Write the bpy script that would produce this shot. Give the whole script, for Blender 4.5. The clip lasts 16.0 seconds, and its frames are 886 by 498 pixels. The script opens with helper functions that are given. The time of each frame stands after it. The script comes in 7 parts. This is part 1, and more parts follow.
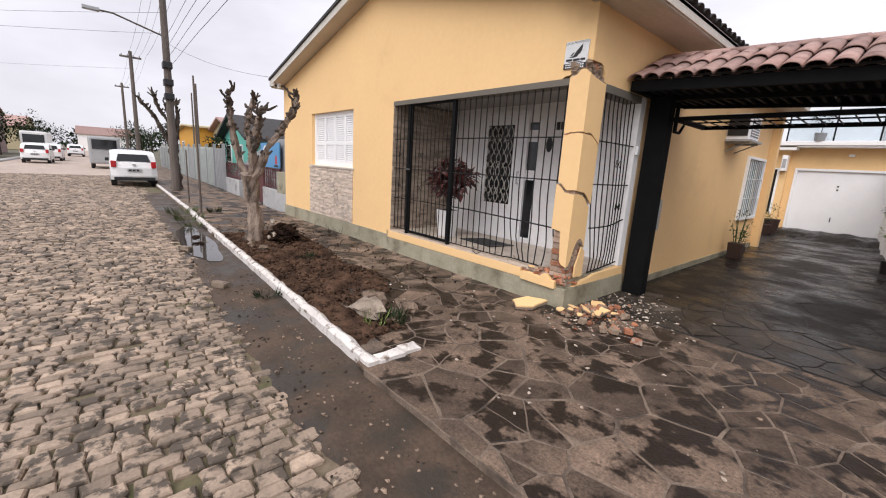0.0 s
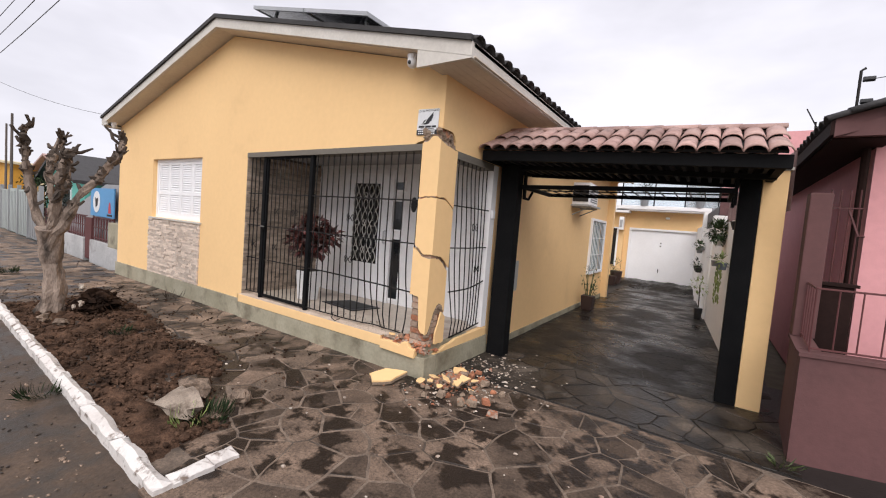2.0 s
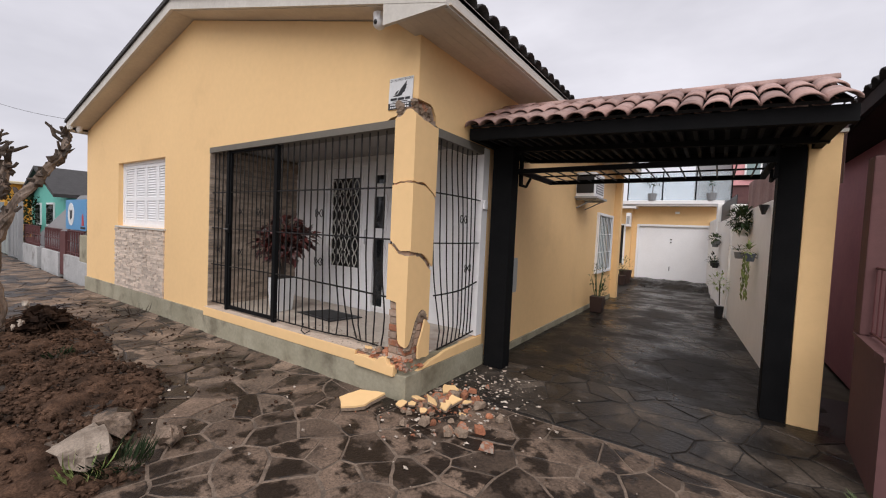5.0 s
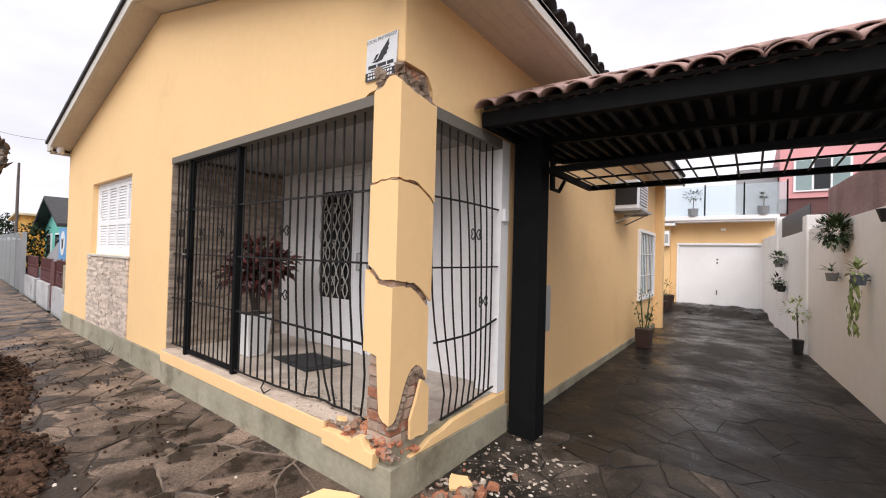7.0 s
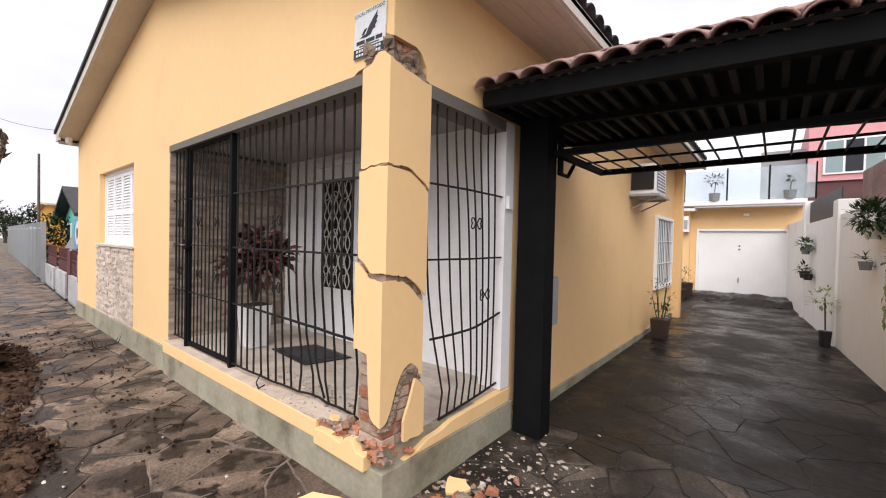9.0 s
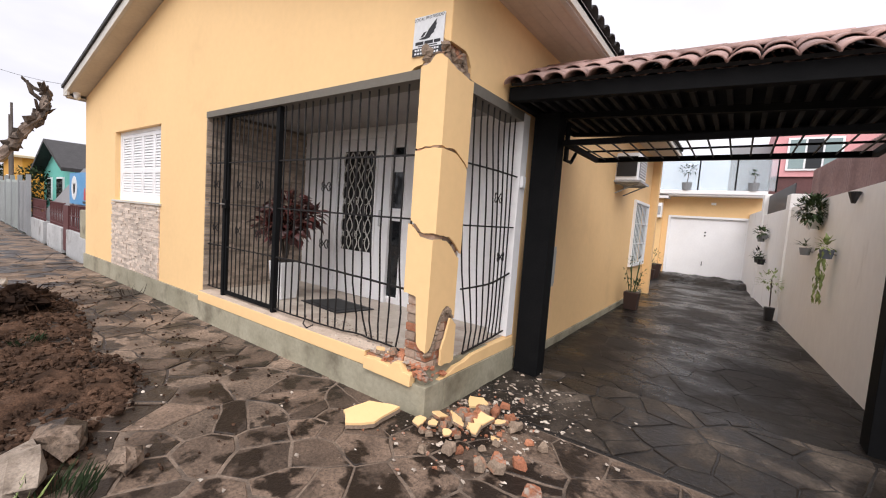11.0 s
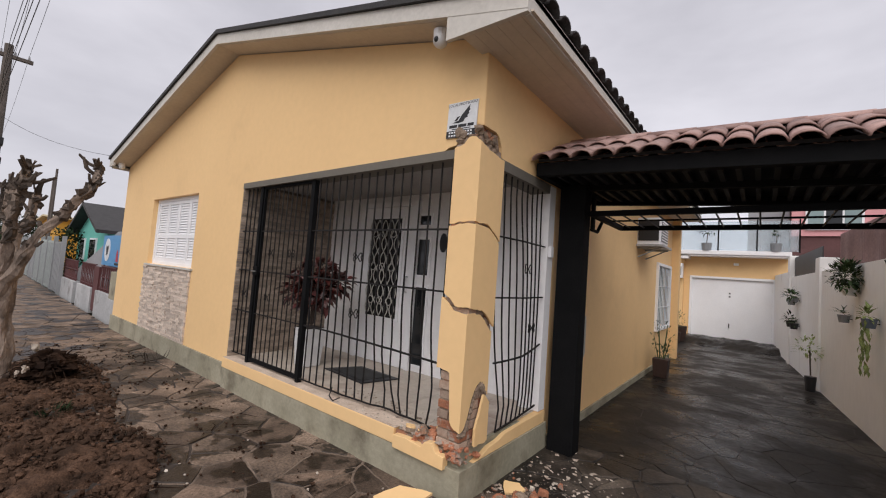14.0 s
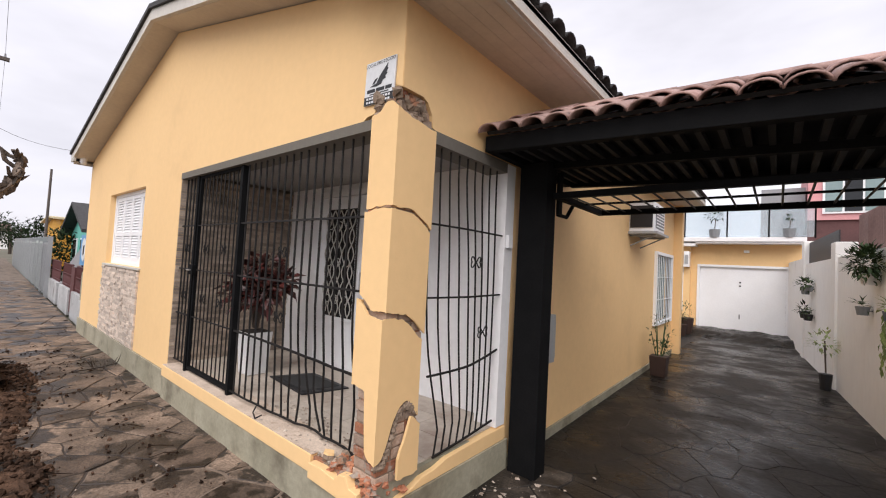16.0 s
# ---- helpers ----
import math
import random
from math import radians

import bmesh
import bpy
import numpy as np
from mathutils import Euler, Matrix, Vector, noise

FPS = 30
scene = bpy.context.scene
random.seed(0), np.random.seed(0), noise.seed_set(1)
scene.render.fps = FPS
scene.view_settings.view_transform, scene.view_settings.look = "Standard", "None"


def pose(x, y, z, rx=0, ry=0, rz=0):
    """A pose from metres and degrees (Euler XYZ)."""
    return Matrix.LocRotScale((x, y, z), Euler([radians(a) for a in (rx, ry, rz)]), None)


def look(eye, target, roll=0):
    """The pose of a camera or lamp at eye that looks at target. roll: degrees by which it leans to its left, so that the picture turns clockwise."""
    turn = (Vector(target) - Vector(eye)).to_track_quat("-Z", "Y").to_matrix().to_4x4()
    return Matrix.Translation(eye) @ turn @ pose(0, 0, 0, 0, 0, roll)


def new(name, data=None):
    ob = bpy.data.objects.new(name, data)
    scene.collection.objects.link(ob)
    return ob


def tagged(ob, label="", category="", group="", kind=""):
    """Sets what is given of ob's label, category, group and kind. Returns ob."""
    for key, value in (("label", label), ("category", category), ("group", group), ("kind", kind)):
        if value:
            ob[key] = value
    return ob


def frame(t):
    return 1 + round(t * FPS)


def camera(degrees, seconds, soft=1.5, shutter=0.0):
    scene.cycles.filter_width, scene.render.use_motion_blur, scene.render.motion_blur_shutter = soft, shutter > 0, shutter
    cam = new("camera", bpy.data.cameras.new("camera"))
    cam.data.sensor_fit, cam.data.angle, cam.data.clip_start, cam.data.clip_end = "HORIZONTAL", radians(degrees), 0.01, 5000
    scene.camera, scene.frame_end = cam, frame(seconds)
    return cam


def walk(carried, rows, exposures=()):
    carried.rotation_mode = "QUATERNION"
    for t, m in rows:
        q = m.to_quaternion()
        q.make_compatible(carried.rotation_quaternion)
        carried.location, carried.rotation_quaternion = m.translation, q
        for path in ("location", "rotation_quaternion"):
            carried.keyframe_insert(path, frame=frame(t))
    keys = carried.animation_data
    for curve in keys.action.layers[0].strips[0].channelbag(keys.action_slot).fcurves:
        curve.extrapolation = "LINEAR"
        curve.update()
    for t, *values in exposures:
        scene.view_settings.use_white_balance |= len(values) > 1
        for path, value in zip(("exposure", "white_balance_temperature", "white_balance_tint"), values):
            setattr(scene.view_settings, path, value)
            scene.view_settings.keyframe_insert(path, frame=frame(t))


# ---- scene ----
# camera and walk
cam = camera(95.00, 16.0, soft=1.1)
ROWS = [
    (0.0, 2.580, -4.192, 1.597, 78.35, -3.36, 49.05),
    (0.5, 2.568, -3.922, 1.641, 80.04, -2.82, 44.78),
    (1.0, 2.691, -3.762, 1.640, 81.25, -3.01, 38.01),
    (1.5, 2.660, -3.667, 1.675, 82.79, -4.12, 34.38),
    (2.0, 2.634, -3.676, 1.756, 86.45, -4.57, 33.72),
    (2.5, 2.616, -3.631, 1.833, 90.95, -4.26, 32.99),
    (3.0, 2.584, -3.651, 1.828, 94.80, -3.52, 32.20),
    (3.5, 2.558, -3.610, 1.792, 94.72, -3.95, 31.75),
    (4.0, 2.533, -3.400, 1.734, 89.97, -4.13, 32.59),
    (4.2, 2.531, -3.326, 1.705, 88.10, -3.43, 32.69),
    (6.3, 1.953, -2.201, 1.538, 87.30, -2.02, 36.28),
    (6.5, 1.884, -2.117, 1.544, 87.46, -2.02, 36.15),
    (7.0, 1.843, -1.859, 1.570, 90.84, -1.58, 37.28),
    (7.5, 1.822, -1.566, 1.769, 95.14, -1.34, 38.47),
    (8.0, 1.796, -1.496, 1.765, 95.51, -0.48, 39.70),
    (8.5, 1.793, -1.512, 1.632, 91.10, 0.04, 39.98),
    (9.0, 1.823, -1.634, 1.603, 88.90, -1.33, 39.35),
    (9.5, 1.832, -1.873, 1.510, 86.01, -3.64, 38.47),
    (9.7, 1.836, -1.937, 1.447, 84.77, -4.91, 38.40),
    (11.8, 1.899, -2.556, 1.570, 87.11, -3.72, 34.92),
    (12.0, 1.899, -2.557, 1.561, 88.95, -4.24, 34.88),
    (12.5, 1.750, -2.641, 1.668, 92.24, -5.56, 37.58),
    (13.0, 1.538, -2.918, 1.688, 94.67, -6.49, 41.92),
    (13.5, 1.547, -2.835, 1.687, 94.00, -5.83, 41.07),
    (14.0, 1.762, -2.518, 1.648, 93.37, -4.23, 38.02),
    (14.5, 1.929, -2.270, 1.585, 91.34, -2.43, 38.55),
    (15.0, 1.933, -2.004, 1.531, 89.77, -1.24, 38.41),
    (15.5, 1.850, -1.793, 1.634, 90.77, -2.61, 38.37),
    (16.0, 1.882, -1.695, 1.703, 92.30, -3.13, 39.58),
]
walk(cam, [(t, pose(x, y, z, rx, ry, rz)) for t, x, y, z, rx, ry, rz in ROWS], [(0,.5),(0.5,.42),(1,.27),(1.5,.6),(2,.52),(2.6,.14),(3.2,-.17),(4,-.1),(5.2,.3),(6.5,.68),(7,.7),(7.5,.62),(8,.26),(8.5,.55),(9,.74),(9.7,.74),(12,.62),(12.5,.45),(13,.07),(13.5,-.02),(14.3,.22),(15,.5),(15.5,.64),(16,.57)])

# ---- world: an overcast morning ----
world = bpy.data.worlds.new("overcast_sky")
scene.world = world
world.use_nodes = True
wn, wl = world.node_tree.nodes, world.node_tree.links
wn.clear()
w_out = wn.new("ShaderNodeOutputWorld")
w_bg = wn.new("ShaderNodeBackground")
w_sky = wn.new("ShaderNodeTexSky")
w_sky.sky_type = "NISHITA"
w_sky.sun_disc = False
w_sky.sun_elevation = radians(48)
w_sky.sun_rotation = radians(175)
w_tc = wn.new("ShaderNodeTexCoord")
w_map = wn.new("ShaderNodeMapping")
w_map.inputs["Scale"].default_value = (1.0, 1.0, 2.6)
w_noise = wn.new("ShaderNodeTexNoise")
w_noise.inputs["Scale"].default_value = 1.7
w_noise.inputs["Detail"].default_value = 5
w_noise.inputs["Roughness"].default_value = 0.55
w_ramp = wn.new("ShaderNodeValToRGB")
w_ramp.color_ramp.elements[0].position = 0.33
w_ramp.color_ramp.elements[0].color = (5.5, 5.37, 5.9, 1)
w_ramp.color_ramp.elements[1].position = 0.68
w_ramp.color_ramp.elements[1].color = (7.75, 7.55, 8.15, 1)
w_mix = wn.new("ShaderNodeMixRGB")
w_mix.inputs["Fac"].default_value = 0.93
wl.new(w_tc.outputs["Generated"], w_map.inputs["Vector"])
wl.new(w_map.outputs["Vector"], w_noise.inputs["Vector"])
wl.new(w_noise.outputs["Fac"], w_ramp.inputs["Fac"])
wl.new(w_sky.outputs["Color"], w_mix.inputs["Color1"])
wl.new(w_ramp.outputs["Color"], w_mix.inputs["Color2"])
wl.new(w_mix.outputs["Color"], w_bg.inputs["Color"])
w_bg.inputs["Strength"].default_value = 0.10
wl.new(w_bg.outputs["Background"], w_out.inputs["Surface"])

sun_data = bpy.data.lights.new("sun", "SUN")
sun_data.energy = 2.15
sun_data.angle = radians(60)
sun_data.color = (1.0, 0.955, 0.935)
sun = new("sun", sun_data)
sun.matrix_world = look((3.8, -7.4, 9.5), (0, 0, 0))


# ---- materials ----
def material(name, col, col2=None, scale=3.0, rough=0.8, metal=0.0, bump=0.0, bump_scale=40.0, stain=None, stain_scale=1.3, stain_at=(0.5, 0.62),
             stain_rough=None, by_object=0.0, by_island=0.0, stretch=(1, 1, 1), space="world", grain=0.12, spec=None, pits=0.0):
    """A surface with broad and fine variation; stain is a second colour in patches of their own shape."""
    m = bpy.data.materials.new(name)
    m.use_nodes = True
    n, l = m.node_tree.nodes, m.node_tree.links
    b = n["Principled BSDF"]
    b.inputs["Roughness"].default_value = rough
    b.inputs["Metallic"].default_value = metal
    if spec is not None:
        b.inputs["Specular IOR Level"].default_value = spec
    if space == "world":
        src = n.new("ShaderNodeNewGeometry").outputs["Position"]
    else:
        src = n.new("ShaderNodeTexCoord").outputs["Object"]
    mp = n.new("ShaderNodeMapping")
    mp.inputs["Scale"].default_value = stretch
    l.new(src, mp.inputs["Vector"])
    vec = mp.outputs["Vector"]

    def tex(s, detail=4.0, r=0.55):
        t = n.new("ShaderNodeTexNoise")
        t.inputs["Scale"].default_value = s
        t.inputs["Detail"].default_value = detail
        t.inputs["Roughness"].default_value = r
        l.new(vec, t.inputs["Vector"])
        return t.outputs["Fac"]

    def ramp(fac, p0, p1, c0, c1):
        r = n.new("ShaderNodeValToRGB")
        r.color_ramp.elements[0].position, r.color_ramp.elements[1].position = p0, p1
        r.color_ramp.elements[0].color, r.color_ramp.elements[1].color = (*c0, 1), (*c1, 1)
        l.new(fac, r.inputs["Fac"])
        return r.outputs["Color"]

    def mix(fac, a, c, kind="MIX"):
        x = n.new("ShaderNodeMixRGB")
        x.blend_type = kind
        for k, v in (("Fac", fac), ("Color1", a), ("Color2", c)):
            if isinstance(v, (int, float)):
                x.inputs[k].default_value = v
            elif isinstance(v, tuple):
                x.inputs[k].default_value = (*v, 1)
            else:
                l.new(v, x.inputs[k])
        return x.outputs["Color"]

    col2 = col2 or tuple(c * 0.86 for c in col)
    out = ramp(tex(scale), 0.32, 0.7, col, col2)
    out = mix(1.0, out, ramp(tex(scale * 14, 3), 0.3, 0.7, (1 - grain,) * 3, (1 + grain,) * 3), "MULTIPLY")
    if pits:
        out = mix(ramp(tex(scale * 34, 2), 0.60, 0.68, (0, 0, 0), (1, 1, 1)), out, tuple(c * pits for c in col2 or col))
    if by_object:
        oi = n.new("ShaderNodeObjectInfo").outputs["Random"]
        out = mix(1.0, out, ramp(oi, 0.0, 1.0, (1 - by_object,) * 3, (1 + by_object,) * 3), "MULTIPLY")
    if by_island:
        gi = n.new("ShaderNodeNewGeometry").outputs["Random Per Island"]
        out = mix(1.0, out, ramp(gi, 0.0, 1.0, (1 - by_island,) * 3, (1 + by_island,) * 3), "MULTIPLY")
    if stain:
        mask = ramp(tex(stain_scale, 5, 0.6), stain_at[0], stain_at[1], (0, 0, 0), (1, 1, 1))
        out = mix(mask, out, stain)
        if stain_rough is not None:
            mr = n.new("ShaderNodeMapRange")
            mr.inputs["To Min"].default_value, mr.inputs["To Max"].default_value = rough, stain_rough
            l.new(mask, mr.inputs["Value"])
            l.new(mr.outputs["Result"], b.inputs["Roughness"])
    l.new(out, b.inputs["Base Color"])
    if bump:
        bp = n.new("ShaderNodeBump")
        bp.inputs["Strength"].default_value = bump
        bp.inputs["Distance"].default_value = 0.01
        l.new(tex(bump_scale, 6, 0.65), bp.inputs["Height"])
        l.new(bp.outputs["Normal"], b.inputs["Normal"])
    return m


def flat(name, col, rough=0.5, metal=0.0, grain=0.06):
    return material(name, col, tuple(c * 0.92 for c in col), 2.0, rough, metal, 0.08, 60.0, grain=grain)


YELLOW = (0.83, 0.56, 0.275)
m_wall = material("yellow_painted_render", YELLOW, (0.80, 0.535, 0.262), 0.9, 0.75, bump=0.12, bump_scale=55, grain=0.02,
                  stain=(0.70, 0.465, 0.225), stain_scale=0.9, stain_at=(0.58, 0.85))
m_plinth = material("grey_cement_plinth", (0.36, 0.33, 0.245), (0.255, 0.235, 0.165), 2.2, 0.85, bump=0.35, bump_scale=45, grain=0.1,
                    stain=(0.15, 0.13, 0.09), stain_scale=2.8, stain_at=(0.52, 0.72))
m_white = material("white_painted_render", (0.84, 0.83, 0.83), (0.79, 0.78, 0.78), 1.2, 0.7, bump=0.1, grain=0.03)
m_whitewall = material("weathered_white_wall", (0.90, 0.89, 0.87), (0.85, 0.84, 0.815), 0.8, 0.85, bump=0.2, bump_scale=30, grain=0.025,
                       stain=(0.46, 0.43, 0.38), stain_scale=1.3, stain_at=(0.62, 0.85), stretch=(1, 1, 0.45))
m_soffit = material("soffit_boards", (0.62, 0.55, 0.46), (0.54, 0.47, 0.39), 1.5, 0.7, bump=0.1, grain=0.05)
m_fascia = material("fascia_board", (0.60, 0.57, 0.52), (0.5, 0.47, 0.42), 2.0, 0.6, bump=0.1, grain=0.06)
m_rooftile = material("dark_roof_tile", (0.045, 0.042, 0.042), (0.028, 0.026, 0.026), 6, 0.75, bump=0.5, grain=0.25, by_object=0.25)
m_terracotta = material("pale_terracotta", (0.42, 0.28, 0.245), (0.30, 0.175, 0.15), 3, 0.7, bump=0.35, grain=0.14, by_object=0.25,
                        stain=(0.12, 0.075, 0.065), stain_scale=6, stain_at=(0.56, 0.75))
m_black = material("black_painted_steel", (0.006, 0.0062, 0.0068), (0.009, 0.009, 0.0095), 5, 0.7, 0.0, 0.1, 80, spec=0.07)
m_blackwood = material("black_slats", (0.022, 0.022, 0.0235), (0.032, 0.032, 0.034), 5, 0.7, 0.0, 0.1, 80, by_object=0.2, spec=0.15)
m_bar = material("black_wrought_iron", (0.012, 0.011, 0.011), (0.02, 0.018, 0.017), 9, 0.6, 0.0, 0.15, 120, spec=0.2)
m_flag = material("slate_flagstone", (0.180, 0.127, 0.093), (0.070, 0.050, 0.0375), 3.4, 0.7, bump=0.8, bump_scale=26, grain=0.34, by_object=0.45,
                  stain=(0.021, 0.0145, 0.011), stain_scale=2.9, stain_at=(0.49, 0.545), stain_rough=0.36, spec=0.25, pits=0.6)
m_flagdry = material("dry_beige_flagstone", (0.235, 0.172, 0.128), (0.082, 0.060, 0.045), 3.2, 0.8, bump=0.9, bump_scale=22, grain=0.4, by_object=0.4,
                     stain=(0.034, 0.025, 0.0195), stain_scale=2.0, stain_at=(0.50, 0.53), stain_rough=0.38, spec=0.25, pits=0.6)
m_flagdrive = material("wet_dark_flagstone", (0.030, 0.025, 0.0205), (0.013, 0.011, 0.0095), 2.2, 0.6, spec=0.15, bump=0.8, bump_scale=11, grain=0.45, by_object=0.16,
                       stain=(0.0135, 0.0112, 0.0096), stain_scale=1.1, stain_at=(0.42, 0.58), stain_rough=0.2, pits=0.7)
m_flagnear = material("half_dry_dark_flagstone", (0.098, 0.078, 0.062), (0.032, 0.026, 0.021), 3.0, 0.65, spec=0.22, bump=0.8, bump_scale=20, grain=0.4, by_object=0.4,
                      stain=(0.016, 0.013, 0.011), stain_scale=1.5, stain_at=(0.42, 0.54), stain_rough=0.3, pits=0.6)
m_mortar = material("cement_joint", (0.215, 0.160, 0.120), (0.10, 0.074, 0.056), 4.5, 0.85, bump=0.6, bump_scale=50, grain=0.3,
                    stain=(0.06, 0.045, 0.034), stain_scale=2.3, stain_at=(0.52, 0.64))
m_mortardrive = material("wet_dark_joint", (0.02, 0.017, 0.015), (0.012, 0.010, 0.009), 2.5, 0.5, bump=0.5, bump_scale=50, grain=0.2)
m_bedding = material("dirt_filled_joint", (0.055, 0.040, 0.031), (0.03, 0.022, 0.017), 4, 0.9, bump=0.6, bump_scale=40, grain=0.25)
m_soil = material("turned_wet_soil", (0.100, 0.058, 0.038), (0.027, 0.0165, 0.0115), 5.5, 0.95, spec=0.1, bump=1.0, bump_scale=24, grain=0.45, by_island=0.35,
                  stain=(0.030, 0.0185, 0.0125), stain_scale=2.0, stain_at=(0.5, 0.7))
m_mud = material("wet_road_mud", (0.094, 0.063, 0.043), (0.045, 0.031, 0.0215), 2.6, 0.65, bump=0.6, bump_scale=30, grain=0.25,
                 stain=(0.042, 0.034, 0.027), stain_scale=1.8, stain_at=(0.48, 0.6), stain_rough=0.4, spec=0.35)
m_joint = material("mossy_road_joint", (0.15, 0.115, 0.08), (0.11, 0.095, 0.05), 1.0, 0.9, bump=0.7, bump_scale=35, grain=0.3,
                   stain=(0.085, 0.10, 0.032), stain_scale=0.9, stain_at=(0.52, 0.66))
m_cobble = material("pinkish_granite_cobble", (0.335, 0.255, 0.192), (0.175, 0.134, 0.100), 3.4, 0.72, bump=0.5, bump_scale=22, grain=0.16, by_object=0.25, by_island=0.3,
                    stain=(0.085, 0.066, 0.05), stain_scale=8, stain_at=(0.50, 0.57))
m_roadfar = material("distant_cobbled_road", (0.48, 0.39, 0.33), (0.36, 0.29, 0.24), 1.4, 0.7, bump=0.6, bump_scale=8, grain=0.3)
m_kerb = material("whitewashed_kerb", (0.66, 0.63, 0.60), (0.52, 0.48, 0.45), 3, 0.8, bump=0.6, bump_scale=25, grain=0.08,
                  stain=(0.15, 0.11, 0.085), stain_scale=11, stain_at=(0.55, 0.68))
m_water = material("puddle_water", (0.045, 0.04, 0.037), None, 1, 0.03, grain=0.02)
m_brick = material("broken_red_brick", (0.40, 0.17, 0.09), (0.29, 0.11, 0.06), 7, 0.9, bump=0.9, bump_scale=40, grain=0.25, by_object=0.25,
                   stain=(0.33, 0.27, 0.22), stain_scale=8, stain_at=(0.52, 0.6))
m_rawmortar = material("raw_grey_mortar", (0.30, 0.225, 0.165), (0.19, 0.14, 0.10), 7, 0.95, bump=1.0, bump_scale=30, grain=0.25,
                       stain=(0.32, 0.15, 0.085), stain_scale=7, stain_at=(0.55, 0.62))
m_porchfloor = material("beige_floor_tile", (0.56, 0.49, 0.41), (0.47, 0.40, 0.335), 1.6, 0.45, bump=0.1, grain=0.08, by_object=0.06,
                        stain=(0.30, 0.22, 0.17), stain_scale=2.2, stain_at=(0.52, 0.72))
m_oldbrick = material("mortar_smeared_brick", (0.44, 0.34, 0.265), (0.33, 0.22, 0.16), 14, 0.9, bump=0.6, bump_scale=40, grain=0.2, by_object=0.3)
m_dust = material("dusty_plaster_sill", (0.62, 0.50, 0.40), (0.47, 0.37, 0.29), 5, 0.9, bump=0.5, bump_scale=40, grain=0.15, stain=(0.30, 0.21, 0.15), stain_scale=6, stain_at=(0.58, 0.7))
m_strip = material("pale_ledger_stone", (0.64, 0.54, 0.455), (0.53, 0.435, 0.36), 5, 0.8, bump=0.5, bump_scale=35, grain=0.15, by_island=0.28)
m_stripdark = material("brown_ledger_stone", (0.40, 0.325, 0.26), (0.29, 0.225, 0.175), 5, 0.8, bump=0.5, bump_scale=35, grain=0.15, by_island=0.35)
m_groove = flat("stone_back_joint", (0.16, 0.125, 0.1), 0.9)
m_shutter = material("white_lacquer", (0.86, 0.86, 0.87), (0.82, 0.82, 0.83), 2, 0.45, bump=0.05, grain=0.02)
m_pot = material("white_ceramic_pot", (0.74, 0.74, 0.74), (0.68, 0.68, 0.68), 3, 0.35, bump=0.05, grain=0.03)
m_darkglass = material("dark_window_glass", (0.016, 0.018, 0.02), None, 2, 0.06, grain=0.02)
m_croton = material("red_purple_leaf", (0.105, 0.02, 0.018), (0.035, 0.018, 0.013), 9, 0.4, bump=0.2, grain=0.3, by_island=0.55, stain=(0.22, 0.055, 0.012), stain_scale=6, stain_at=(0.6, 0.68))
m_leaf = material("green_leaf", (0.04, 0.072, 0.02), (0.02, 0.04, 0.011), 6, 0.75, bump=0.2, grain=0.2, by_island=0.4)
m_paleleaf = material("pale_trailing_leaf", (0.30, 0.36, 0.13), (0.20, 0.26, 0.08), 8, 0.5, grain=0.2, by_island=0.3)
m_darkleaf = material("dark_far_foliage", (0.03, 0.045, 0.021), (0.016, 0.026, 0.012), 3, 0.9, spec=0.1, grain=0.25, by_island=0.4)
m_grass = material("grass_tuft", (0.075, 0.10, 0.03), (0.05, 0.07, 0.02), 5, 0.7, grain=0.2, by_island=0.4)
m_bark = material("weathered_grey_bark", (0.29, 0.225, 0.18), (0.14, 0.105, 0.083), 5, 0.95, bump=1.0, bump_scale=26, grain=0.28, stretch=(1, 1, 0.28),
                  stain=(0.045, 0.035, 0.028), stain_scale=5, stain_at=(0.53, 0.66))
m_barkdark = material("dark_knuckled_bark", (0.10, 0.075, 0.058), (0.045, 0.034, 0.027), 6, 0.95, bump=1.0, bump_scale=22, grain=0.3)
m_palestone = material("pale_field_stone", (0.34, 0.28, 0.225), (0.19, 0.15, 0.115), 6, 0.85, bump=0.5, bump_scale=30, grain=0.2,
                       stain=(0.07, 0.048, 0.034), stain_scale=7, stain_at=(0.52, 0.66))
m_root = material("wet_black_roots", (0.034, 0.019, 0.012), (0.010, 0.006, 0.0045), 7, 0.9, spec=0.08, bump=0.8, bump_scale=25, grain=0.3)
m_pink = material("pink_painted_render", (0.68, 0.33, 0.34), (0.63, 0.295, 0.305), 0.9, 0.75, bump=0.15, grain=0.04, stain=(0.55, 0.25, 0.255), stain_scale=1.0, stain_at=(0.55, 0.8))
m_maroon = material("faded_maroon_render", (0.130, 0.056, 0.054), (0.098, 0.043, 0.042), 1.0, 0.8, bump=0.25, bump_scale=30, grain=0.07,
                    stain=(0.075, 0.035, 0.034), stain_scale=1.4, stain_at=(0.54, 0.74))
m_darkwood = material("dark_stained_wood", (0.024, 0.012, 0.010), (0.016, 0.008, 0.007), 2, 0.8, bump=0.1, spec=0.12)
m_metalgrey = flat("light_grey_metal", (0.40, 0.41, 0.42), 0.45, 0.3)
m_greywall = flat("grey_render", (0.30, 0.30, 0.31), 0.85)
m_greyblock = material("worn_grey_white_block", (0.46, 0.46, 0.46), (0.34, 0.34, 0.34), 1.4, 0.85, bump=0.2, grain=0.1, stain=(0.2, 0.19, 0.18), stain_scale=2, stain_at=(0.58, 0.75))
m_greenfence = flat("pale_grey_green_fence", (0.36, 0.40, 0.38), 0.7)
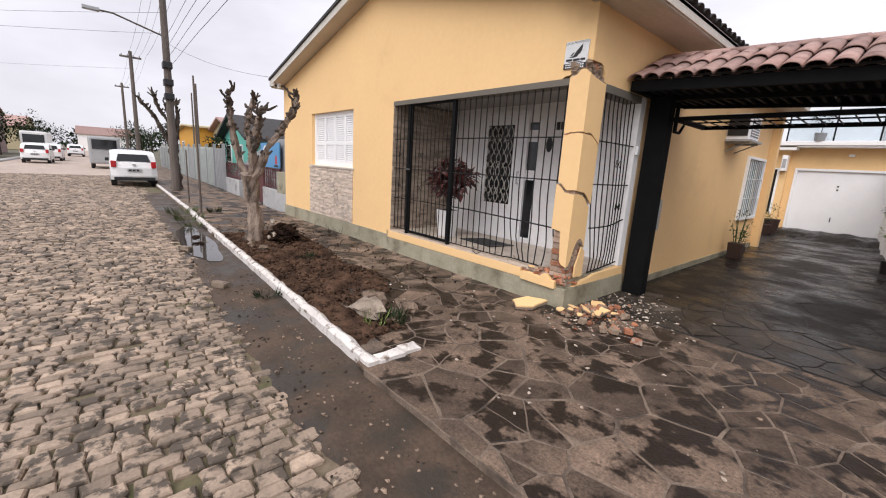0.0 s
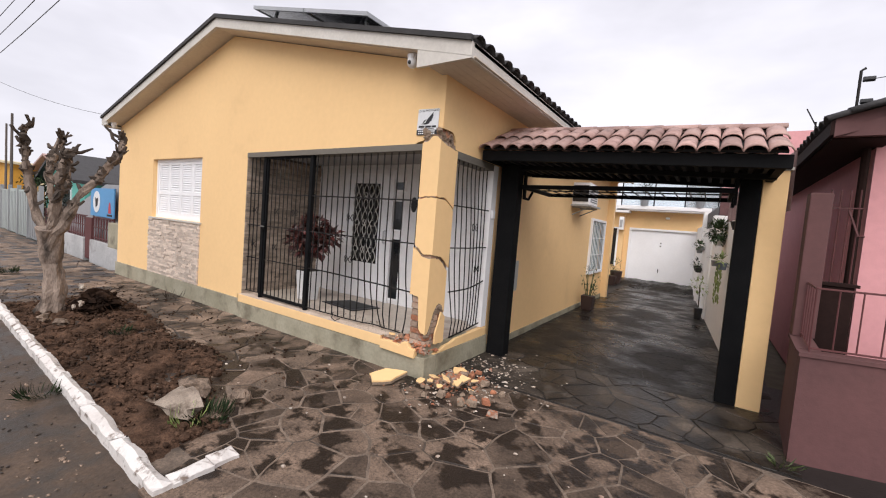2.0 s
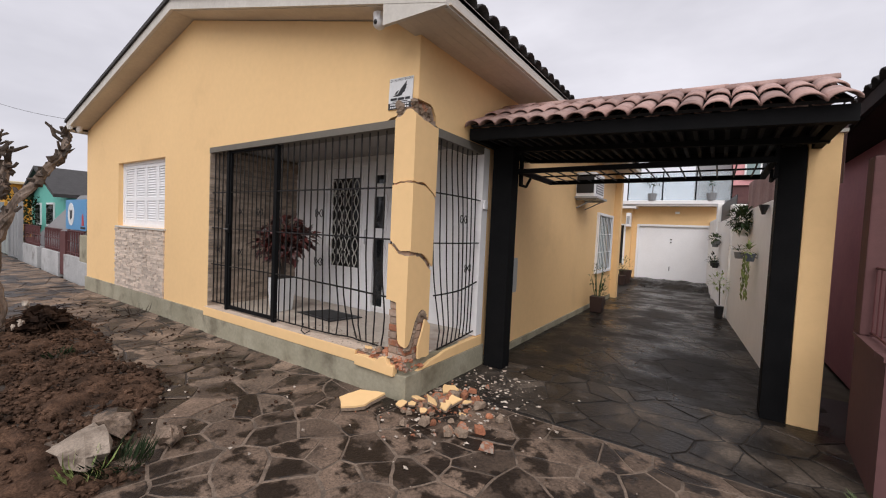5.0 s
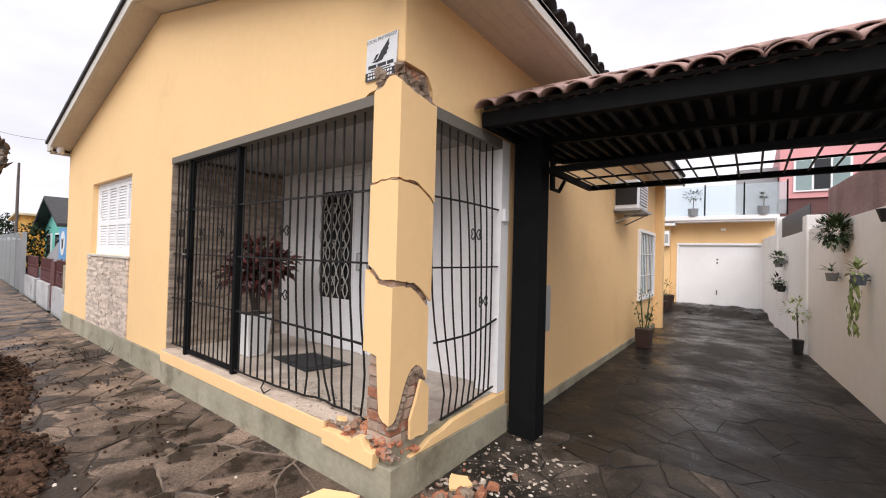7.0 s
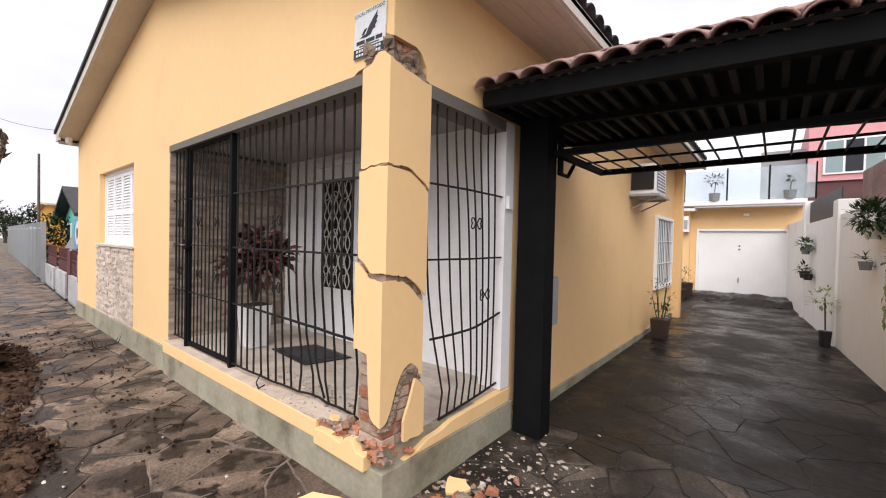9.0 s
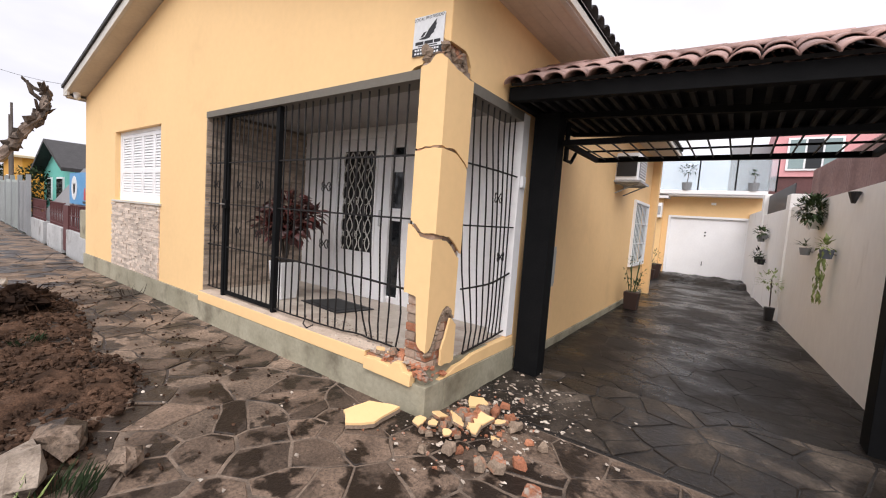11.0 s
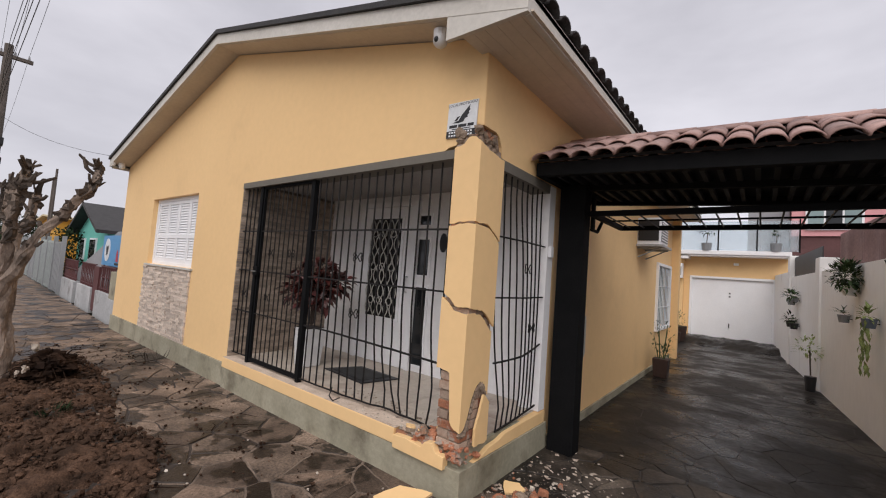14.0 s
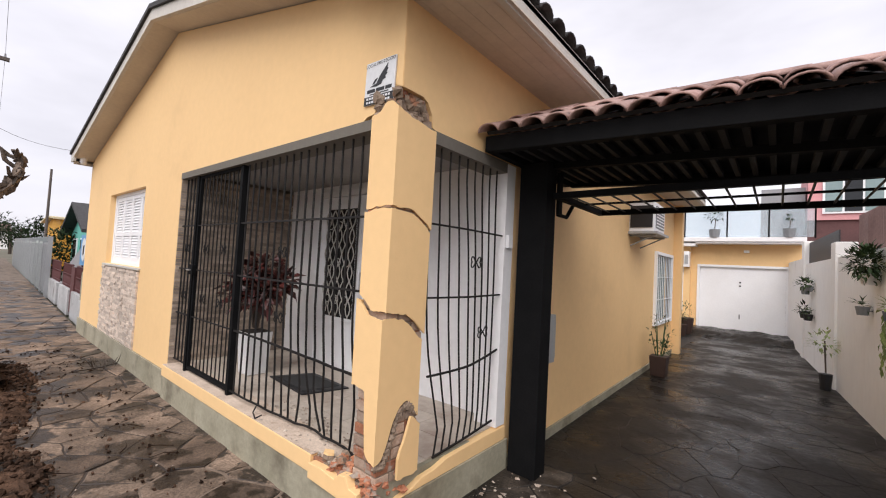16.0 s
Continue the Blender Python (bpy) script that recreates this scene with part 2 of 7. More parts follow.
m_teal = flat("turquoise_render", (0.15, 0.50, 0.42), 0.8)
m_maroonrail = flat("dark_red_lattice", (0.10, 0.03, 0.03), 0.6)
m_blue = flat("blue_sign_panel", (0.10, 0.30, 0.55), 0.5)
m_redsign = flat("red_print", (0.5, 0.05, 0.06), 0.5)
m_ink = flat("black_print", (0.015, 0.015, 0.017), 0.5)
m_signwhite = flat("white_sign_plate", (0.72, 0.73, 0.74), 0.45)
m_pole = material("weathered_timber_pole", (0.14, 0.115, 0.1), (0.085, 0.07, 0.06), 4, 0.9, bump=0.6, bump_scale=20, grain=0.2, stretch=(1, 1, 0.2))
m_cable = flat("black_cable", (0.02, 0.02, 0.02), 0.6)
m_carwhite = material("white_car_paint", (0.80, 0.80, 0.80), None, 1, 0.22, grain=0.01)
m_tyre = flat("tyre_rubber", (0.02, 0.02, 0.02), 0.8)
m_lampred = flat("red_tail_lens", (0.45, 0.02, 0.025), 0.2)
m_chrome = flat("bright_metal", (0.5, 0.5, 0.5), 0.3, 0.9)
m_potgrey = flat("grey_plastic_pot", (0.22, 0.23, 0.24), 0.55)
m_potblue = flat("blue_grey_plastic_pot", (0.15, 0.18, 0.23), 0.55)
m_potbrown = flat("brown_planter", (0.04, 0.02, 0.015), 0.6)
m_earth = flat("potting_soil", (0.03, 0.022, 0.016), 0.95)
m_corr = material("corrugated_pink_grey_sheet", (0.30, 0.20, 0.19), (0.2, 0.13, 0.125), 2, 0.7, bump=0.2, grain=0.12)
m_orange = flat("orange_wall_paint", (0.62, 0.32, 0.045), 0.8)
m_cream = flat("cream_render", (0.55, 0.47, 0.30), 0.8)
m_skip = flat("orange_skip_paint", (0.50, 0.13, 0.05), 0.6)
m_ground = material("bare_ground", (0.16, 0.14, 0.11), (0.10, 0.10, 0.06), 0.3, 0.95, bump=0.3, bump_scale=5, grain=0.2)
m_solar = flat("solar_glass", (0.012, 0.014, 0.022), 0.15)
m_glass = bpy.data.materials.new("terrace_glass")
m_glass.use_nodes = True
g_b = m_glass.node_tree.nodes["Principled BSDF"]
g_b.inputs["Base Color"].default_value = (0.78, 0.86, 0.9, 1)
g_b.inputs["Roughness"].default_value = 0.05
g_b.inputs["Transmission Weight"].default_value = 0.75
g_b.inputs["IOR"].default_value = 1.2
m_windowglass = material("bright_window_glass", (0.25, 0.33, 0.33), None, 1, 0.08, grain=0.02)


# ---- mesh building ----
rng = random.Random(7)


class Build:
    """Collects plain geometry and links it as one mesh object."""

    def __init__(self):
        self.v, self.f = [], []

    def box(self, x0, x1, y0, y1, z0, z1):
        k = len(self.v)
        self.v += [(x, y, z) for z in (z0, z1) for x, y in ((x0, y0), (x1, y0), (x1, y1), (x0, y1))]
        self.f += [tuple(k + i for i in q) for q in ((3, 2, 1, 0), (4, 5, 6, 7), (0, 1, 5, 4), (1, 2, 6, 5), (2, 3, 7, 6), (3, 0, 4, 7))]
        return self

    def taper(self, cx, cy, z0, z1, a0, a1, n=4, turn=0.785398, b0=None, b1=None):
        """A tapered column with n sides: radii a0 below, a1 above."""
        k = len(self.v)
        for z, a, b in ((z0, a0, b0 or a0), (z1, a1, b1 or a1)):
            self.v += [(cx + a * math.cos(turn + 2 * math.pi * i / n), cy + b * math.sin(turn + 2 * math.pi * i / n), z) for i in range(n)]
        self.f += [(k + i, k + (i + 1) % n, k + n + (i + 1) % n, k + n + i) for i in range(n)]
        self.f += [tuple(k + i for i in reversed(range(n))), tuple(k + n + i for i in range(n))]
        return self

    def prism(self, poly, axis, a0, a1):
        """A polygon in the two other axes (in the order x, y, z), drawn out along axis from a0 to a1."""
        k, n = len(self.v), len(poly)
        for a in (a0, a1):
            for p, q in poly:
                self.v.append({"x": (a, p, q), "y": (p, a, q), "z": (p, q, a)}[axis])
        self.f += [tuple(k + i for i in range(n)), tuple(k + n + i for i in reversed(range(n)))]
        self.f += [(k + (i + 1) % n, k + i, k + n + i, k + n + (i + 1) % n) for i in range(n)]
        return self

    def tube(self, pts, r, n=6, ends=True):
        """A round bar along points; r may be a list."""
        pts = [Vector(p) for p in pts]
        rs = r if isinstance(r, (list, tuple)) else [r] * len(pts)
        k0 = len(self.v)
        side = None
        for i, p in enumerate(pts):
            d = (pts[min(i + 1, len(pts) - 1)] - pts[max(i - 1, 0)]).normalized()
            if side is None:
                side = d.cross(Vector((0.31, 0.89, 0.13)) if abs(d.z) > 0.6 else Vector((0, 0, 1))).normalized()
            side = (side - d * side.dot(d)).normalized()
            up = d.cross(side)
            for j in range(n):
                a = 2 * math.pi * (j + 0.5) / n
                self.v.append(tuple(p + side * (rs[i] * math.cos(a)) + up * (rs[i] * math.sin(a))))
        for i in range(len(pts) - 1):
            a, b = k0 + i * n, k0 + (i + 1) * n
            self.f += [(a + j, a + (j + 1) % n, b + (j + 1) % n, b + j) for j in range(n)]
        if ends:
            self.f += [tuple(k0 + j for j in reversed(range(n))), tuple(k0 + (len(pts) - 1) * n + j for j in range(n))]
        return self

    def sheet(self, nx, ny, fn):
        """A grid of (nx+1) x (ny+1) points from fn(u, w), u and w from 0 to 1."""
        k = len(self.v)
        self.v += [tuple(fn(i / nx, j / ny)) for j in range(ny + 1) for i in range(nx + 1)]
        self.f += [(k + j * (nx + 1) + i, k + j * (nx + 1) + i + 1, k + (j + 1) * (nx + 1) + i + 1, k + (j + 1) * (nx + 1) + i) for j in range(ny) for i in range(nx)]
        return self

    def lump(self, c, r, seed, squash=(1, 1, 1), rough=0.3, rings=4, seg=7):
        """An uneven lump."""
        k = len(self.v)
        c = Vector(c)
        self.v.append(tuple(c - Vector((0, 0, r * squash[2]))))
        for i in range(1, rings):
            ph = math.pi * i / rings
            for j in range(seg):
                th = 2 * math.pi * j / seg + seed
                d = Vector((math.sin(ph) * math.cos(th), math.sin(ph) * math.sin(th), -math.cos(ph)))
                q = r * (1 + rough * noise.noise(d * 1.7 + Vector((seed * 3.1, seed, -seed))) * 2)
                self.v.append(tuple(c + Vector((d.x * squash[0], d.y * squash[1], d.z * squash[2])) * q))
        self.v.append(tuple(c + Vector((0, 0, r * squash[2]))))
        for j in range(seg):
            self.f.append((k, k + 1 + (j + 1) % seg, k + 1 + j))
            top = k + 1 + (rings - 1) * seg
            self.f.append((top, top - seg + j, top - seg + (j + 1) % seg))
            for i in range(rings - 2):
                a, b = k + 1 + i * seg, k + 1 + (i + 1) * seg
                self.f.append((a + j, a + (j + 1) % seg, b + (j + 1) % seg, b + j))
        return self

    def leaf(self, p, d, length, width, up=(0, 0, 1), bend=0.25):
        """A folded leaf blade with a little thickness in its fold."""
        p, d = Vector(p), Vector(d).normalized()
        s = d.cross(Vector(up))
        s = s.normalized() if s.length > 1e-3 else Vector((1, 0, 0))
        nrm = s.cross(d)
        k = len(self.v)
        a = p + d * length * 0.5 + nrm * width * 0.18
        tip = p + d * length - nrm * length * bend
        self.v += [tuple(q) for q in (p, p + d * length * 0.45 + s * width * 0.5 , a - nrm * width * 0.3, p + d * length * 0.45 - s * width * 0.5, tip)]
        self.f += [(k, k + 2, k + 1), (k, k + 3, k + 2), (k + 1, k + 2, k + 4), (k + 2, k + 3, k + 4)]
        return self

    def mesh(self, name, mat, bevel=0.0, smooth=False, xf=None):
        me = bpy.data.meshes.new(name)
        pts = [tuple(xf(*p)) for p in self.v] if xf else self.v
        me.from_pydata(pts, [], self.f)
        if bevel:
            bm = bmesh.new()
            bm.from_mesh(me)
            bmesh.ops.recalc_face_normals(bm, faces=bm.faces)
            edges = [e for e in bm.edges if len(e.link_faces) == 2 and e.calc_face_angle(0) > 0.5]
            bmesh.ops.bevel(bm, geom=edges, offset=bevel, segments=2, profile=0.6, affect="EDGES", clamp_overlap=True)
            bm.to_mesh(me)
            bm.free()
        if smooth:
            me.polygons.foreach_set("use_smooth", [True] * len(me.polygons))
        me.materials.append(mat)
        me.update()
        return me

    def obj(self, name, mat, parent=None, label="", bevel=0.0, smooth=False, xf=None):
        ob = new(name, self.mesh(name, mat, bevel, smooth, xf))
        ob.parent = parent
        if label:
            ob["label"] = label
        return ob


def thing(name, label, category, group="", at=(0, 0, 0), kind=""):
    e = new(name)
    e.location = at
    e.empty_display_size = 0.1
    return tagged(e, label, category, group, kind)


def place(mesh, name, parent, m):
    ob = new(name, mesh)
    ob.parent = parent
    ob.matrix_basis = m
    return ob


def jag(s, seed, amp=0.02, f=9.0):
    return amp * (noise.noise(Vector((s * f, seed, 0.3))) + 0.5 * noise.noise(Vector((s * f * 3.1, seed + 5, 0.7))))


# ---- plan ----
XL, XR = -8.85, 0.08           # ends of the house front, which stands on y = 0
SKEW = -0.008                 # the side wall drifts slightly inwards along the driveway
OPEN_L, SILL, LINTEL = -3.65, 0.37, 2.62
RIDGE_X, RIDGE_Z, SLOPE = -4.2, 4.71, 0.25
EX_R, EX_L, OH = 0.56, -9.0, 0.27   # eave ends and the overhang over the front
EZ = RIDGE_Z - SLOPE * (EX_R - RIDGE_X)
BACK = 1.45                    # porch back wall
KERB_Y = -2.64


def side(x, y, z):
    """Turns the side wall's own x (0 on its face) into the plan."""
    return (XR + SKEW * y + x, y, z)


def drive_r(y):
    return 3.26 - 0.08 * y


# ---- ground, road, pavement ----
ground = Build().sheet(40, 40, lambda u, w: ((u - 0.5) * 900 - 60, (w - 0.5) * 900, -0.16)).obj("ground", m_ground)
tagged(ground, "bare ground that reaches the horizon", "ground", kind="structure")


def road_z(y):
    return -0.075 + 0.02 * min(1, max(0, (-3.6 - y) / 4))


road = Build().sheet(60, 24, lambda u, w: (7 - 107 * u ** 1.6, -2.4 - 7.75 * w, road_z(-2.4 - 7.75 * w) - 0.012 + 0.006 * noise.noise(Vector((u * 90, w * 12, 0))))).obj("road", m_joint, smooth=True)
tagged(road, "street bed with mossy joints between cobbles", "road", kind="structure")
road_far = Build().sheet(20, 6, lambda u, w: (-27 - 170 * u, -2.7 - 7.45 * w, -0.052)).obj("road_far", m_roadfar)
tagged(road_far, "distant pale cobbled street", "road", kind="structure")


def mud_edge(x):
    return -3.34 + 0.14 * noise.noise(Vector((x * 0.8, 4, 0))) + 0.07 * noise.noise(Vector((x * 3.1, 9, 0)))


mud = Build().sheet(200, 14, lambda u, w: (6.5 - 22.5 * u, -2.58 + (mud_edge(6.5 - 22.5 * u) + 2.58) * w,
                    -0.066 + 0.012 * (1 - w) + 0.012 * noise.noise(Vector(((6.5 - 22.5 * u) * 2.2, w * 3, 2))) - 0.03 * max(0, w - 0.85) / 0.15)).obj("gutter_mud", m_mud, smooth=True)
tagged(mud, "wet muddy gutter strip beside the kerb", "mud", kind="structure")
puddle = Build()
puddle.v.append((-6.0, -2.98, -0.054))
for i in range(48):
    a = 2 * math.pi * i / 48
    q = 1 + 0.28 * noise.noise(Vector((math.cos(a) * 1.6, math.sin(a) * 1.6, 3)))
    puddle.v.append((-6.0 + 1.8 * q * math.cos(a), -2.98 + 0.25 * q * math.sin(a), -0.054))
puddle.f += [(0, 1 + i, 1 + (i + 1) % 48) for i in range(48)]
puddle_ob = puddle.obj("puddle", m_water)
tagged(puddle_ob, "shallow puddle of rain water along the kerb", "puddle", kind="structure")

# the paved sheet under all flagstones
pave_bed = Build().box(-1.7, 0.02, KERB_Y + 0.06, 0.45, -0.15, -0.004).box(0.02, 6.5, KERB_Y - 0.03, 0.45, -0.15, -0.004)
pave_ob = pave_bed.obj("pavement", m_mortar)
Build().box(-9.4, -1.7, KERB_Y + 0.06, 0.45, -0.15, -0.006).obj("bedding", m_bedding, pave_ob, "dark dirt between the pavement stones")
tagged(pave_ob, "crazy paving with pale cement joints", "pavement", kind="structure")
drive_bed = Build().prism([(-0.4, 0.45), (6.5, 0.45), (6.5, 3.0), (3.4, 3.0), (3.3, 15.5), (-0.4, 15.5)], "z", -0.15, -0.008).obj("driveway", m_mortardrive)
tagged(drive_bed, "wet dark flagstone driveway", "driveway", kind="structure")

# kerb stones, whitewashed
kerb = thing("kerb", "whitewashed stone kerb with worn flaking paint", "kerb", kind="structure")


def kerb_stone(x0, x1, y0, y1, seed):
    b = Build()
    nx = max(2, int(abs(x1 - x0) / 0.06))
    ny = max(2, int(abs(y1 - y0) / 0.05))

    def top(u, w):
        x, y = x0 + (x1 - x0) * u, y0 + (y1 - y0) * w
        e = min(u * abs(x1 - x0), (1 - u) * abs(x1 - x0), w * abs(y1 - y0), (1 - w) * abs(y1 - y0))
        n1 = noise.noise(Vector((x * 5, y * 5, seed)))
        return (x + 0.012 * noise.noise(Vector((y * 9, x * 9, seed))), y + 0.014 * n1, 0.058 + 0.012 * n1 - (0.03 if e < 0.004 else 0))

    b.sheet(nx, ny, top)
    k = len(b.v)
    ring = [i for i in range(nx + 1)] + [(nx + 1) * j + nx for j in range(1, ny + 1)] + [(nx + 1) * ny + i for i in range(nx - 1, -1, -1)] + [(nx + 1) * j for j in range(ny - 1, 0, -1)]
    for i in ring:
        b.v.append((b.v[i][0], b.v[i][1], -0.15))
    m = len(ring)
    b.f += [(ring[i], k + i, k + (i + 1) % m, ring[(i + 1) % m]) for i in range(m)]
    return b.obj("kerb_stone", m_kerb, kerb, smooth=False)


kx = 0.03
ks = 0
while kx > -30:
    ln = rng.uniform(0.7, 1.05)
    kerb_stone(kx - ln, kx - 0.012, KERB_Y + 0.01, KERB_Y + 0.115, ks)
    kx -= ln
    ks += 1
kerb_stone(-0.10, 0.025, KERB_Y + 0.125, KERB_Y + 0.36, 91)
kerb_stone(-0.12, 0.01, KERB_Y + 0.37, KERB_Y + 0.55, 92)


# ---- the house: walls ----
def wall_z(x):
    return RIDGE_Z - 0.17 - SLOPE * abs(x - RIDGE_X)


WIN = (-7.08, -5.08, 1.43, 2.6)
house = thing("house", "single-storey house with yellow render and a crash-damaged corner column", "house")
Build().prism([(XL, 0.0), (WIN[0], 0.0), (WIN[0], wall_z(WIN[0])), (XL, wall_z(XL))], "y", 0, 0.2).obj("front_wall", m_wall, house)
Build().prism([(WIN[0], 0.0), (WIN[1], 0.0), (WIN[1], WIN[2]), (WIN[0], WIN[2])], "y", 0, 0.2).obj("front_wall", m_wall, house)
Build().prism([(WIN[0], WIN[3]), (WIN[1], WIN[3]), (WIN[1], wall_z(WIN[1])), (WIN[0], wall_z(WIN[0]))], "y", 0, 0.2).obj("front_wall", m_wall, house)
Build().prism([(WIN[1], 0.0), (OPEN_L, 0.0), (OPEN_L, LINTEL), (OPEN_L, wall_z(OPEN_L)), (RIDGE_X, wall_z(RIDGE_X)), (WIN[1], wall_z(WIN[1]))], "y", 0, 0.2).obj("front_wall", m_wall, house)
# over the porch, with the broken corner left open
Build().prism([(OPEN_L, LINTEL), (-0.30, LINTEL), (-0.24, 2.655), (-0.17, 2.665), (-0.13, 2.72), (-0.085, 2.745), (-0.06, 2.80), (-0.015, 2.855), (0.01, 2.825), (0.05, 2.80), (XR, 2.79),
             (XR, wall_z(XR)), (OPEN_L, wall_z(OPEN_L))], "y", 0, 0.2).obj("front_wall", m_wall, house)
SIDE_END = 8.8
Build().prism([(0.2, 2.79), (0.24, 2.77), (0.29, 2.70), (0.30, 2.62), (0.36, 2.60), (1.3, 2.60), (1.3, 0.0), (7.0, 0.0), (7.0, 3.45), (0.2, 3.45)], "x", -0.2, 0).obj("side_wall", m_wall, house, xf=side)
Build().prism([(0.2, 2.79), (0.2, 3.45), (0.005, 3.45), (0.005, 2.79)], "x", -0.16, 0.003).obj("side_wall", m_wall, house, xf=side)
Build().prism([(7.0, 0.0), (8.5, 0.0), (8.5, 0.82), (7.0, 0.82)], "x", -0.2, 0).obj("side_wall", m_wall, house, xf=side)
Build().prism([(7.0, 2.14), (8.5, 2.14), (8.5, 3.45), (7.0, 3.45)], "x", -0.2, 0).obj("side_wall", m_wall, house, xf=side)
Build().prism([(8.5, 0.0), (SIDE_END, 0.0), (SIDE_END, 3.45), (8.5, 3.45)], "x", -0.2, 0).obj("side_wall", m_wall, house, xf=side)
Build().box(XL, XL + 0.2, 0.2, SIDE_END, 0, 3.4).obj("far_side_wall", m_wall, house)
Build().prism([(XL, 0), (XR + 0.1, 0), (XR + 0.1, 3.4), (RIDGE_X, 4.55), (XL, 3.4)], "y", SIDE_END, SIDE_END + 0.2).obj("back_wall", m_wall, house)
# plinth: grey cement, set proud
m_lattice = material("cream_painted_iron", (0.55, 0.53, 0.49), (0.46, 0.44, 0.4), 6, 0.5, grain=0.06)
plinth = Build()
plinth.box(XL - 0.02, OPEN_L + 0.02, -0.03, -0.003, -0.1, 0.285)
plinth.box(OPEN_L + 0.02, XR + 0.03, -0.05, 0.2, -0.1, 0.245)
plinth.obj("plinth", m_plinth, house, "grey cement plinth with damp stains", bevel=0.006)
Build().box(0.003, 0.028, 1.3, SIDE_END, -0.1, 0.09).obj("side_plinth", m_plinth, house, xf=side)
Build().box(-0.12, 0.035, 0.2, 1.45, -0.1, 0.245).obj("side_plinth", m_plinth, house, xf=side)
# yellow sill under the porch grille, broken off at the corner
sill = Build()
sill.prism([(OPEN_L + 0.005, 0.247), (-0.55, 0.247), (-0.55, SILL), (OPEN_L + 0.005, SILL)], "y", -0.055, 0.14)
Build().box(OPEN_L + 0.02, -0.54, -0.05, 0.2, SILL + 0.001, SILL + 0.006).box(-0.54, -0.16, 0.0, 0.2, SILL - 0.06, SILL + 0.004).obj("sill_top", m_dust, house, "dusty beige sill top")
sill.obj("porch_sill", m_wall, house, "yellow rendered porch sill", bevel=0.008)
Build().prism([(-0.53, 0.235), (-0.02, 0.225), (-0.015, 0.32), (-0.09, 0.325), (-0.13, 0.385), (-0.2, 0.375), (-0.24, 0.33), (-0.4, 0.345), (-0.53, 0.335)], "y", -0.085, -0.02).obj(
    "loose_sill_piece", m_wall, house, "yellow sill edge knocked out of line", bevel=0.006)
Build().prism([(0.14, 0.247), (1.42, 0.247), (1.42, 0.36), (0.95, 0.355), (0.62, 0.345), (0.5, 0.315), (0.36, 0.305), (0.26, 0.27)], "x", -0.12, 0.022).obj("side_sill", m_wall, house, "yellow side sill with a broken end", bevel=0.006, xf=side)

# porch shell
Build().box(OPEN_L - 0.1, XR - 0.02, 0.0, BACK + 0.1, 0.1, 0.355).obj("porch_base", m_plinth, house)
for i in range(8):
    for j in range(4):
        x0 = OPEN_L + 0.003 + i * 0.46
        y0 = 0.145 + j * 0.33
        x1, y1 = min(x0 + 0.455, XR - 0.03), min(y0 + 0.325, BACK)
        if y1 > y0 + 0.02 and x1 > x0 + 0.02:
            Build().box(x0, x1, y0, y1, 0.356, 0.368).obj("floor_tile", m_porchfloor, house)
Build().box(-0.62, -0.06, -0.03, 0.14, 0.25, 0.352).obj("broken_sill_bed", m_rawmortar, house, "raw mortar bed where the sill broke")
m_ceilgrey = material("grey_porch_ceiling", (0.34, 0.325, 0.31), (0.28, 0.265, 0.25), 1.6, 0.8, bump=0.15, grain=0.06)
back = Build()
back.box(OPEN_L, XR - 0.03, BACK, BACK + 0.15, 0.3, LINTEL + 0.1)
back.obj("porch_back_wall", m_white, house, "white porch back wall")
Build().box(OPEN_L - 0.2, XR - 0.05, 0.2, BACK, 2.66, 2.74).obj("porch_ceiling", m_ceilgrey, house, "grey boarded porch ceiling")
Build().box(-0.21, 0.012, 1.285, 1.42, 0.372, 2.597).obj("white_jamb", m_white, house, "white painted side jamb", xf=side)
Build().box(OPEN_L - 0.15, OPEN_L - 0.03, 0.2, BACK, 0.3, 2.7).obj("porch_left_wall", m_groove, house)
# lintel bands: the shade under the lintel is put into their dark grey colour
m_lintelshade = flat("lintel_shade_grey", (0.15, 0.135, 0.112), 0.85)
Build().box(OPEN_L, -0.157, -0.003, 0.2, 2.56, LINTEL + 0.012).obj("lintel_band", m_lintelshade, house, "lintel band with its shade coloured in grey")
Build().box(-0.2, 0.008, 0.27, 1.3, 2.52, 2.605).obj("lintel_band", m_lintelshade, house, xf=side)


def ledger(b, u0, u1, z0, z1, put, h=0.028):
    """Rows of thin split-stone strips."""
    z = z0
    row = 0
    while z < z1 - 0.006:
        hh = min(h * rng.uniform(0.75, 1.3), z1 - z)
        u = u0 - rng.uniform(0, 0.12)
        while u < u1:
            ln = rng.uniform(0.09, 0.26)
            a, c = max(u, u0), min(u + ln - 0.003, u1)
            if c - a > 0.012:
                put(b, a, c, z, z + hh - 0.003, rng.uniform(0.006, 0.024))
            u += ln
        z += hh
        row += 1


strips = Build()
ledger(strips, -7.18, -5.06, 0.29, 1.39, lambda b, a, c, z, zz, d: b.box(a, c, -0.004 - d, 0.004, z, zz), 0.034)
strips.obj("ledger_stone_panel", m_strip, house, "pale split-stone panel below the window")["kind"] = "stuff"
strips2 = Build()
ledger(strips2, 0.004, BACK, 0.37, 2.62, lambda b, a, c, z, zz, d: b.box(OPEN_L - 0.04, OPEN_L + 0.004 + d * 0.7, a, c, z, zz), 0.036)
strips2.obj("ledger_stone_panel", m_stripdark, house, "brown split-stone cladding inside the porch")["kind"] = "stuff"

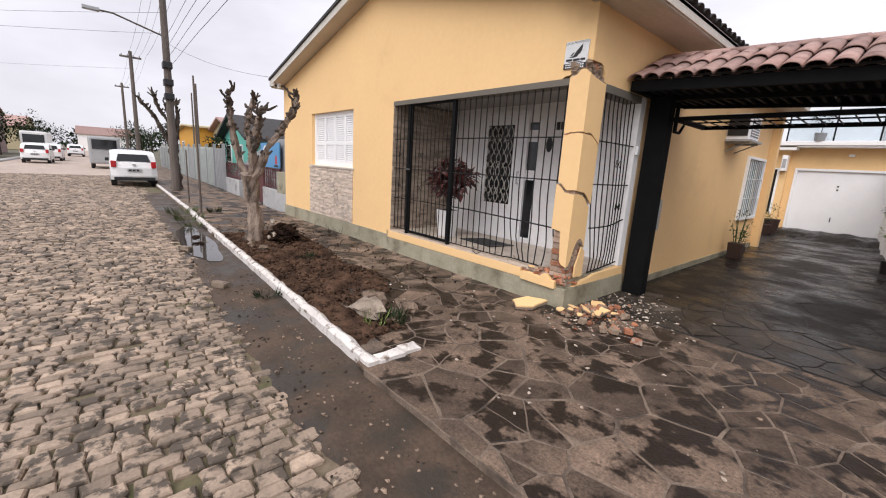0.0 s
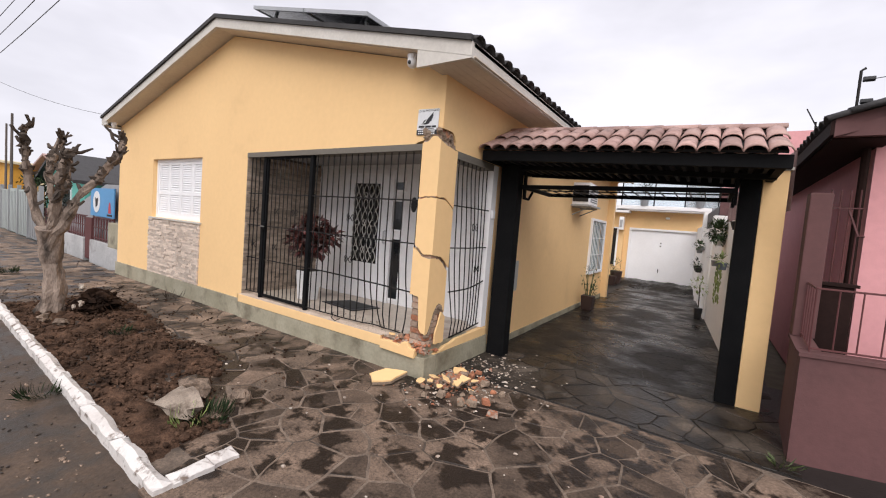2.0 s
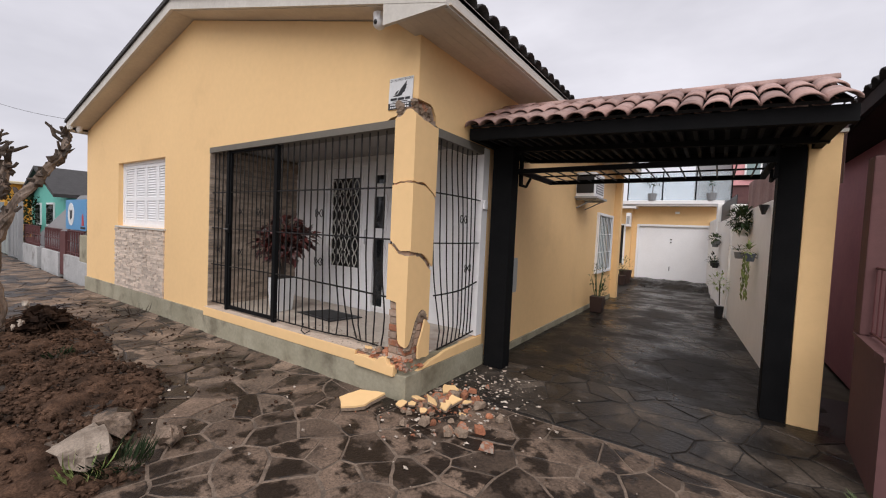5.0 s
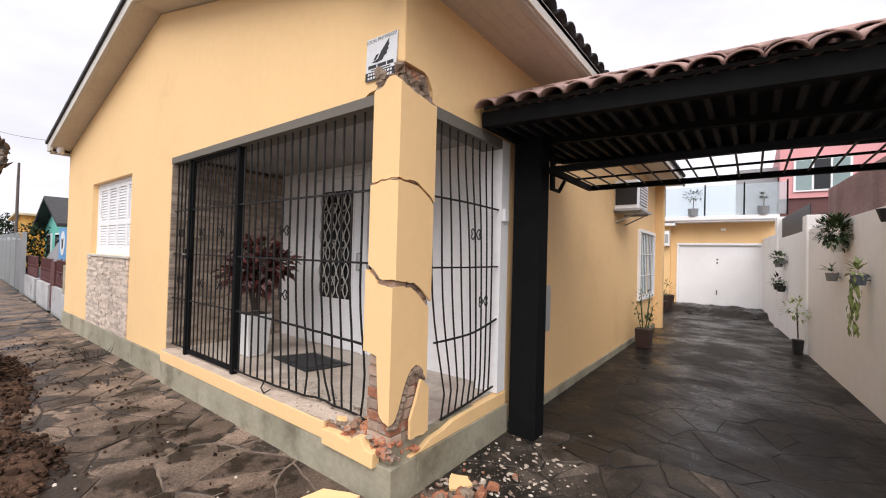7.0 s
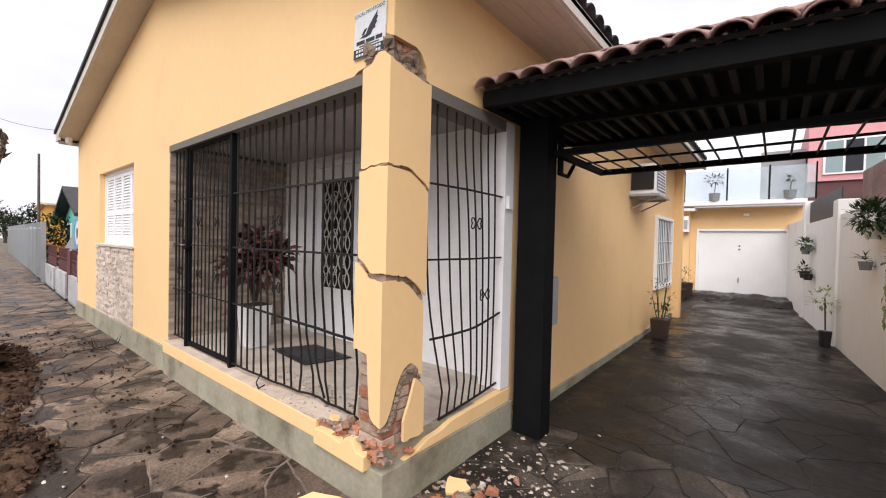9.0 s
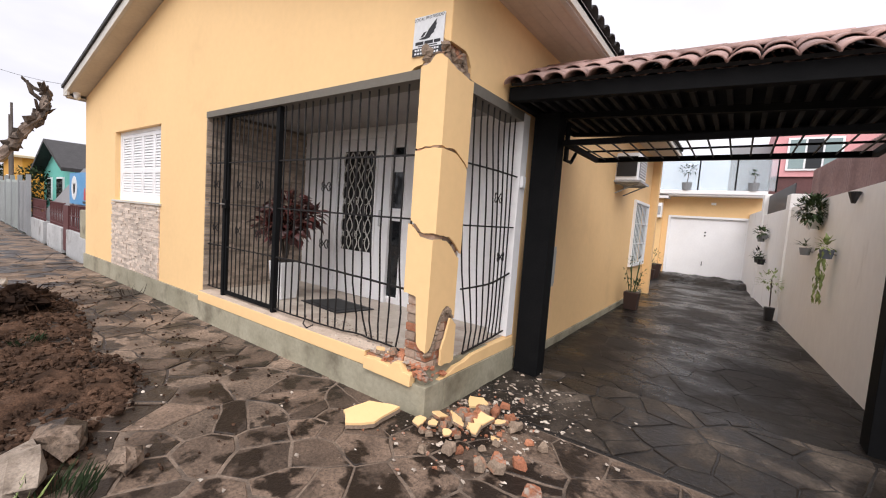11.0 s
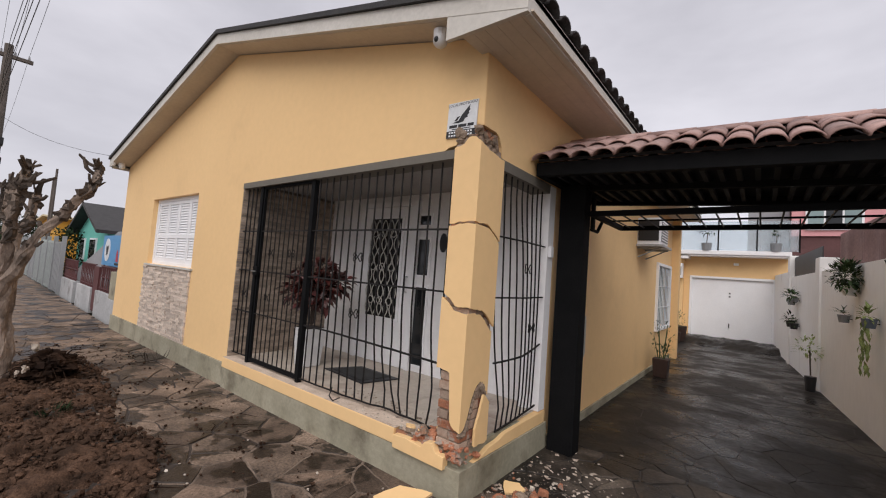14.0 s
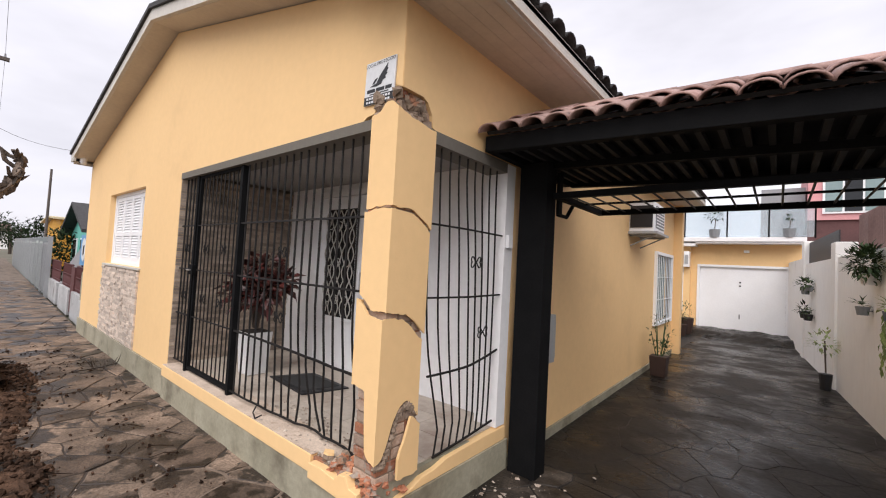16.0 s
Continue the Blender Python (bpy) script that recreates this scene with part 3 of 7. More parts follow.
# ---- roof ----
roof_deck = Build()
for sgn, ex in ((1, EX_R), (-1, EX_L)):
    zz = RIDGE_Z - SLOPE * abs(ex - RIDGE_X)
    roof_deck.prism([(RIDGE_X, RIDGE_Z - 0.06), (ex, zz - 0.06), (ex, zz - 0.02), (RIDGE_X, RIDGE_Z - 0.02)], "y", -OH, SIDE_END + 0.4)
roof_deck.obj("roof_deck", m_rooftile, house)
fascia = Build()
for ex in (EX_R, EX_L):
    zz = RIDGE_Z - SLOPE * abs(ex - RIDGE_X)
    fascia.prism([(RIDGE_X, RIDGE_Z - 0.02), (ex, zz - 0.02), (ex, zz - 0.155), (RIDGE_X, RIDGE_Z - 0.155)], "y", -OH - 0.04, -OH)
fascia.obj("rake_fascia", m_fascia, house, "off-white rake fascia board")
Build().box(EX_R - 0.04, EX_R, -OH, SIDE_END + 0.4, EZ - 0.177, EZ - 0.012).obj("side_fascia", m_fascia, house, "off-white eave fascia")
Build().box(EX_L, EX_L + 0.04, -OH, SIDE_END + 0.4, EZ - 0.2, EZ - 0.012).obj("side_fascia", m_fascia, house)
soff = Build()
for ex, wx in ((XR - 0.02, RIDGE_X), (XL + 0.02, RIDGE_X)):
    za, zb = RIDGE_Z - 0.16 - SLOPE * abs(ex - RIDGE_X), RIDGE_Z - 0.16
    soff.prism([(wx, zb), (ex, za), (ex, za + 0.02), (wx, zb + 0.02)], "y", -OH, 0.02)
soff.obj("rake_soffit", m_soffit, house, "beige boarded soffit under the gable")
for i in range(6):
    Build().box(XR - 0.06 + i * 0.094, XR - 0.06 + i * 0.094 + 0.0925, -OH, SIDE_END + 0.3, EZ - 0.162, EZ - 0.147).obj("soffit_board", m_soffit, house)
Build().box(EX_L + 0.02, XL + 0.05, -OH, SIDE_END + 0.3, EZ - 0.185, EZ - 0.17).obj("soffit_board", m_soffit, house)
# boxed eave ends
for x0, x1 in ((XR - 0.18, EX_R), (EX_L, XL + 0.12)):
    zt0, zt1 = (RIDGE_Z - 0.155 - SLOPE * abs(x - RIDGE_X) for x in (x0, x1))
    Build().prism([(x0, EZ - 0.172), (x1, EZ - 0.172), (x1, max(zt1, EZ - 0.167)), (x0, max(zt0, EZ - 0.167))], "y", -OH - 0.037, -OH - 0.002).obj("eave_return", m_fascia, house)


def tile_mesh(name, mat, w, ln, h, seg=6, t=0.012):
    """A curved roof tile: x across, y up the slope."""
    b = Build()
    for j, (y, s) in enumerate(((0, 1.0), (ln, 0.86))):
        for r, off in ((0, 0), (1, t)):
            for i in range(seg + 1):
                a = math.pi * i / seg
                x = -math.cos(a) * (w / 2 - off) * s
                z = math.sin(a) * (h - off) * s + 0.006
                b.v.append((x, y, z))
    n = seg + 1
    for i in range(seg):
        b.f += [(i, i + 1, 2 * n + i + 1, 2 * n + i), (n + i + 1, n + i, 3 * n + i, 3 * n + i + 1), (i + 1, i, n + i, n + i + 1), (2 * n + i, 2 * n + i + 1, 3 * n + i + 1, 3 * n + i)]
    b.f += [(0, 2 * n, 3 * n, n), (seg, n + seg, 3 * n + seg, 2 * n + seg)]
    return b.mesh(name, mat, smooth=True)


dark_tile = tile_mesh("roof_tile", m_rooftile, 0.2, 0.42, 0.07)
SL = math.degrees(math.atan(SLOPE))
for r in range(3):
    for i in range(43):
        y = 0.06 - OH + i * 0.215
        x = EX_R + 0.03 - r * 0.36
        m = Matrix.Translation((x, y, RIDGE_Z - SLOPE * abs(x - RIDGE_X) - 0.01 + r * 0.002)) @ Matrix.Rotation(math.radians(90), 4, "Z") @ Matrix.Rotation(math.radians(SL), 4, "X")
        place(dark_tile, "roof_tile", house, m)
for ex in (EX_R, EX_L):
    zz = RIDGE_Z - SLOPE * abs(ex - RIDGE_X)
    Build().prism([(RIDGE_X, RIDGE_Z - 0.018), (ex, zz - 0.018), (ex, zz + 0.035), (RIDGE_X, RIDGE_Z + 0.04)], "y", -OH - 0.07, -0.1).obj("rake_tile_edge", m_rooftile, house, "dark tile edge along the gable")
wave = Build()
wave.sheet(14, 300, lambda u, w: (-0.45 - u * (-0.45 - RIDGE_X), -OH - 0.05 + w * 9.4, RIDGE_Z - SLOPE * abs(-0.45 - u * (-0.45 - RIDGE_X) - RIDGE_X) + 0.035 * abs(math.sin((w * 9.4) * math.pi / 0.215)) + 0.012 * ((u * 9) % 1)))
wave.sheet(14, 300, lambda u, w: (EX_L - 0.03 + u * (RIDGE_X - EX_L + 0.03), -OH - 0.05 + w * 9.4, RIDGE_Z - SLOPE * abs(EX_L - 0.03 + u * (RIDGE_X - EX_L + 0.03) - RIDGE_X) + 0.035 * abs(math.sin((w * 9.4) * math.pi / 0.215)) - 0.012 * ((u * 9) % 1)))
wave.obj("roof_tiles", m_rooftile, house, "dark weathered roof tiles")["kind"] = "stuff"

# ---- broken corner column ----
column = thing("corner_column", "cracked yellow corner column with bare broken brick", "column")
CW, CD0, CD1 = (-0.155, 0.09), -0.03, 0.33


def around(s, off=0.0):
    """A point on the column's outline: left face, front, right face."""
    d = CD1 - CD0
    w = CW[1] - CW[0]
    if s < d:
        return CW[0] + off, CD1 - s
    if s < d + w:
        return CW[0] + (s - d), CD0 + off
    return CW[1] - off, CD0 + (s - d - w)


COL_LEN = 2 * (CD1 - CD0) + CW[1] - CW[0]


def shell(low, high, shift, turn, s0=0.0, s1=COL_LEN):
    b = Build()
    corners = [CD1 - CD0, CD1 - CD0 + CW[1] - CW[0]]
    ss = sorted({round(s0 + (s1 - s0) * i / 64, 5) for i in range(65)} | {c for c in corners if s0 < c < s1})
    cxm, cym = (CW[0] + CW[1]) / 2, (CD0 + CD1) / 2
    rows = []
    for s in ss:
        row = []
        for off, z in ((0, low(s)), (0, high(s)), (0.02, high(s) - 0.004), (0.02, low(s) + 0.004)):
            x, y = around(s, off)
            if off and s <= corners[0]:
                y = max(y, CD0 + off)
            if off and s >= corners[1]:
                y = max(y, CD0 + off)
            x, y = x - cxm, y - cym
            ca, sa = math.cos(radians(turn)), math.sin(radians(turn))
            row.append((cxm + x * ca - y * sa + shift[0], cym + x * sa + y * ca + shift[1], z))
        rows.append(row)
    for row in rows:
        b.v += row
    n = len(rows)
    for i in range(n - 1):
        a, c = 4 * i, 4 * (i + 1)
        b.f += [(a + j, c + j, c + (j + 1) % 4, a + (j + 1) % 4) for j in range(4)]
    b.f += [(0, 1, 2, 3), (4 * n - 1, 4 * n - 2, 4 * n - 3, 4 * n - 4)]
    return b


def step(s, pts):
    for (a, za), (c, zc) in zip(pts, pts[1:]):
        if s <= c:
            return za + (zc - za) * max(0, (s - a)) / max(1e-6, c - a)
    return pts[-1][1]


def along(s):
    """Runs 0.3 along each side face and 0.36 along the front."""
    d, w = CD1 - CD0, CW[1] - CW[0]
    if s < d:
        return 0.3 * s / d
    if s < d + w:
        return 0.3 + 0.36 * (s - d) / w
    return 0.66 + 0.3 * (s - d - w) / d


crack_a = lambda s: step(along(s), [(0, 2.03), (0.3, 2.025), (0.38, 2.02), (0.46, 2.04), (0.66, 2.035), (0.8, 2.03), (0.88, 1.99), (0.96, 1.92)]) + jag(s, 1, 0.008, 20)
crack_b = lambda s: step(along(s), [(0, 1.49), (0.3, 1.475), (0.38, 1.44), (0.46, 1.39), (0.6, 1.375), (0.8, 1.375), (0.87, 1.31), (0.96, 1.22)]) + jag(s, 2, 0.012, 18)
top_edge = lambda s: step(along(s), [(0, 2.62), (0.3, 2.63), (0.42, 2.655), (0.5, 2.70), (0.58, 2.705), (0.66, 2.66), (0.8, 2.615), (0.96, 2.60)]) + jag(s, 3, 0.014, 16)
low_edge = lambda s: step(s, [(0, 0.93), (0.36, 0.94), (0.48, 0.93), (0.492, 0.90), (0.502, 0.60), (0.53, 0.54), (0.6, 0.51), (0.66, 0.53), (0.70, 0.61), (0.74, 0.73), (0.80, 0.82), (0.86, 0.84), (0.91, 0.78), (0.966, 0.72)]) + jag(s, 4, 0.012, 22)
gap = lambda s, g: g * (0.45 + 0.8 * abs(noise.noise(Vector((s * 6, g * 50, 2)))))
shell(lambda s: crack_a(s) + gap(s, 0.018), top_edge, (0.0, 0.0), 0.0).obj("plaster_shell", m_wall, column, "yellow plaster, cracked through")
shell(lambda s: crack_b(s) + gap(s, 0.03), lambda s: crack_a(s) - gap(s, 0.012), (0.012, -0.022), 1.2).obj("plaster_shell", m_wall, column)
shell(low_edge, lambda s: crack_b(s) - gap(s, 0.018), (0.0, -0.032), 0.6).obj("plaster_shell", m_wall, column)
shell(lambda s: 0.37 + jag(s, 6, 0.015, 12), lambda s: step(s, [(0.78, 0.5), (0.83, 0.62), (0.88, 0.74), (0.92, 0.72), (0.966, 0.68)]) + jag(s, 7, 0.015, 15), (0.022, -0.03), 2.0, 0.78, 0.966).obj("plaster_shell", m_wall, column)
# brick core, course by course
z = 0.36
row = 0
while z < 2.78:
    if row % 2 == 0:
        cells = [(-0.143, 0.07, -0.022, 0.085), (-0.143, -0.03, 0.095, 0.31), (-0.02, 0.07, 0.095, 0.20), (-0.02, 0.07, 0.21, 0.31)]
    else:
        cells = [(-0.143, -0.045, -0.022, 0.2), (-0.035, 0.07, -0.022, 0.2), (-0.143, 0.07, 0.21, 0.31)]
    for x0, x1, y0, y1 in cells:
        if z > 2.6:
            x0, x1, y0 = max(x0, -0.16), min(x1, 0.05), max(y0, 0.012)
        if x1 - x0 < 0.02:
            continue
        j = rng.uniform(-0.006, 0.008)
        Build().box(x0, x1, y0 + j, y1, z, z + 0.058).obj("brick", m_brick if rng.random() < 0.2 else m_oldbrick, column, bevel=0.004)
    z += 0.07
    row += 1
Build().box(-0.136, 0.062, -0.012, 0.303, 0.36, 2.6).box(-0.16, 0.045, 0.02, 0.238, 2.6, 2.78).obj("mortar_core", m_rawmortar, column, "raw mortar between broken bricks")
# burst corner: lumps of mortar above and crumbled brick at the foot
burst = Build()
for i in range(16):
    burst.lump((rng.uniform(-0.17, 0.05), rng.uniform(-0.005, 0.03), rng.uniform(2.66, 2.79)), rng.uniform(0.03, 0.055), i * 1.3, (1, 0.5, 0.8), 0.5)
for i in range(10):
    burst.lump((rng.uniform(0.04, 0.075), rng.uniform(0.03, 0.24), rng.uniform(2.64, 2.77)), rng.uniform(0.03, 0.05), i * 2.3, (0.6, 1, 0.8), 0.5)
burst.obj("burst_mortar", m_rawmortar, column, "crumbled grey mortar at the lintel corner")
foot = Build()
for i in range(110):
    foot.lump((rng.uniform(-0.36, 0.11), rng.uniform(-0.05, 0.2), rng.uniform(0.29, 0.40)), rng.uniform(0.012, 0.042), i * 1.7, (1, 1, 0.75), 0.5)
foot.obj("crumbled_brick", m_brick, column, "crumbled orange brick at the column foot")
scar = Build()
for i in range(26):
    t = i / 25
    s = 0.60 + 0.32 * t
    x, y = around(s)
    scar.lump((x - 0.012, y, low_edge(s) - 0.025 - 0.012 * math.sin(t * 9)), rng.uniform(0.016, 0.03), i * 0.9, (0.6, 1, 1), 0.4)
scar.obj("torn_mortar_edge", m_rawmortar, column, "torn brown mortar along the break")


# ---- window with louvred shutters ----
window = thing("window_1", "white louvred shutters closed in a yellow reveal", "window", kind="structure")
wf = Build()
wf.box(WIN[0], WIN[1], 0.075, 0.15, WIN[2], WIN[2] + 0.05).box(WIN[0], WIN[1], 0.075, 0.15, WIN[3] - 0.05, WIN[3])
wf.box(WIN[0], WIN[0] + 0.05, 0.075, 0.15, WIN[2] + 0.05, WIN[3] - 0.05).box(WIN[1] - 0.05, WIN[1], 0.075, 0.15, WIN[2] + 0.05, WIN[3] - 0.05)
wf.obj("window_frame", m_shutter, window)
Build().box(WIN[0] - 0.06, WIN[1] + 0.06, -0.035, 0.075, WIN[2] - 0.035, WIN[2] - 0.001).obj("window_sill", m_fascia, window, "pale stone sill", bevel=0.005)
Build().box(WIN[0], WIN[1], 0.16, 0.2, WIN[2], WIN[3]).obj("window_back", m_shutter, window)
pw = (WIN[1] - WIN[0] - 0.1) / 4
slat = Build().prism([(-0.012, -0.017), (-0.006, -0.02), (0.012, 0.017), (0.006, 0.02)], "x", -pw / 2 + 0.052, pw / 2 - 0.052).mesh("slat", m_shutter)
for i in range(4):
    x0 = WIN[0] + 0.05 + pw * i
    leaf_frame = Build()
    z0, z1 = WIN[2] + 0.05, WIN[3] - 0.05
    leaf_frame.box(x0 + 0.003, x0 + 0.05, 0.09, 0.125, z0, z1).box(x0 + pw - 0.05, x0 + pw - 0.003, 0.09, 0.125, z0, z1)
    zm = z0 + 0.42 * (z1 - z0)
    for za, zb in ((z0, z0 + 0.07), (zm - 0.03, zm + 0.03), (z1 - 0.06, z1)):
        leaf_frame.box(x0 + 0.05, x0 + pw - 0.05, 0.09, 0.125, za, zb)
    lf = leaf_frame.obj("shutter_leaf", m_shutter, window)
    for za, zb in ((z0 + 0.07, zm - 0.03), (zm + 0.03, z1 - 0.06)):
        k = int((zb - za) / 0.042)
        for j in range(k):
            place(slat, "slat", lf, Matrix.Translation((x0 + pw / 2, 0.108, za + (j + 0.5) * (zb - za) / k)))

# ---- porch: door and back wall details ----
door = thing("door_1", "white entrance door with an iron lattice over its window", "door", at=(0.17, 0, 0), kind="structure")
DX0, DX1 = -2.98, -2.0
Build().box(DX0, DX1, BACK - 0.035, BACK - 0.002, 0.372, 2.5).obj("door_leaf", m_shutter, door, bevel=0.006)
dfr = Build()
dfr.box(DX0 - 0.07, DX0 - 0.004, BACK - 0.06, BACK - 0.002, 0.372, 2.57).box(DX1 + 0.004, DX1 + 0.07, BACK - 0.06, BACK - 0.002, 0.372, 2.57).box(DX0 - 0.004, DX1 + 0.004, BACK - 0.06, BACK - 0.002, 2.505, 2.57)
dfr.obj("door_frame", m_shutter, door)
Build().box(-2.82, -2.22, BACK - 0.046, BACK - 0.036, 0.99, 2.34).obj("door_window", m_darkglass, door, "dark glazed door window")
wfr = Build()
for x0, x1, z0, z1 in ((-2.86, -2.82, 0.95, 2.38), (-2.22, -2.18, 0.95, 2.38), (-2.82, -2.22, 0.95, 0.99), (-2.82, -2.22, 2.34, 2.38)):
    wfr.box(x0, x1, BACK - 0.06, BACK - 0.036, z0, z1)
wfr.obj("door_window_frame", m_shutter, door)
for i in range(5):
    for sgn in (-1, 1):
        x = -2.76 + i * 0.12
        pts = [(x + sgn * 0.05 * math.sin(k * math.pi / 4), BACK - 0.075 - 0.004 * sgn, 1.0 + 1.32 * k / 24) for k in range(25)]
        Build().tube(pts, 0.0075, 5).obj("lattice_bar", m_lattice, door)
for zc in (1.21, 1.67, 2.13):
    ring = Build()
    for xc in (-2.7, -2.52, -2.34):
        ring.tube([(xc + 0.05 * math.cos(a * math.pi / 8), BACK - 0.083, zc + 0.05 * math.sin(a * math.pi / 8)) for a in range(17)], 0.006, 4)
    ring.obj("lattice_ring", m_lattice, door)
Build().tube([(-2.07, BACK - 0.04, 1.36), (-2.07, BACK - 0.085, 1.36), (-2.07, BACK - 0.085, 1.56), (-2.07, BACK - 0.04, 1.56)], 0.012).obj("door_handle", m_chrome, door)
for z0, z1, nm in ((2.25, 2.37, "upper"), (1.60, 2.06, "middle"), (0.46, 1.44, "lower")):
    sl = thing("sidelight", "narrow dark glass slot with a white frame beside the door", "window", "glass slots beside the door", at=(0.06, 0, 0))
    Build().box(-1.82, -1.64, BACK - 0.012, BACK - 0.002, z0, z1).obj("pane", m_darkglass, sl)
    f = Build()
    f.box(-1.85, -1.82, BACK - 0.02, BACK - 0.002, z0 - 0.03, z1 + 0.03).box(-1.64, -1.61, BACK - 0.02, BACK - 0.002, z0 - 0.03, z1 + 0.03)
    f.box(-1.82, -1.64, BACK - 0.02, BACK - 0.002, z1, z1 + 0.03).box(-1.82, -1.64, BACK - 0.02, BACK - 0.002, z0 - 0.03, z0)
    f.obj("frame", m_shutter, sl)
plaque = thing("wall_plaque", "small black oval plaque on the white porch wall", "plaque")
Build().prism([(-1.36 + 0.055 * math.cos(a * math.pi / 10), 2.02 + 0.12 * math.sin(a * math.pi / 10)) for a in range(20)], "y", BACK - 0.016, BACK - 0.002).obj("plate", m_ink, plaque)
num = thing("house_number", "two black bars on the white porch wall", "sign")
Build().box(-1.26, -1.2, BACK - 0.012, BACK - 0.002, 2.24, 2.36).obj("bar", m_ink, num)
Build().box(-1.18, -1.14, BACK - 0.012, BACK - 0.002, 2.24, 2.36).obj("bar", m_ink, num)
switch = thing("socket_box", "small white socket box on the jamb", "socket")
Build().box(0.014, 0.045, 1.3, 1.37, 1.88, 1.99).obj("box", m_shutter, switch, bevel=0.006, xf=side)

# potted plant and mat
plant = thing("potted_plant", "red-leaved croton in a white tapered pot", "plant")
PX, PY = -2.70, 0.56
Build().taper(PX, PY, 0.372, 0.84, 0.155, 0.20).obj("pot", m_pot, plant, "white square tapered pot", bevel=0.01)
Build().taper(PX, PY, 0.835, 0.845, 0.18, 0.18).obj("potting_soil", m_earth, plant)
stems = Build()
crown = Build()
for i in range(9):
    a = i * 2.4
    tip = Vector((PX + 0.24 * math.cos(a) * (0.4 + 0.6 * rng.random()), PY + 0.22 * math.sin(a), 1.35 + 0.3 * rng.random()))
    stems.tube([(PX + 0.02 * math.cos(a), PY + 0.02 * math.sin(a), 0.88), tuple((Vector((PX, PY, 1.1)) * 0.5 + tip * 0.5)), tuple(tip)], [0.012, 0.01, 0.005], 5)
stems.obj("stems", m_barkdark, plant)
LOBES = ((-0.22, 0.0, 1.36, 0.2), (0.2, -0.05, 1.32, 0.22), (-0.04, 0.05, 1.56, 0.19), (0.02, -0.16, 1.28, 0.2), (-0.12, 0.16, 1.3, 0.2), (0.3, 0.08, 1.42, 0.15))
for i in range(620):
    d = Vector((rng.gauss(0, 1), rng.gauss(0, 1), rng.gauss(0, 1))).normalized()
    lobe = LOBES[i % len(LOBES)]
    r = lobe[3] * rng.uniform(0.25, 1.0)
    p = Vector((PX + lobe[0], PY + lobe[1], lobe[2])) + Vector((d.x * 1.1, d.y, d.z * 0.85)) * r
    dd = d * 0.8 + Vector((rng.uniform(-1, 1), rng.uniform(-1, 1), rng.uniform(-0.4, 0.9)))
    crown.leaf(p, dd, rng.uniform(0.1, 0.19), rng.uniform(0.05, 0.085), (rng.uniform(-1, 1), rng.uniform(-1, 0.2), 0.8), 0.4)
crown.obj("crown", m_croton, plant, "dark red and orange croton leaves")
mat_ob = thing("door_mat", "dark woven door mat on the tiles", "mat")
Build().prism([(-2.42, 0.62), (-1.66, 0.55), (-1.54, 1.02), (-2.24, 1.06)], "z", 0.37, 0.384).obj("mat_body", m_ink, mat_ob, bevel=0.004)
Build().prism([(-2.33, 0.66), (-1.73, 0.605), (-1.64, 0.975), (-2.2, 1.005)], "z", 0.3845, 0.388).obj("woven_field", flat("charcoal_weave", (0.03, 0.03, 0.03), 0.95), mat_ob)

# ---- iron grilles ----
grille = thing("porch_grille", "black iron porch grille with its lower bars bent by the impact", "grille")
GY = 0.06


def dent(x, z):
    """How far the front bars are pushed in and aside."""
    k = max(0.0, min(1.0, (x + 1.75) / 0.9)) * max(0.0, min(1.0, (1.3 - z) / 0.9))
    return 0.05 * k * k * math.sin(x * 9 + z * 6), 0.075 * k + 0.014 * k * math.sin(x * 17 + z * 8)


def bar(x, z0=0.40, z1=2.585):
    pts = []
    n = 14
    for i in range(n + 1):
        z = z1 + (z0 - z1) * i / n
        dx, dy = dent(x, z)
        pts.append((x + dx * 1.0, GY + dy, z))
    return Build().tube(pts, 0.0086, 6).obj("bar", m_bar, grille)


def low_rail(x):
    return 0.42 - 0.015 * max(0, min(1, (x + 1.9) / 1.0)) + 0.009 * math.sin(x * 6) * max(0, min(1, (x + 1.9) / 1.0))


xs = [OPEN_L + 0.05 + 0.105 * i for i in range(4)]
for x in xs:
    bar(x, 0.43)
xs = [-2.02 + 0.112 * i for i in range(17)]
for x in xs:
    bar(x, low_rail(x))
for zr in (2.585, 2.0, 1.5, 0.98):
    for xa, xb in ((OPEN_L + 0.005, -3.22), (-2.1, -0.16)):
        n = 16
        pts = []
        for i in range(n + 1):
            x = xa + (xb - xa) * i / n
            dx, dy = dent(x, zr)
            pts.append((x, GY - 0.012 + dy, zr - (0.05 * max(0, (x + 1.7) / 1.4) if zr < 1.2 else 0)))
        Build().tube(pts, 0.0105, 4).obj("cross_rail", m_bar, grille)
Build().tube([(-2.1 + 1.92 * i / 16, GY - 0.012 + dent(-2.1 + 1.92 * i / 16, 0.42)[1], low_rail(-2.1 + 1.92 * i / 16)) for i in range(17)], 0.009, 4).obj("bottom_rail", m_bar, grille)
Build().tube([(OPEN_L + 0.005, GY, 0.435), (-3.22, GY, 0.435)], 0.009, 4).obj("bottom_rail", m_bar, grille)
Build().tube([(-1.5, GY - 0.02, 0.46), (-1.46, -0.02, 0.40), (-1.36, -0.05, 0.385), (-1.28, -0.04, 0.43)], 0.006, 5).obj("bent_rod", m_bar, grille, "torn rod end lying on the sill")


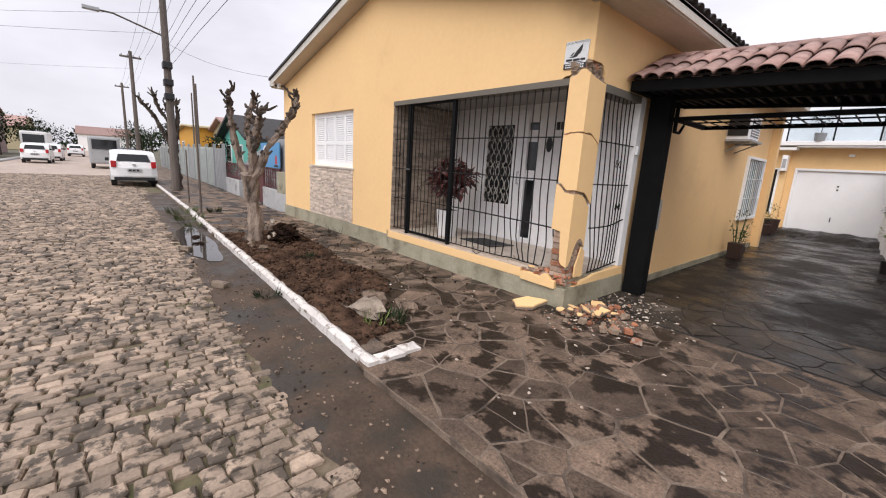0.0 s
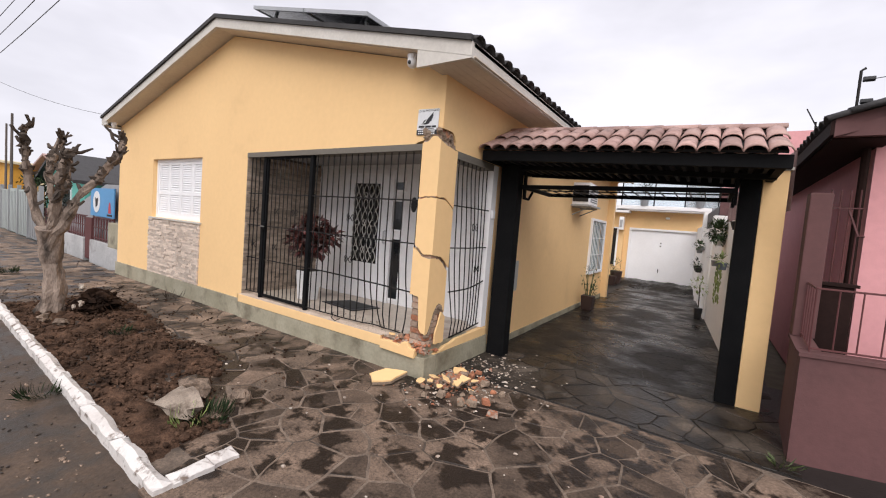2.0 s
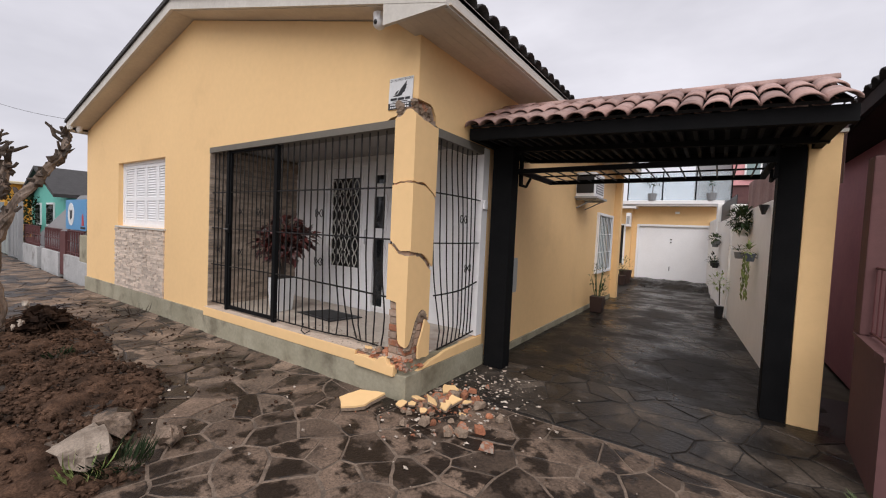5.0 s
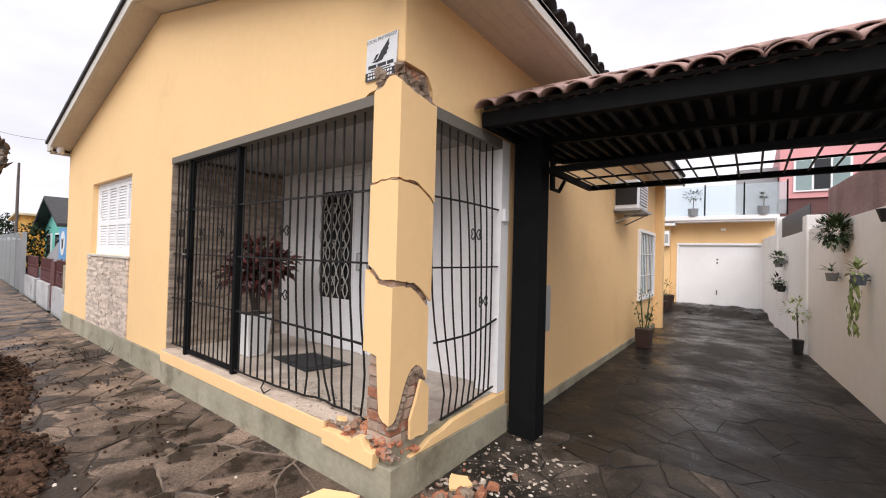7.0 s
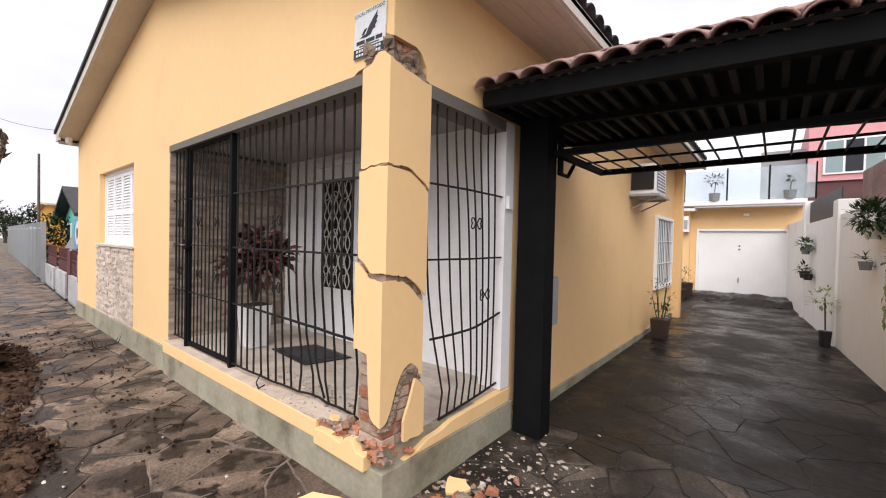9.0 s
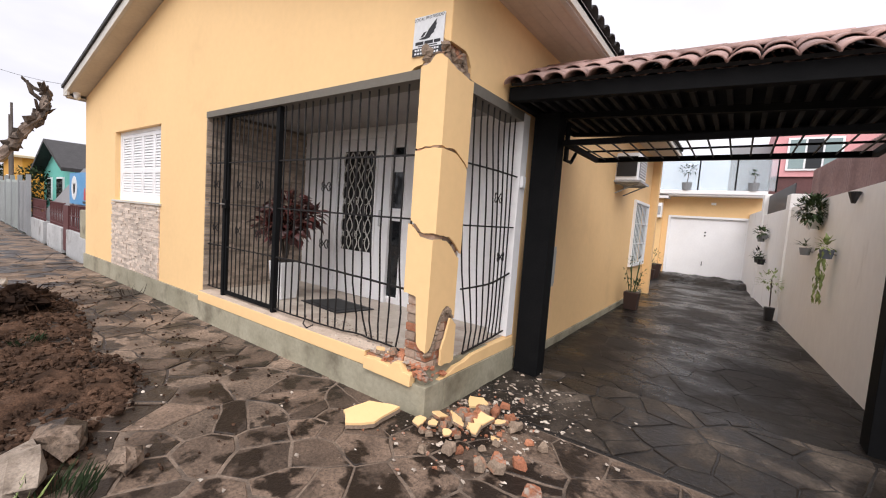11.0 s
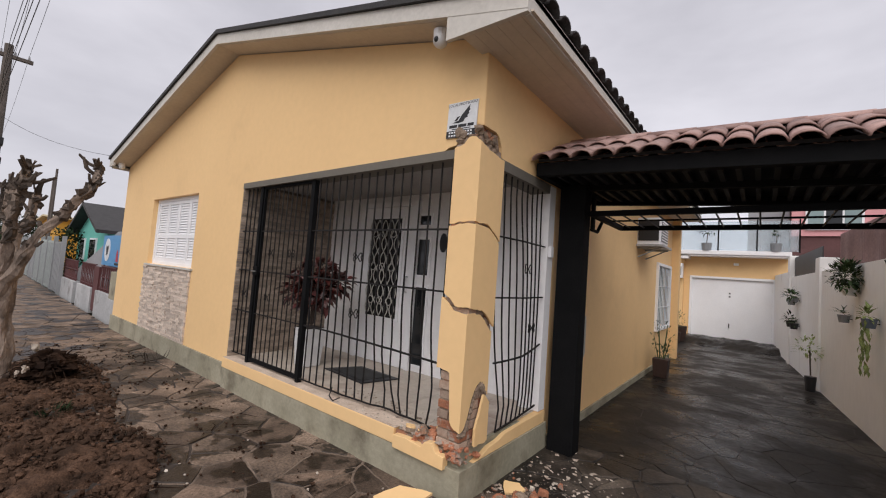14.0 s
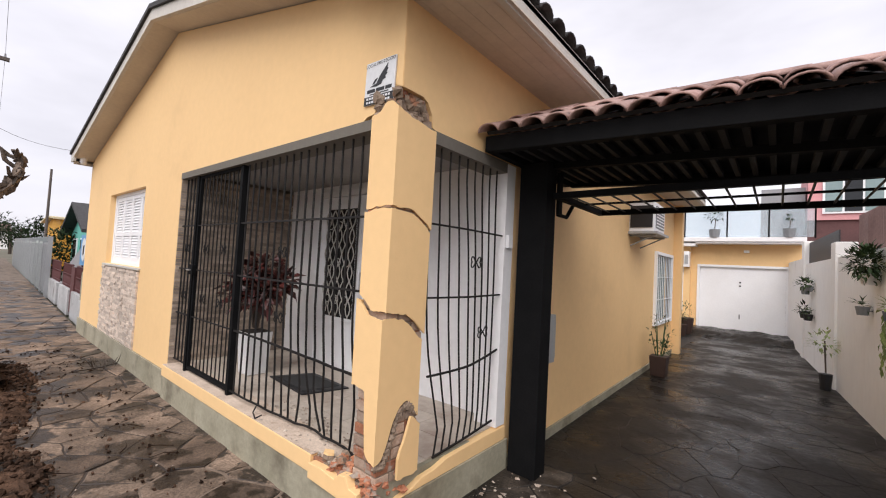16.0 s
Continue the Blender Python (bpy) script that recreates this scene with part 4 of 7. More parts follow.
def scroll(b, x, z, y, yz=False):
    """Two small hearts of bent iron, tip to tip."""
    for sgn in (-1, 1):
        pts = []
        for k in range(19):
            a = math.pi + 2 * math.pi * k / 18
            out = sgn * (13 * math.cos(a) - 5 * math.cos(2 * a) - 2 * math.cos(3 * a) - math.cos(4 * a) + 17) / 29 * 0.062
            up_ = math.sin(a) ** 3 * 0.042
            pts.append((x, y + out, z + up_) if yz else (x + out, y, z + up_))
        b.tube(pts, 0.0052, 5)
    return b


for zc in (1.74, 1.2):
    for xc in (-3.44, -1.30):
        scroll(Build(), xc + 0.0, zc, GY - 0.012 + dent(xc, zc)[1]).obj("scroll", m_bar, grille)

gate = thing("porch_gate", "black iron bar gate between two square posts", "gate")
for x in (-3.2, -2.1):
    Build().box(x - 0.024, x + 0.024, GY - 0.034, GY + 0.02, 0.372, 2.64).obj("post", m_black, gate, bevel=0.003)
    Build().box(x - 0.03, x + 0.03, GY - 0.04, GY + 0.026, 2.6401, 2.655).obj("post_cap", m_black, gate)
gf = Build()
gf.box(-3.168, -2.132, GY - 0.02, GY + 0.012, 2.53, 2.565).box(-3.168, -2.132, GY - 0.02, GY + 0.012, 0.40, 0.44).box(-3.168, -3.14, GY - 0.02, GY + 0.012, 0.44, 2.53).box(-2.16, -2.132, GY - 0.02, GY + 0.012, 0.44, 2.53)
gf.obj("gate_frame", m_black, gate)
for i in range(9):
    x = -3.14 + (i + 1) * 0.098
    Build().tube([(x, GY, 0.44), (x, GY, 2.53)], 0.007, 6).obj("bar", m_bar, gate)
for zr in (2.0, 1.5, 0.98):
    Build().tube([(-3.14, GY - 0.012, zr), (-2.16, GY - 0.012, zr)], 0.008, 4).obj("cross_rail", m_bar, gate)
for zc in (1.74, 1.2):
    for xc in (-2.88, -2.45):
        scroll(Build(), xc, zc, GY - 0.014).obj("scroll", m_bar, gate)
Build().box(-3.2, -3.1, GY - 0.06, GY - 0.02, 1.45, 1.56).obj("lock", m_black, gate, bevel=0.004)
Build().tube([(-3.15, GY - 0.06, 1.5), (-3.15, GY - 0.1, 1.5), (-3.06, GY - 0.1, 1.5)], 0.008).obj("handle", m_chrome, gate)

sgrille = thing("side_grille", "black iron side grille with bars buckled towards the jamb", "grille")


def side_pt(y, z):
    k = max(0.0, min(1.0, (1.75 - z) / 1.2))
    yy = y + 0.24 * k * k * max(0, (1.25 - y)) * (0.5 + 0.5 * math.sin(z * 2.2)) 
    bulge = 0.07 * math.sin(math.pi * min(1, max(0, (2.3 - z) / 2.0))) * (1 - abs(y - 0.75) / 0.6)
    return (XR + SKEW * yy - 0.03 + bulge, yy, z)


for i in range(9):
    y = 0.34 + i * 0.105
    zb = 0.37 + 0.06 * i / 8
    Build().tube([side_pt(y, zb + (2.53 - zb) * j / 12) for j in range(13)], 0.0075, 6).obj("bar", m_bar, sgrille)
for zr, tilt in ((2.53, 0), (1.98, 0.0), (1.48, 0.0), (0.95, 0.07)):
    Build().tube([tuple(Vector(side_pt(0.29 + 0.99 * j / 10, zr)) + Vector((0.012, 0, tilt * (j / 10) ** 2))) for j in range(11)], 0.009, 4).obj("cross_rail", m_bar, sgrille)
Build().tube([tuple(Vector(side_pt(0.32 + 0.95 * j / 10, 0.37 + 0.06 * j / 10)) + Vector((0.005, 0, 0))) for j in range(11)], 0.009, 4).obj("bottom_rail", m_bar, sgrille)
for zc, yc in ((1.74, 0.85), (1.2, 0.98)):
    p = side_pt(yc, zc)
    scroll(Build(), p[0] + 0.015, zc, p[1], yz=True).obj("scroll", m_bar, sgrille)

# ---- alarm company sign, camera domes ----
sign = thing("alarm_sign", "white security sign with a dark bird emblem on yellow wall", "sign")
SX, SZ = -0.122, 2.858


def on_sign(x, y, z):
    a = radians(-2.0)
    return (SX + x * math.cos(a) - z * math.sin(a), y, SZ + x * math.sin(a) + z * math.cos(a))


Build().box(-0.142, 0.142, -0.012, -0.003, -0.135, 0.15).obj("plate", m_signwhite, sign, xf=on_sign)
Build().box(-0.142, 0.142, -0.0135, -0.0125, -0.135, -0.078).obj("black_strip", m_ink, sign, xf=on_sign)
for z0 in (-0.1, -0.125):
    for i in range(9):
        Build().box(-0.118 + i * 0.026, -0.118 + i * 0.026 + 0.018, -0.0145, -0.0138, z0, z0 + 0.014).obj("print_bar", m_signwhite, sign, xf=on_sign)
for x0, x1 in ((-0.118, -0.04), (-0.03, 0.05), (0.06, 0.118)):
    Build().box(x0, x1, -0.0135, -0.0125, -0.055, -0.032).obj("print_bar", m_ink, sign, xf=on_sign)
Build().box(-0.09, 0.09, -0.0135, -0.0125, -0.07, -0.063).obj("print_bar", m_ink, sign, xf=on_sign)
bird = Build()
bird.prism([(-0.09, -0.015), (-0.03, 0.0), (0.0, 0.045), (0.03, 0.075), (0.07, 0.115), (0.065, 0.085), (0.075, 0.08), (0.06, 0.06), (0.068, 0.05), (0.05, 0.035), (0.055, 0.02), (0.03, 0.012), (0.015, -0.012), (-0.03, -0.02)], "y", -0.0145, -0.0125)
bird.prism([(-0.07, 0.0), (-0.045, 0.03), (-0.02, 0.035), (-0.035, 0.015), (-0.05, 0.0)], "y", -0.0145, -0.0125)
bird.obj("emblem", m_ink, sign, "dark winged emblem", xf=on_sign)
txt = bpy.data.curves.new("words", "FONT")
txt.body, txt.size, txt.align_x = "LOCAL PROTEGIDO", 0.031, "CENTER"
txt_ob = new("words_source", txt)
bpy.context.view_layer.update()
words = bpy.data.meshes.new_from_object(txt_ob.evaluated_get(bpy.context.evaluated_depsgraph_get()))
bpy.data.objects.remove(txt_ob)
words.materials.clear()
words.materials.append(m_ink)
wo = new("words", words)
wo.parent = sign
wo.matrix_basis = Matrix.Translation((SX, -0.0135, SZ + 0.122)) @ Matrix.Rotation(radians(90), 4, "X")
for x, y, z in ((-0.27, -0.17, EZ - 0.04), (XL + 0.1, -0.16, EZ - 0.16)):
    dome = thing("security_camera", "small white dome camera under the eave", "camera", "dome cameras")
    Build().taper(x, y, z, z + 0.07, 0.055, 0.06, 12).obj("mount", m_shutter, dome, smooth=False)
    Build().lump((x, y, z - 0.01), 0.06, 0.0, (1, 1, 1), 0.0, 8, 12).obj("dome", m_pot, dome, smooth=True)
    Build().lump((x, y - 0.045, z - 0.02), 0.024, 0.0, (1, 1, 1), 0.0, 6, 8).obj("lens", m_ink, dome, smooth=True)

# solar collector above the roof
solar = thing("solar_panel", "dark flat solar panel raised over the roof tiles", "solar panel")


def on_roof(x, y, z):
    return (x, y, RIDGE_Z - SLOPE * (x - RIDGE_X) + 0.36 + z)


for i in range(2):
    x0 = -3.95 + i * 1.3
    Build().box(x0, x0 + 1.26, 0.2, 2.1, 0, 0.03).obj("panel", m_solar, solar, xf=on_roof)
    fr = Build()
    fr.box(x0, x0 + 1.26, 0.165, 0.2, -0.01, 0.045).box(x0, x0 + 1.26, 2.1, 2.135, -0.01, 0.045).box(x0 - 0.03, x0, 0.165, 2.135, -0.01, 0.045).box(x0 + 1.26, x0 + 1.29, 0.165, 2.135, -0.01, 0.045)
    fr.obj("panel_frame", m_metalgrey, solar, xf=on_roof)
for x in (-3.7, -1.6):
    for y in (0.4, 1.9):
        Build().box(x - 0.02, x + 0.02, y - 0.02, y + 0.02, -0.36, -0.002).obj("foot", m_metalgrey, solar, xf=on_roof)

# ---- carport ----
carport = thing("carport", "black steel carport with pale terracotta tiles", "carport")
EAVE_Y, RID_Y, REAR_Y = 0.88, 1.70, 2.52
CZ = lambda x: 2.73 - 0.045 * x


def tilt(x, y, z):
    return (x, y, z + CZ(x))


Build().box(0.10, 3.14, EAVE_Y + 0.02, EAVE_Y + 0.10, -0.12, 0.0).obj("front_beam", m_black, carport, bevel=0.004, xf=tilt)
Build().box(0.16, 3.1, 1.52, 1.58, -0.135, -0.075).obj("middle_beam", m_black, carport, xf=tilt)
Build().box(0.16, 3.1, REAR_Y - 0.1, REAR_Y - 0.03, -0.12, 0.0).obj("rear_beam", m_black, carport, xf=tilt)
for x in (0.13, 3.06):
    Build().box(x - 0.03, x + 0.04, EAVE_Y + 0.1, REAR_Y - 0.1, -0.12, -0.01).obj("side_beam", m_black, carport, xf=tilt)
for i in range(25):
    x = 0.21 + i * 0.115
    Build().box(x, x + 0.035, EAVE_Y + 0.1, REAR_Y - 0.1, -0.085, -0.04).obj("slat", m_blackwood, carport, xf=tilt)
Build().box(0.13, 3.1, EAVE_Y + 0.1, REAR_Y - 0.1, -0.038, -0.02).obj("ceiling_board", m_black, carport, xf=tilt)
Build().prism([(EAVE_Y + 0.02, 0.01), (RID_Y, 0.35), (REAR_Y, 0.01), (REAR_Y, 0.03), (RID_Y, 0.375), (EAVE_Y, 0.03)], "x", 0.12, 3.1).obj("deck", m_blackwood, carport, xf=tilt)
Build().box(0.13, 0.385, 1.42, 1.60, -0.02, 2.62).obj("post", m_black, carport, "broad black steel post", bevel=0.006)
Build().box(2.82, 3.01, 1.86, 2.10, -0.02, 2.50).obj("post", m_black, carport, bevel=0.006)
ctile = tile_mesh("tile", m_terracotta, 0.185, 0.46, 0.062, 8)
under = tile_mesh("pan_tile", m_terracotta, 0.15, 0.46, 0.05, 5)
SA = math.degrees(math.atan2(0.345, RID_Y - EAVE_Y))
for i in range(17):
    x = 0.18 + i * 0.179
    for sgn, ey in ((1, EAVE_Y), (-1, REAR_Y)):
        for r in range(2):
            y = ey + sgn * (-0.07 + r * 0.41)
            z = CZ(x) + 0.015 + (r * 0.41 - 0.07) * math.tan(radians(SA)) + (0.012 if r == 0 else 0.03)
            m = Matrix.Translation((x, y, z)) @ Matrix.Rotation(0 if sgn > 0 else math.pi, 4, "Z") @ Matrix.Rotation(radians(SA + rng.uniform(-1, 1)), 4, "X")
            place(ctile, "tile", carport, m)
            if i < 16:
                m = Matrix.Translation((x + 0.0895, y + sgn * 0.1, z + 0.012 + 0.08 * math.tan(radians(SA)))) @ Matrix.Rotation(0 if sgn > 0 else math.pi, 4, "Z") @ Matrix.Rotation(radians(SA), 4, "X") @ Matrix.Scale(-1, 4, (0, 0, 1))
                place(under, "pan_tile", carport, m)
cap = tile_mesh("ridge_cap", m_terracotta, 0.2, 0.4, 0.075, 8)
for i in range(8):
    x = 0.12 + i * 0.375
    place(cap, "ridge_cap", carport, Matrix.Translation((x, RID_Y, CZ(x) + 0.375)) @ Matrix.Rotation(radians(-90), 4, "Z"))
# raised tilting gate under the carport
cgate = thing("carport_gate", "black bar driveway gate tilted up under the carport", "gate")
Z0 = 2.34
gx0, gx1, gy0, gy1 = 0.40, 2.78, 1.5, 2.64
for b0 in ((gx0, gx1, gy1 - 0.05, gy1), (gx0, gx1, gy0, gy0 + 0.05)):
    Build().box(*b0, Z0 - 0.025, Z0 + 0.025).obj("frame_rail", m_black, cgate)
for x in (gx0, gx1 - 0.05):
    Build().box(x, x + 0.05, gy0 + 0.05, gy1 - 0.05, Z0 - 0.025, Z0 + 0.025).obj("frame_side", m_black, cgate)
Build().box(gx0 + 0.05, gx1 - 0.05, 2.12, 2.15, Z0 + 0.01, Z0 + 0.025).obj("mid_rail", m_black, cgate)
for i in range(15):
    x = gx0 + 0.05 + (i + 0.5) * (gx1 - gx0 - 0.1) / 15
    Build().tube([(x, gy0 + 0.05, Z0), (x, gy1 - 0.05, Z0)], 0.008, 5).obj("bar", m_bar, cgate)
for x in (gx0 - 0.02, gx1 - 0.01):
    Build().box(x, x + 0.03, 1.62, 1.68, 2.2, 2.56).obj("hanger", m_black, cgate)
    Build().tube([(x, 1.66, 2.2), (x, 1.85, 2.2), (x + 0.01, 1.95, 2.31)], 0.018, 6).obj("counter_arm", m_black, cgate)
mail = thing("meter_box", "light grey meter box beside the black post", "box")
Build().box(0.0, 0.215, 1.72, 1.95, 0.86, 1.30).obj("case", m_metalgrey, mail, bevel=0.008, xf=side)
Build().box(0.216, 0.224, 1.74, 1.93, 0.9, 1.26).obj("lid", m_metalgrey, mail, xf=side)

# ---- side wall: air conditioner, barred window, planters ----
ac = thing("air_conditioner", "old white window air conditioner on wall brackets", "air conditioner", at=(0, 0, -0.26))
Build().box(0.0, 0.36, 5.1, 5.85, 2.66, 3.12).obj("case", m_shutter, ac, bevel=0.012, xf=side)
Build().box(0.02, 0.34, 5.085, 5.098, 2.72, 3.06).obj("side_louvre", m_ink, ac, xf=side)
Build().box(0.362, 0.372, 5.2, 5.75, 2.72, 3.06).obj("rear_grid", m_potgrey, ac, xf=side)
for i in range(7):
    Build().box(0.373, 0.38, 5.2, 5.75, 2.74 + i * 0.047, 2.755 + i * 0.047).obj("louvre", m_shutter, ac, xf=side)
Build().box(0.0, 0.42, 5.05, 5.9, 2.62, 2.655).obj("shelf", m_metalgrey, ac, xf=side)
for y in (5.15, 5.78):
    Build().box(0.0, 0.38, y, y + 0.03, 2.59, 2.619).obj("bracket", m_metalgrey, ac, xf=side)
    Build().tube([side(0.01, y + 0.015, 2.44), side(0.34, y + 0.015, 2.6)], 0.012, 5).obj("strut", m_metalgrey, ac)
swin = thing("window_2", "white barred side window in yellow wall", "window", kind="structure")
Build().box(-0.12, -0.1, 7.0, 8.5, 0.82, 2.14).obj("pane", m_windowglass, swin, xf=side)
sf = Build()
sf.box(-0.08, 0.05, 6.94, 7.0, 0.76, 2.20).box(-0.08, 0.05, 8.5, 8.56, 0.76, 2.20).box(-0.08, 0.05, 7.0, 8.5, 2.14, 2.20).box(-0.08, 0.06, 7.0, 8.5, 0.76, 0.82)
sf.obj("window_frame", m_shutter, swin, xf=side)
for i in range(9):
    y = 7.0 + (i + 0.5) * 1.5 / 9
    Build().tube([side(0.03, y, 0.82), side(0.03, y, 2.14)], 0.009, 5).obj("bar", m_shutter, swin)
for zr in (1.26, 1.70):
    Build().tube([side(0.04, 7.0, zr), side(0.04, 8.5, zr)], 0.01, 4).obj("cross_bar", m_shutter, swin)


def foliage(b, c, r, n, ln, wd, squash=(1, 1, 1), droop=0.0):
    for i in range(n):
        d = Vector((rng.gauss(0, 1), rng.gauss(0, 1), rng.gauss(0, 1))).normalized()
        p = Vector(c) + Vector((d.x * squash[0], d.y * squash[1], d.z * squash[2])) * (r * rng.uniform(0.35, 1.0))
        dd = d + Vector((rng.uniform(-0.7, 0.7), rng.uniform(-0.7, 0.7), rng.uniform(-0.3, 0.8) - droop))
        b.leaf(p, dd, ln * rng.uniform(0.7, 1.3), wd * rng.uniform(0.7, 1.2))
    return b


pl = thing("planter", "brown square planter with thin green shoots by the wall", "planter")
Build().taper(0.30, 6.25, 0.0, 0.34, 0.16, 0.19).obj("tub", m_potbrown, pl, bevel=0.01)
st = Build()
lv = Build()
for i in range(6):
    a = i * 1.1
    top = (0.30 + 0.14 * math.cos(a), 6.25 + 0.14 * math.sin(a), 0.75 + 0.12 * (i % 3))
    st.tube([(0.30 + 0.05 * math.cos(a), 6.25 + 0.05 * math.sin(a), 0.33), top], [0.01, 0.005], 5)
    foliage(lv, top, 0.07, 9, 0.07, 0.025)
    foliage(lv, (top[0], top[1], 0.55), 0.07, 6, 0.07, 0.03)
st.obj("shoots", m_leaf, pl)
lv.obj("leaves", m_leaf, pl)
for x, y, h, r in ((0.25, 6.85, 0.2, 0.1), (-0.38, 12.3, 0.34, 0.2), (-0.32, 12.9, 0.5, 0.22)):
    pp = thing("garden_pot", "dark garden pot with green plant along the side wall", "planter", "pots along the side wall")
    Build().taper(x, y, 0, h, r * 0.75, r, 10).obj("pot", m_potbrown, pp)
    foliage(Build(), (x, y, h + 0.16), r * 1.35, 60, 0.10, 0.035, (0.8, 0.8, 1.2)).obj("leaves", m_leaf, pp)

# ---- garage and terrace at the end of the driveway ----
garage = thing("garage", "yellow flat-roofed garage with a white panel door", "garage", at=(-0.80, 0, 0))
garage.scale = (0.925, 1, 0.945)
GYY = 14.5
DXG0, DXG1, DZG = 0.66, 3.08, 2.27
gw = Build()
gw.box(0.28, DXG0 - 0.08, GYY, GYY + 0.2, 0, 3.06)
gw.obj("wall", m_wall, garage)
Build().box(DXG1 + 0.08, 3.5, GYY, GYY + 0.2, 0, 3.06).obj("wall", m_wall, garage)
Build().box(DXG0 - 0.08, DXG1 + 0.08, GYY, GYY + 0.2, DZG + 0.08, 3.06).obj("wall", m_wall, garage)
Build().box(0.28, 0.48, GYY + 0.2, 18, 0, 3.06).obj("wall", m_wall, garage)
gd = Build().box(DXG0, DXG1, GYY + 0.05, GYY + 0.09, 0.02, DZG).obj("garage_door", m_shutter, garage, "white plain garage door")
gfm = Build()
gfm.box(DXG0 - 0.08, DXG0 - 0.002, GYY - 0.03, GYY + 0.12, 0, DZG).box(DXG1 + 0.002, DXG1 + 0.08, GYY - 0.03, GYY + 0.12, 0, DZG).box(DXG0 - 0.08, DXG1 + 0.08, GYY - 0.03, GYY + 0.12, DZG + 0.002, DZG + 0.08)
gfm.obj("door_frame", m_shutter, garage)
for z0 in (1.62, 1.74):
    Build().box(1.83, 1.88, GYY + 0.035, GYY + 0.049, z0, z0 + 0.05).obj("lock", m_ink, gd)
Build().box(1.84, 1.865, GYY + 0.02, GYY + 0.049, 0.52, 0.68).obj("handle", m_ink, gd)
Build().box(0.08, 3.52, 13.95, 18, 3.06, 3.14).obj("roof_slab", m_white, garage, "white concrete roof slab")
Build().box(0.05, 3.55, 13.9, 14.0, 3.12, 3.26).obj("slab_edge", m_white, garage, bevel=0.01)
Build().box(1.95, 2.1, GYY - 0.12, GYY - 0.001, 2.78, 2.86).obj("wall_lamp", m_whitewall, garage)
step_ob = Build()
step_ob.sheet(60, 24, lambda u, w: (0.3 + 2.9 * u, 12.6 + 1.9 * w, -0.004 + 0.15 * min(1, max(0, (w - 0.03) / 0.22)) + 0.035 * noise.noise(Vector((u * 22, w * 14, 4))) + 0.03 * noise.noise(Vector((u * 7, w * 5, 1)))))
step_t = step_ob.obj("garage_ramp", m_flagdrive, None, smooth=True)
step_t.location.x = -0.75
tagged(step_t, "mossy stone ramp up to the garage door", "ramp", kind="structure")
terrace = thing("terrace_railing", "glass terrace railing with dark posts on the garage roof", "railing", at=(-0.75, 0, -0.16))
for i, x in enumerate((0.12, 1.3, 2.35, 3.4)):
    Build().box(x, x + 0.04, 14.1, 14.14, 3.24, 4.3).obj("post", m_black, terrace)
for x0, x1 in ((0.16, 1.3), (1.34, 2.35), (2.39, 3.4)):
    Build().box(x0, x1, 14.115, 14.125, 3.27, 4.25).obj("pane", m_glass, terrace)
for x, hh in ((1.0, 0.5), (2.85, 0.35)):
    tp = thing("terrace_plant", "dark pot with a sparse shrub on the terrace", "plant", "terrace pots", at=(-0.75, 0, -0.18))
    Build().taper(x, 13.98, 3.262, 3.52, 0.13, 0.16, 10).obj("pot", m_potgrey, tp)
    Build().tube([(x, 13.98, 3.5), (x + 0.02, 13.98, 3.52 + hh * 0.7)], 0.012, 5).obj("stem", m_barkdark, tp)
    foliage(Build(), (x, 13.98, 3.6 + hh * 0.75), 0.2 if hh > 0.4 else 0.08, 70 if hh > 0.4 else 20, 0.12, 0.05, (1.6, 1, 0.8)).obj("leaves", m_darkleaf, tp)
link = thing("rear_wing", "yellow rear wing with a white-framed door", "house", at=(-0.72, 0, -0.1))
Build().box(-3.2, 0.27, 14.3, 14.5, 0, 2.9).obj("wall", m_wall, link)
Build().box(-3.3, 0.45, 13.95, 14.6, 2.9, 3.02).obj("eave_slab", m_white, link)
Build().box(-0.32, 0.02, 14.26, 14.29, 0.75, 2.25).obj("door_pane", m_darkglass, link)
lw = Build()
lw.box(-0.38, -0.32, 14.24, 14.299, 0.7, 2.3).box(0.02, 0.08, 14.24, 14.299, 0.7, 2.3).box(-0.32, 0.02, 14.24, 14.299, 2.25, 2.3)
lw.obj("door_frame", m_shutter, link)
ac2 = thing("air_conditioner", "white split air conditioner unit on the rear wing", "air conditioner", at=(-0.72, 0, -0.1))
Build().box(0.12, 0.27, 13.98, 14.29, 2.2, 2.72).obj("case", m_shutter, ac2, bevel=0.01)
Build().box(0.15, 0.25, 13.965, 13.979, 2.3, 2.6).obj("grille", m_metalgrey, ac2)

# pink storeyed building behind
pinkb = thing("pink_building", "pink two-storey building behind the garage", "building", at=(-1.0, 0, -0.3))
Build().box(3.75, 12, 21, 29, 0, 4.7).obj("lower_wall", m_maroon, pinkb)
Build().box(3.75, 12, 20.9, 29, 4.7, 7.6).obj("upper_wall", m_pink, pinkb)
Build().box(2.2, 3.7, 21.5, 28, 0, 6.2).obj("grey_wall", m_greywall, pinkb)
pwn = Build().box(4.2, 6.0, 20.82, 20.899, 4.95, 6.35).obj("window", m_shutter, pinkb)
for i in range(3):
    Build().box(4.28 + i * 0.57, 4.28 + i * 0.57 + 0.5, 20.8, 20.819, 5.03, 6.27).obj("pane", m_windowglass if i != 1 else m_darkglass, pwn)
Build().box(7.0, 8.6, 20.84, 20.899, 5.0, 6.3).obj("window", m_shutter, pinkb)

# ---- white boundary wall with wall pots ----
bwall = thing("boundary_wall", "weathered white boundary wall with two piers", "wall", kind="structure")


def bx(x, y, z):
    return (drive_r(y) + x, y, z)


